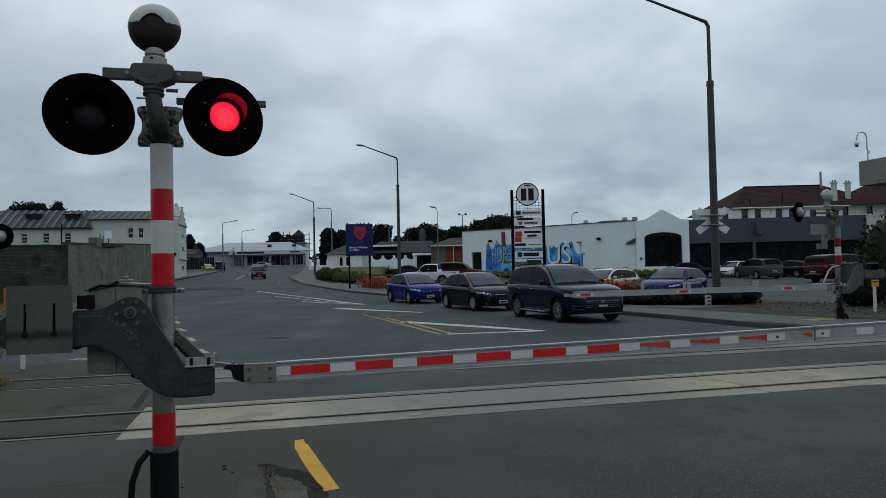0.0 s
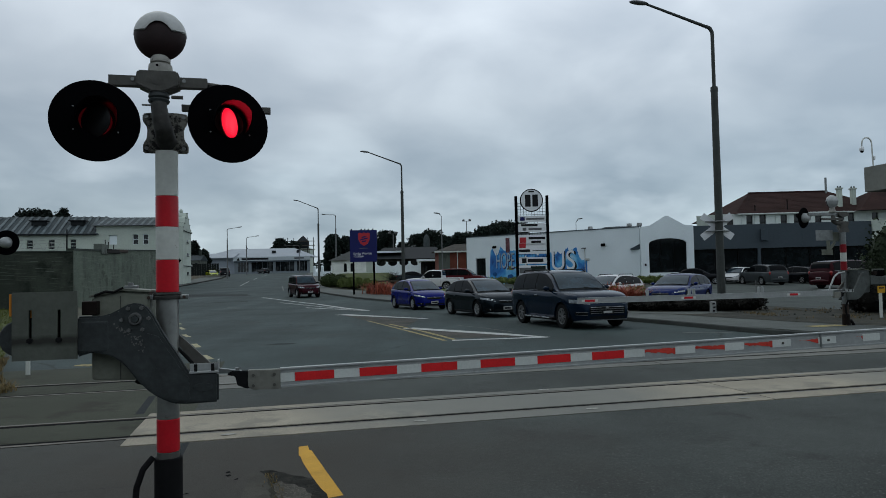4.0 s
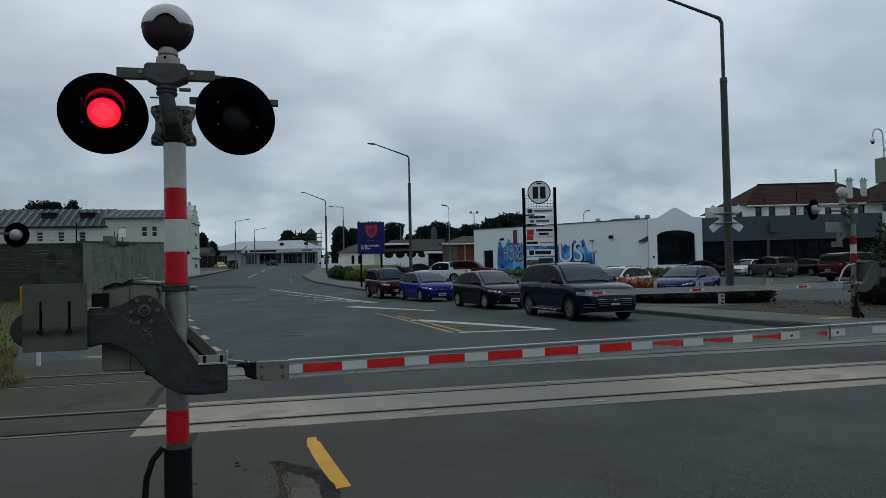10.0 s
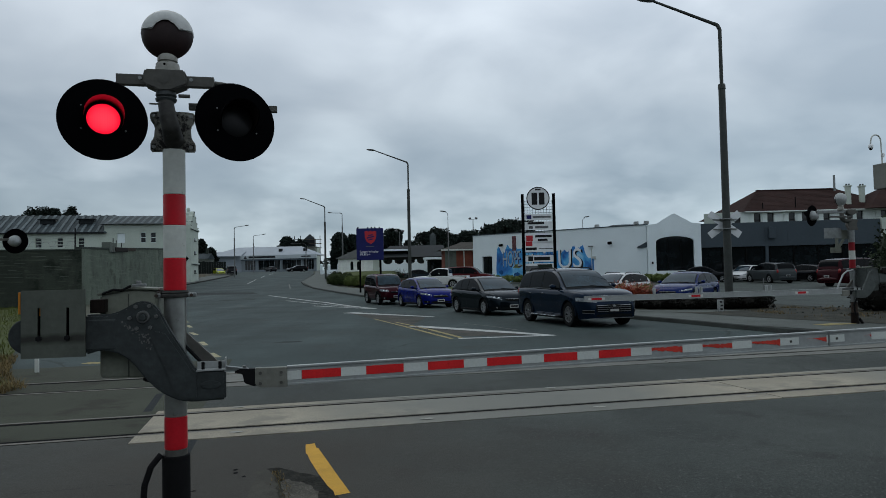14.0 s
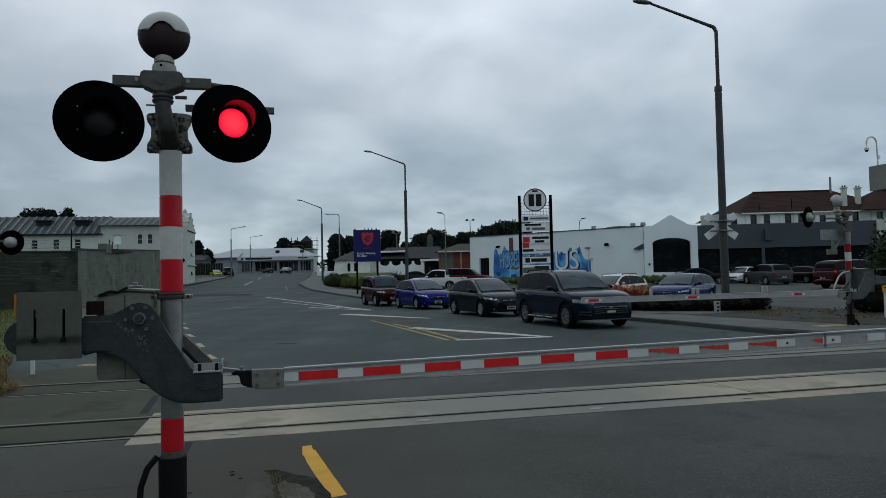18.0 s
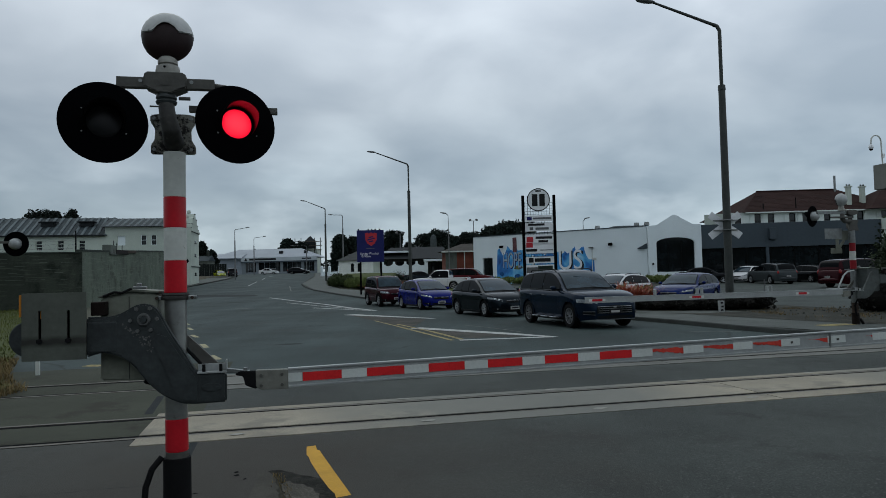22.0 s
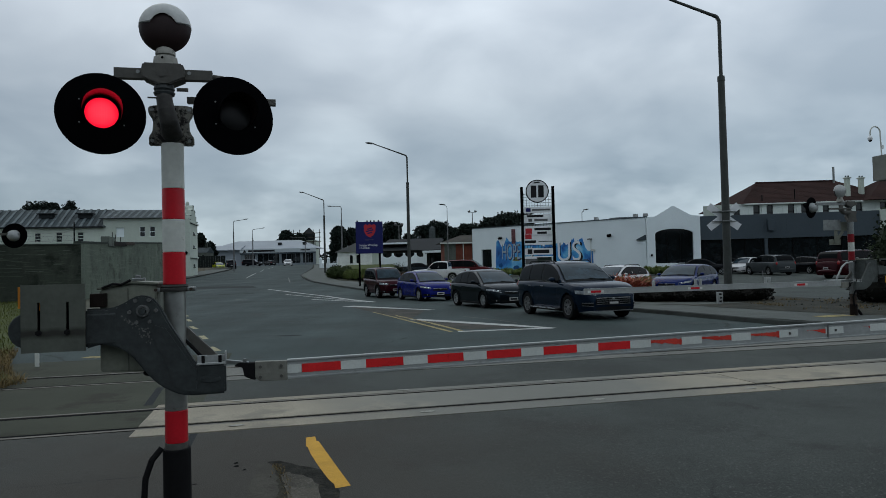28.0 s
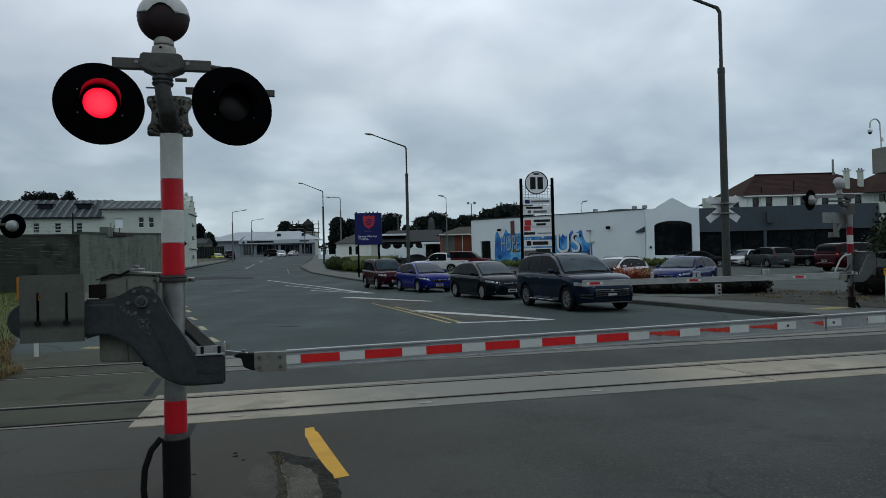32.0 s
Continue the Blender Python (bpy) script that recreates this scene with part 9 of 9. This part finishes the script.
for k, x in enumerate((-0.9, -0.15, 0.12, 0.38, 0.72)):
    part("top_clip", B((x, 0, 5.06), (0.10, 0.10, 0.10), 0.01), BLACK, sign)
shield = [(-0.45, 0.43), (-0.30, 0.50), (-0.15, 0.42), (0, 0.52), (0.15, 0.42), (0.30, 0.50), (0.45, 0.43), (0.42, -0.05), (0.28, -0.34), (0, -0.52), (-0.28, -0.34), (-0.42, -0.05)]
sh = part("shield", S(shield, "y", -0.10, -0.082), SIGN_RED, sign, "plain red shield emblem")
sh.matrix_basis = pose(0.05, 0, 4.32)
for z, w in ((0.16, 0.38), (0.0, 0.58), (-0.17, 0.36)):
    part("emblem_bar", B((0.0, -0.104, z), (w, 0.006, 0.10), 0, (0, -14, 0)), SIGN_NAVY, sh)
part("sign_bar", B((0.0, -0.084, 3.62), (0.62, 0.006, 0.035)), INK_GREY, sign)
text_part("sign_text", "Sunday Worship", 0.23, SIGN_WHITE, sign, pose(-0.78, -0.085, 3.22, 90, 0, 0), 0.003, "LEFT", "", 0.92)
text_part("sign_text", "10.30am", 0.25, SIGN_WHITE, sign, pose(-0.78, -0.085, 3.02, 90, 0, 0), 0.003, "LEFT", "", 0.92)

tot = thing("business_sign", pose(5.0, 38.0, 0.05, 0, 0, -2), "tall black-framed directory sign with white name panels", "sign")
for x in (-0.85, 0.85):
    part("post", B((x, 0, 2.9), (0.15, 0.15, 5.9), 0.012), BLACK, tot, "square black post")
bm = bmesh.new()
for k in range(11):
    box(bm, (-0.75 + 0.15 * k, 0.03, 3.35), (0.016, 0.016, 4.3))
for k in range(28):
    box(bm, (0, 0.035, 1.25 + 0.155 * k), (1.55, 0.016, 0.016))
part("mesh_grid", bm, BLACK, tot, "black wire mesh")
disc = part("number_disc", lathe(bmesh.new(), [(0, 0.012), (0.60, 0.012), (0.60, -0.012), (0, -0.012)], pose(0, -0.03, 5.60, 90, 0, 0), 40), SIGN_WHITE, tot, "white round disc with two dark number bars")
part("disc_rim", lathe(bmesh.new(), [(0.58, 0.02), (0.63, 0.02), (0.63, -0.02), (0.58, -0.02), (0.58, 0.02)], pose(0, -0.03, 5.60, 90, 0, 0), 40), BLACK, disc, "", True)
for x in (-0.20, 0.20):
    part("number_bar", B((x, -0.048, 5.58), (0.30, 0.008, 0.66), 0.003), INK, disc)
part("disc_logo", B((0, -0.048, 6.08), (0.30, 0.008, 0.08)), INK, disc)
rows = [(4.58, 0.34, [(-0.52, 0.26, 0.20, SIGN_NAVY), (0.18, 0.98, 0.10, INK_GREY)]), (4.24, 0.16, [(-0.15, 0.9, 0.12, INK)]), (4.02, 0.30, [(-0.42, 0.20, 0.16, INK_GREY), (0.16, 0.72, 0.12, INK_GREY)]),
        (3.42, 0.55, [(-0.52, 0.36, 0.30, SIGN_RED), (0.24, 0.90, 0.13, INK), (0.20, 0.52, 0.12, INK)]), (3.12, 0.22, [(-0.55, 0.36, 0.26, SIGN_RED)]), (2.84, 0.36, [(-0.44, 0.60, 0.14, INK), (0.36, 0.74, 0.05, INK_GREY)]),
        (2.30, 0.36, [(-0.48, 0.26, 0.26, INK), (0.14, 0.86, 0.19, INK)]), (1.76, 0.56, [(-0.40, 0.7, 0.3, INK_GREY), (0.28, 0.8, 0.45, LEAF_DARK)]), (1.22, 0.42, [])]
for z, hh, marks in rows:
    p = part("name_panel", B((0, -0.02, z), (1.52, 0.02, hh), 0.003), SIGN_WHITE, tot, "white name panel")
    for i, (x, w, bh, mt) in enumerate(marks):
        part("panel_bar", B((x, -0.034, z + (0.10 if len(marks) == 3 and i == 1 else -0.10 if len(marks) == 3 and i == 2 else 0)), (w, 0.006, bh)), mt, p)

# ---- small street things ----
mk = thing("marker_post", pose(9.38, 24.15, 0.12, 0, 0, 10), "white concrete marker post with dark lettering bars", "marker post")
part("post", B((0, 0, 0.18), (0.19, 0.12, 0.46), 0.02), ALU, mk)
for z, x in ((0.34, -0.02), (0.21, 0.02), (0.09, -0.01)):
    part("post_bar", B((x * 0.5, -0.064, z), (0.09, 0.006, 0.06)), INK, mk)
mk = thing("marker_post", pose(-7.45, 12.55, 0.0), "thin white marker post in the grass edge", "marker post")
part("post", B((0, 0, 0.28), (0.075, 0.03, 0.62), 0.008), POST_WHITE, mk)
st = thing("water_pipe", pose(12.0, 26.6, 0.14), "thin steel pipe stake with a white tag", "pipe")
part("stake", R_((0, 0, -0.05), (0, 0, 1.05), 0.018, None, 8), POLE_GALV, st)
part("tag", B((-0.05, -0.03, 0.28), (0.30, 0.02, 0.05), 0.004, (0, -20, 0)), SIGN_WHITE, st)
rl = thing("post_and_rail_fence", pose(-7.0, 69.0, gz(69.0), 0, 0, -14), "low dark timber rail fence by the lawn", "fence")
for k in range(7):
    part("post", B((k * 1.7, 0, 0.35), (0.14, 0.14, 1.0), 0.01), TIMBER, rl)
for z in (0.72,):
    part("rail", B((5.1, -0.09, z), (10.6, 0.05, 0.16), 0.01), TIMBER, rl)
ob = thing("marker_post", pose(12.72, 20.2, 0.10, 0, 0, 13.4), "white post with a yellow plate", "marker post")
part("post", B((0, 0, 0.42), (0.08, 0.05, 1.0), 0.008), POST_WHITE, ob)
pl = part("reflector", B((0, -0.036, 0.86), (0.25, 0.02, 0.20), 0.004), PLATE_YELLOW, ob, "yellow plate")
part("plate_bars", B((0, -0.048, 0.90), (0.18, 0.004, 0.035)), INK, pl)
bs = thing("blue_sign", pose(15.4, 24.5, 0.0, 0, 0, 5), "blue and white sign plate on a pole", "sign")
part("pole", R_((0.6, 0.05, 0), (0.6, 0.05, 3.4), 0.04, None, 10), GALV, bs)
part("plate", B((0.6, 0, 2.75), (0.62, 0.02, 0.5), 0.004), material("sign_blue", (0.02, 0.10, 0.32), 0.5), bs)
part("plate_mark", S([(0.42, 2.65), (0.6, 2.9), (0.78, 2.65)], "y", -0.02, -0.012), SIGN_WHITE, bs)


# ---- planting ----
def leaves(name, centres, mat, parent=None, size=0.08, n=900, flat_=0.9):
    """Many small leaf faces spread through ellipsoids (centre, radii)."""
    rng = np.random.default_rng(abs(hash((round(centres[0][0][0], 2), round(centres[0][0][1], 2), n))) % 100000)
    verts, faces = [], []
    for (c, r), k in zip(centres, [n // len(centres)] * len(centres)):
        d = rng.normal(size=(k, 3))
        d /= np.linalg.norm(d, axis=1)[:, None]
        rad = rng.uniform(0.35, 1.0, k) ** 0.45
        lump = 1 + 0.16 * np.sin(d[:, 0] * 7 + c[0]) * np.sin(d[:, 1] * 6 + c[1]) + 0.12 * np.sin(d[:, 2] * 9)
        p = np.array(c) + d * (rad * lump)[:, None] * np.array(r)
        u = rng.normal(size=(k, 3))
        v = rng.normal(size=(k, 3))
        u /= np.linalg.norm(u, axis=1)[:, None]
        v -= (v * u).sum(1)[:, None] * u
        v /= np.linalg.norm(v, axis=1)[:, None]
        s = size * rng.uniform(0.6, 1.5, k)[:, None]
        quad = np.stack([p - u * s, p + v * s * 0.5, p + u * s, p - v * s * 0.5], 1)
        b = len(verts)
        verts.extend(map(tuple, quad.reshape(-1, 3).tolist()))
        faces.extend([(b + 4 * i, b + 4 * i + 1, b + 4 * i + 2, b + 4 * i + 3) for i in range(k)])
    return raw(name, verts, faces, mat, parent)


def bush(x, y, rx, ry, rz, mat, label, n=1600, size=0.07, category="shrub", group=""):
    z = gz(y) + 0.12
    s = thing("shrub", pose(x, y, z), label, category, group)
    bm = bmesh.new()
    for k in range(5):
        a = k * 1.3
        rod(bm, (0, 0, -0.05), (rx * 0.5 * math.cos(a), ry * 0.5 * math.sin(a), rz * 1.0), 0.03, 0.012, 6)
    part("stems", bm, BARK, s)
    cs = [((0, 0, rz * 0.9), (rx, ry, rz))] + [((rx * 0.55 * math.cos(a), ry * 0.5 * math.sin(a), rz * (0.9 + 0.25 * math.sin(a * 3))), (rx * 0.55, ry * 0.55, rz * 0.75)) for a in (0.4, 1.9, 3.3, 4.8)]
    leaves("foliage", cs, mat, s, size, n)
    core = ball(bmesh.new(), (0, 0, rz * 0.90), (rx * 0.84, ry * 0.84, rz * 0.86), 16, 10)
    part("inner_growth", core, mat, s)
    return s


def tree(x, y, h, crown, mat, label, n=5000, size=0.35, trunk=0.3, lobes=9, low=0.25, seed=1):
    s = thing("tree", pose(x, y, gz(y)), label, "tree", "trees")
    rng = random.Random(seed)
    bm = bmesh.new()
    rod(bm, (0, 0, -0.3), (0.1, 0, h * 0.55), trunk, trunk * 0.5, 10)
    cs = []
    for k in range(lobes):
        a, f = rng.uniform(0, 6.28), rng.uniform(low, 0.92)
        rr = crown * (0.75 if f < 0.7 else 0.45) * rng.uniform(0.3, 0.9)
        c = (rr * math.cos(a), rr * math.sin(a), h * f)
        rod(bm, (0.05, 0, h * f * 0.6), c, trunk * 0.35, trunk * 0.1, 6)
        cs.append((c, (crown * rng.uniform(0.28, 0.5), crown * rng.uniform(0.28, 0.5), h * rng.uniform(0.09, 0.17))))
    cs.append(((0, 0, h * 0.85), (crown * 0.45, crown * 0.45, h * 0.15)))
    part("trunk", bm, BARK, s, "", True)
    leaves("crown", cs, mat, s, size, n)
    return s


for x, y, rx, rz in ((-10.1, 70.2, 0.46, 0.52), (-9.2, 69.4, 0.48, 0.56), (-8.3, 68.7, 0.48, 0.55), (-7.45, 68.1, 0.47, 0.50), (-6.65, 67.5, 0.42, 0.42)):
    bush(x, y, rx, rx, rz, LEAF_OLIVE, "rounded clipped green shrub behind the kerb", 5500, 0.036, "shrub", "clipped shrubs")


for x, y, rx, rz in ((-11.9, 73.2, 0.85, 0.74), (-10.8, 73.0, 0.80, 0.66)):
    bush(x, y, rx, rx, rz, LEAF_MID, "dark green spreading shrub behind the clipped ones", 2200, 0.08)


def flax(x, y, r, h, label, n=260, mat=None):
    s = thing("flax_plant", pose(x, y, gz(y) + 0.12), label, "plant", "flax plants")
    sp = [(random.gauss(0, r * 0.3), random.gauss(0, r * 0.3), 0) for _ in range(n)]
    blades("foliage", sp, mat or FLAX, "", "", h * 0.7, h * 1.2, 0.05, 1.1, s, 5)
    return s


for x, y, r, h in ((-4.4, 52.5, 1.3, 0.95), (-3.2, 51.2, 1.3, 0.85), (-5.2, 54.2, 1.1, 0.9), (-2.2, 50.0, 1.2, 0.85)):
    flax(x, y, r, h, "clump of bronze-red flax with arching blades")
flax(-4.9, 70.0, 0.45, 1.55, "tall dark spiky plant on the lawn", 240, LEAF_DARK)
for x, y, r, h in ((8.1, 32.4, 0.9, 0.95), (8.7, 32.0, 0.9, 0.85)):
    flax(x, y, r, h, "clump of bronze-red flax with arching blades", 320)
for k in range(7):
    bush(3.9 + k * 0.9 - (k % 2) * 0.1, 36.0 - k * 0.35 + 0.4 * (k % 3), 0.75, 0.7, 0.42, LEAF_OLIVE, "low olive-green hedge shrub", 1300, 0.07, "hedge", "low hedge")
for x, y, rx, rz in ((6.4, 28.2, 0.8, 0.24), (7.3, 27.2, 0.8, 0.24), (8.2, 26.5, 0.8, 0.25), (9.2, 26.0, 0.8, 0.25), (10.2, 25.6, 0.8, 0.27), (11.1, 25.4, 0.7, 0.30)):
    bush(x, y, rx, 0.6, rz, LEAF_BROWN, "low dark spreading shrub on the verge", 3200, 0.05, "shrub", "dark verge shrubs")
for k in range(4):
    bush(18.0 + k * 0.9, 63.6 - 0.1 * k, 0.7, 0.6, 0.36, LEAF_OLIVE, "green hedge shrub below the arched window", 900, 0.09, "hedge", "window hedge")
for k in range(7):
    bush(4.6 + k * 1.3, 72.6 - k * 1.2, 0.9, 0.7, 0.36, LEAF_OLIVE, "olive hedge shrub along the mural wall", 900, 0.09, "hedge", "wall hedge")
bush(14.0, 22.8, 0.9, 0.8, 0.55, LEAF_BROWN, "rough brown scrub behind the far signal", 2600, 0.06)
bush(16.1, 24.0, 1.5, 1.2, 1.75, LEAF_SCRUB, "rough dark green scrub behind the far signal", 5200, 0.07)

DARKT = "dark dense conifer with an uneven crown"
for i, (x, y, h, c) in enumerate(((-23.2, 150, 8.2, 2.8), (-20.9, 152, 8.0, 2.8), (-18.4, 155, 7.0, 2.8), (-11.5, 150, 8.6, 3.4), (-8.6, 153, 6.4, 2.4), (-14.6, 156, 6.6, 3.0), (-5.0, 162, 8.4, 4.4), (-1.8, 163, 9.0, 4.8), (1.4, 166, 8.0, 4.2), (-2.5, 140, 5.6, 2.6))):
    tree(x, y, h, c, LEAF_DARK, DARKT, 8000, 0.27, 0.3, 13, 0.2, i)
for i, (x, y, h, c) in enumerate(((3.0, 92, 6.2, 2.2), (5.4, 93, 7.0, 2.6), (8.0, 95, 7.6, 2.8), (10.6, 97, 7.6, 2.6), (0.9, 95, 5.4, 2.0))):
    tree(x, y, h, c, LEAF_DARK, DARKT, 6500, 0.20, 0.25, 12, 0.3, 20 + i)
for i, (x, y, h, c) in enumerate(((-52.0, 224, 11.2, 4.0), (-48.2, 226, 10.2, 3.4), (-55.5, 236, 8.6, 2.6), (-66, 238, 8.2, 1.8), (-62.3, 176, 8.2, 2.2), (-59.4, 174, 6.2, 1.7), (-65.5, 178, 7.8, 2.4))):
    tree(x, y, h, c, LEAF_DARK, DARKT, 4200, 0.42, 0.35, 10, 0.35, 40 + i)
for i, (x, y, h, c) in enumerate(((-95.2, 160, 15.4, 4.4), (-91.6, 161, 15.5, 3.9), (-87.4, 160, 14.9, 3.7))):
    tree(x, y, h, c, LEAF_DARK, DARKT, 15000, 0.24, 0.4, 16, 0.72, 60 + i)
woods = leaves("far_woods", [((-40 + 14 * k + 3 * math.sin(k * 2.1), 262 + 6 * math.cos(k), 6.0), (9, 4, 3.2 + 1.6 * math.sin(k * 1.7))) for k in range(-9, 22)], LEAF_DARK, None, 0.75, 24000)
tagged(woods, "dark far line of trees beyond the roofs", "woods", "", "stuff")
MONUMENT_STONE = material("lichened_grey_stone", (0.062, 0.074, 0.074), 0.9, vary=0.25, grain=6, big=1.5, bump=0.3)
obs = thing("stone_monument", pose(-2.75, 131, gz(131)), "tall grey stone column among the trees", "monument")
part("shaft", B((0, 0, 2.9), (1.15, 1.15, 7.2), 0.10), MONUMENT_STONE, obs)
part("shoulder", B((0, 0, 0.8), (1.7, 1.7, 4.4), 0.10), MONUMENT_STONE, obs)
part("cap", lathe(bmesh.new(), [(0.80, 0), (0.62, 0.5), (0.0, 0.95)], pose(0, 0, 6.45, 0, 0, 45), 4), MONUMENT_STONE, obs)

# ---- moving traffic ----
MAROON_PATH = [(0, -22.89, 89), (0.5, -21.31, 83.8), (1, -20.0, 79), (1.5, -18.67, 74.2), (2, -17.25, 69.5), (2.5, -15.71, 65), (3, -13.99, 60.6), (3.5, -12.23, 56.6), (4.1, -10.21, 52.4), (4.8, -8.26, 48.6), (5.5, -6.54, 45.3), (6, -5.43, 43.2), (6.5, -4.59, 41.6), (7, -4.08, 40.6), (7.5, -3.77, 40.0), (8, -3.64, 39.75), (8.6, -3.57, 39.6), (32.0, -3.57, 39.6)]
fd, _, _ = vehicle(heading(-30, 168, 180), "wagon", P_BLACK, "dark estate car turning at the far junction", "car", "far traffic", detail=False)
fw, _, _ = vehicle(heading(-80, 172, 0), "sedan", P_WHITE, "white saloon turning towards the crossing far up the road", "car", "far traffic", detail=False)
fs, _, _ = vehicle(heading(-30, 172, 180), "hatch", P_SILVER, "silver hatchback at the far junction", "car", "far traffic", detail=False)
fv, _, _ = vehicle(heading(-80, 180, 0), "van", P_BLACK, "dark van passing the far showroom", "van", "far traffic", detail=False)
fp, _, _ = vehicle(heading(-45, 172, 180), "sedan", P_SILVER, "pale saloon leaving along the cross street", "car", "far traffic", detail=False)
FAR_TRAFFIC = [
    (fd, [(0, -20.5, 168, 180), (10.2, -29.4, 168, 180), (11.5, -33.6, 166, 182), (13, -35.1, 164, 190), (14.5, -35.4, 161, 225), (16.5, -35.6, 158, 265), (18.5, -35.9, 156, 272), (19.6, -35.9, 155, 275), (20.6, -35.4, 155, 320), (21.5, -34.4, 156, 350), (22.5, -33.3, 158, 0), (24, -32.1, 161, 0), (25.3, -31.0, 163, 0), (27, -25.7, 166, 0), (32, -15.2, 170, 0)]),
    (fw, [(0, -68.5, 172, 0), (19.5, -57.3, 172, 0), (21, -46.6, 171, 0), (22, -44.0, 170, -2), (23, -40.6, 168, -10), (24, -37.9, 165, -30), (25, -36.2, 162, -60), (27.5, -36.1, 158, -80), (30, -36.0, 154, -78), (32, -35.9, 151, -76)]),
    (fs, [(0, -23.31, 190.9, 180), (28.4, -29.53, 190.9, 180), (29.5, -36.41, 190.9, 180), (30, -38.41, 189.8, 192), (30.5, -39.63, 188.1, 218), (31, -40.40, 186.5, 248), (32, -40.74, 184.3, 262)]),
    (fv, [(0, -74.6, 180, 0), (26.5, -60.0, 180, 0), (27.5, -52.7, 180, 0), (29, -49.5, 180, 0), (30.2, -46.9, 179, 0), (31.2, -44.3, 178, 0), (32, -44.0, 178, 0)]),
    (fp, [(0, -43.5, 172, 180), (0.5, -43.9, 172, 180), (1, -44.6, 172, 180), (1.5, -45.3, 172, 180), (2, -47.1, 172, 180), (3, -51.1, 172, 180), (4.5, -58.7, 172, 180), (6, -67.1, 172, 180), (32, -89.5, 172, 180)]),
]


# ---- what moves ----
def motions():
    # the two flashing lamps: each added drum turns its lit face forward in turn
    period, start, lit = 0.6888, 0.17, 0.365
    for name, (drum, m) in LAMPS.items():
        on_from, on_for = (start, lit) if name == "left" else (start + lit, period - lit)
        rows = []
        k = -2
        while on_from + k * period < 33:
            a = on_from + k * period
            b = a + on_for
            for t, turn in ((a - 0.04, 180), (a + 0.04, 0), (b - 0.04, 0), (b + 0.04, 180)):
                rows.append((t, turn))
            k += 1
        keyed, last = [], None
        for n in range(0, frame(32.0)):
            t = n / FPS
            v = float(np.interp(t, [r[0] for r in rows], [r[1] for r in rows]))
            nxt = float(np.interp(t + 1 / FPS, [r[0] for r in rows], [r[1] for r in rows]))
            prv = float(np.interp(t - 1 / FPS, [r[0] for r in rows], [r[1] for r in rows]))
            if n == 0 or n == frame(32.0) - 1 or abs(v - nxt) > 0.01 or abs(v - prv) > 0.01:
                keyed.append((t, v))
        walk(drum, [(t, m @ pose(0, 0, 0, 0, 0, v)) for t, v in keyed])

    # the maroon car rolls down the road and stops behind the blue one
    path = MAROON_PATH
    ts = [p[0] for p in path]
    xs, ys = [p[1] for p in path], [p[2] for p in path]

    def place(t):
        return float(np.interp(t, ts, xs)), float(np.interp(t, ts, ys))

    rows = []
    for i, (t, x, y) in enumerate(path):
        j, k = max(0, i - 1), min(len(path) - 1, i + 1)
        if i >= len(path) - 3:
            a = -67.0
        else:
            a = math.degrees(math.atan2(path[k][2] - path[j][2], path[k][1] - path[j][1]))
        rows.append((t, heading(x, y, a)))
    walk(maroon, rows)
    spin, rows = 0.0, [[(0.0, w.matrix_basis.copy())] for w in maroon_wheels]
    base = [w.matrix_basis.copy() for w in maroon_wheels]
    lx, ly = place(0)
    n = 0
    acc = 0.0
    for f in range(1, frame(10.0)):
        t = f / FPS
        x, y = place(t)
        step = math.degrees(math.hypot(x - lx, y - ly) / maroon_r)
        lx, ly = x, y
        spin += step
        acc += step
        if acc > 40 or f % 15 == 0:
            acc = 0
            for i in range(4):
                rows[i].append((t, base[i] @ pose(0, 0, 0, 0, spin, 0)))
    for i in range(4):
        rows[i].append((32.0, base[i] @ pose(0, 0, 0, 0, spin, 0)))
        walk(maroon_wheels[i], rows[i])
    # traffic at the far end of the road
    for car, path in FAR_TRAFFIC:
        walk(car, [(t, heading(x, y, a)) for t, x, y, a in path])


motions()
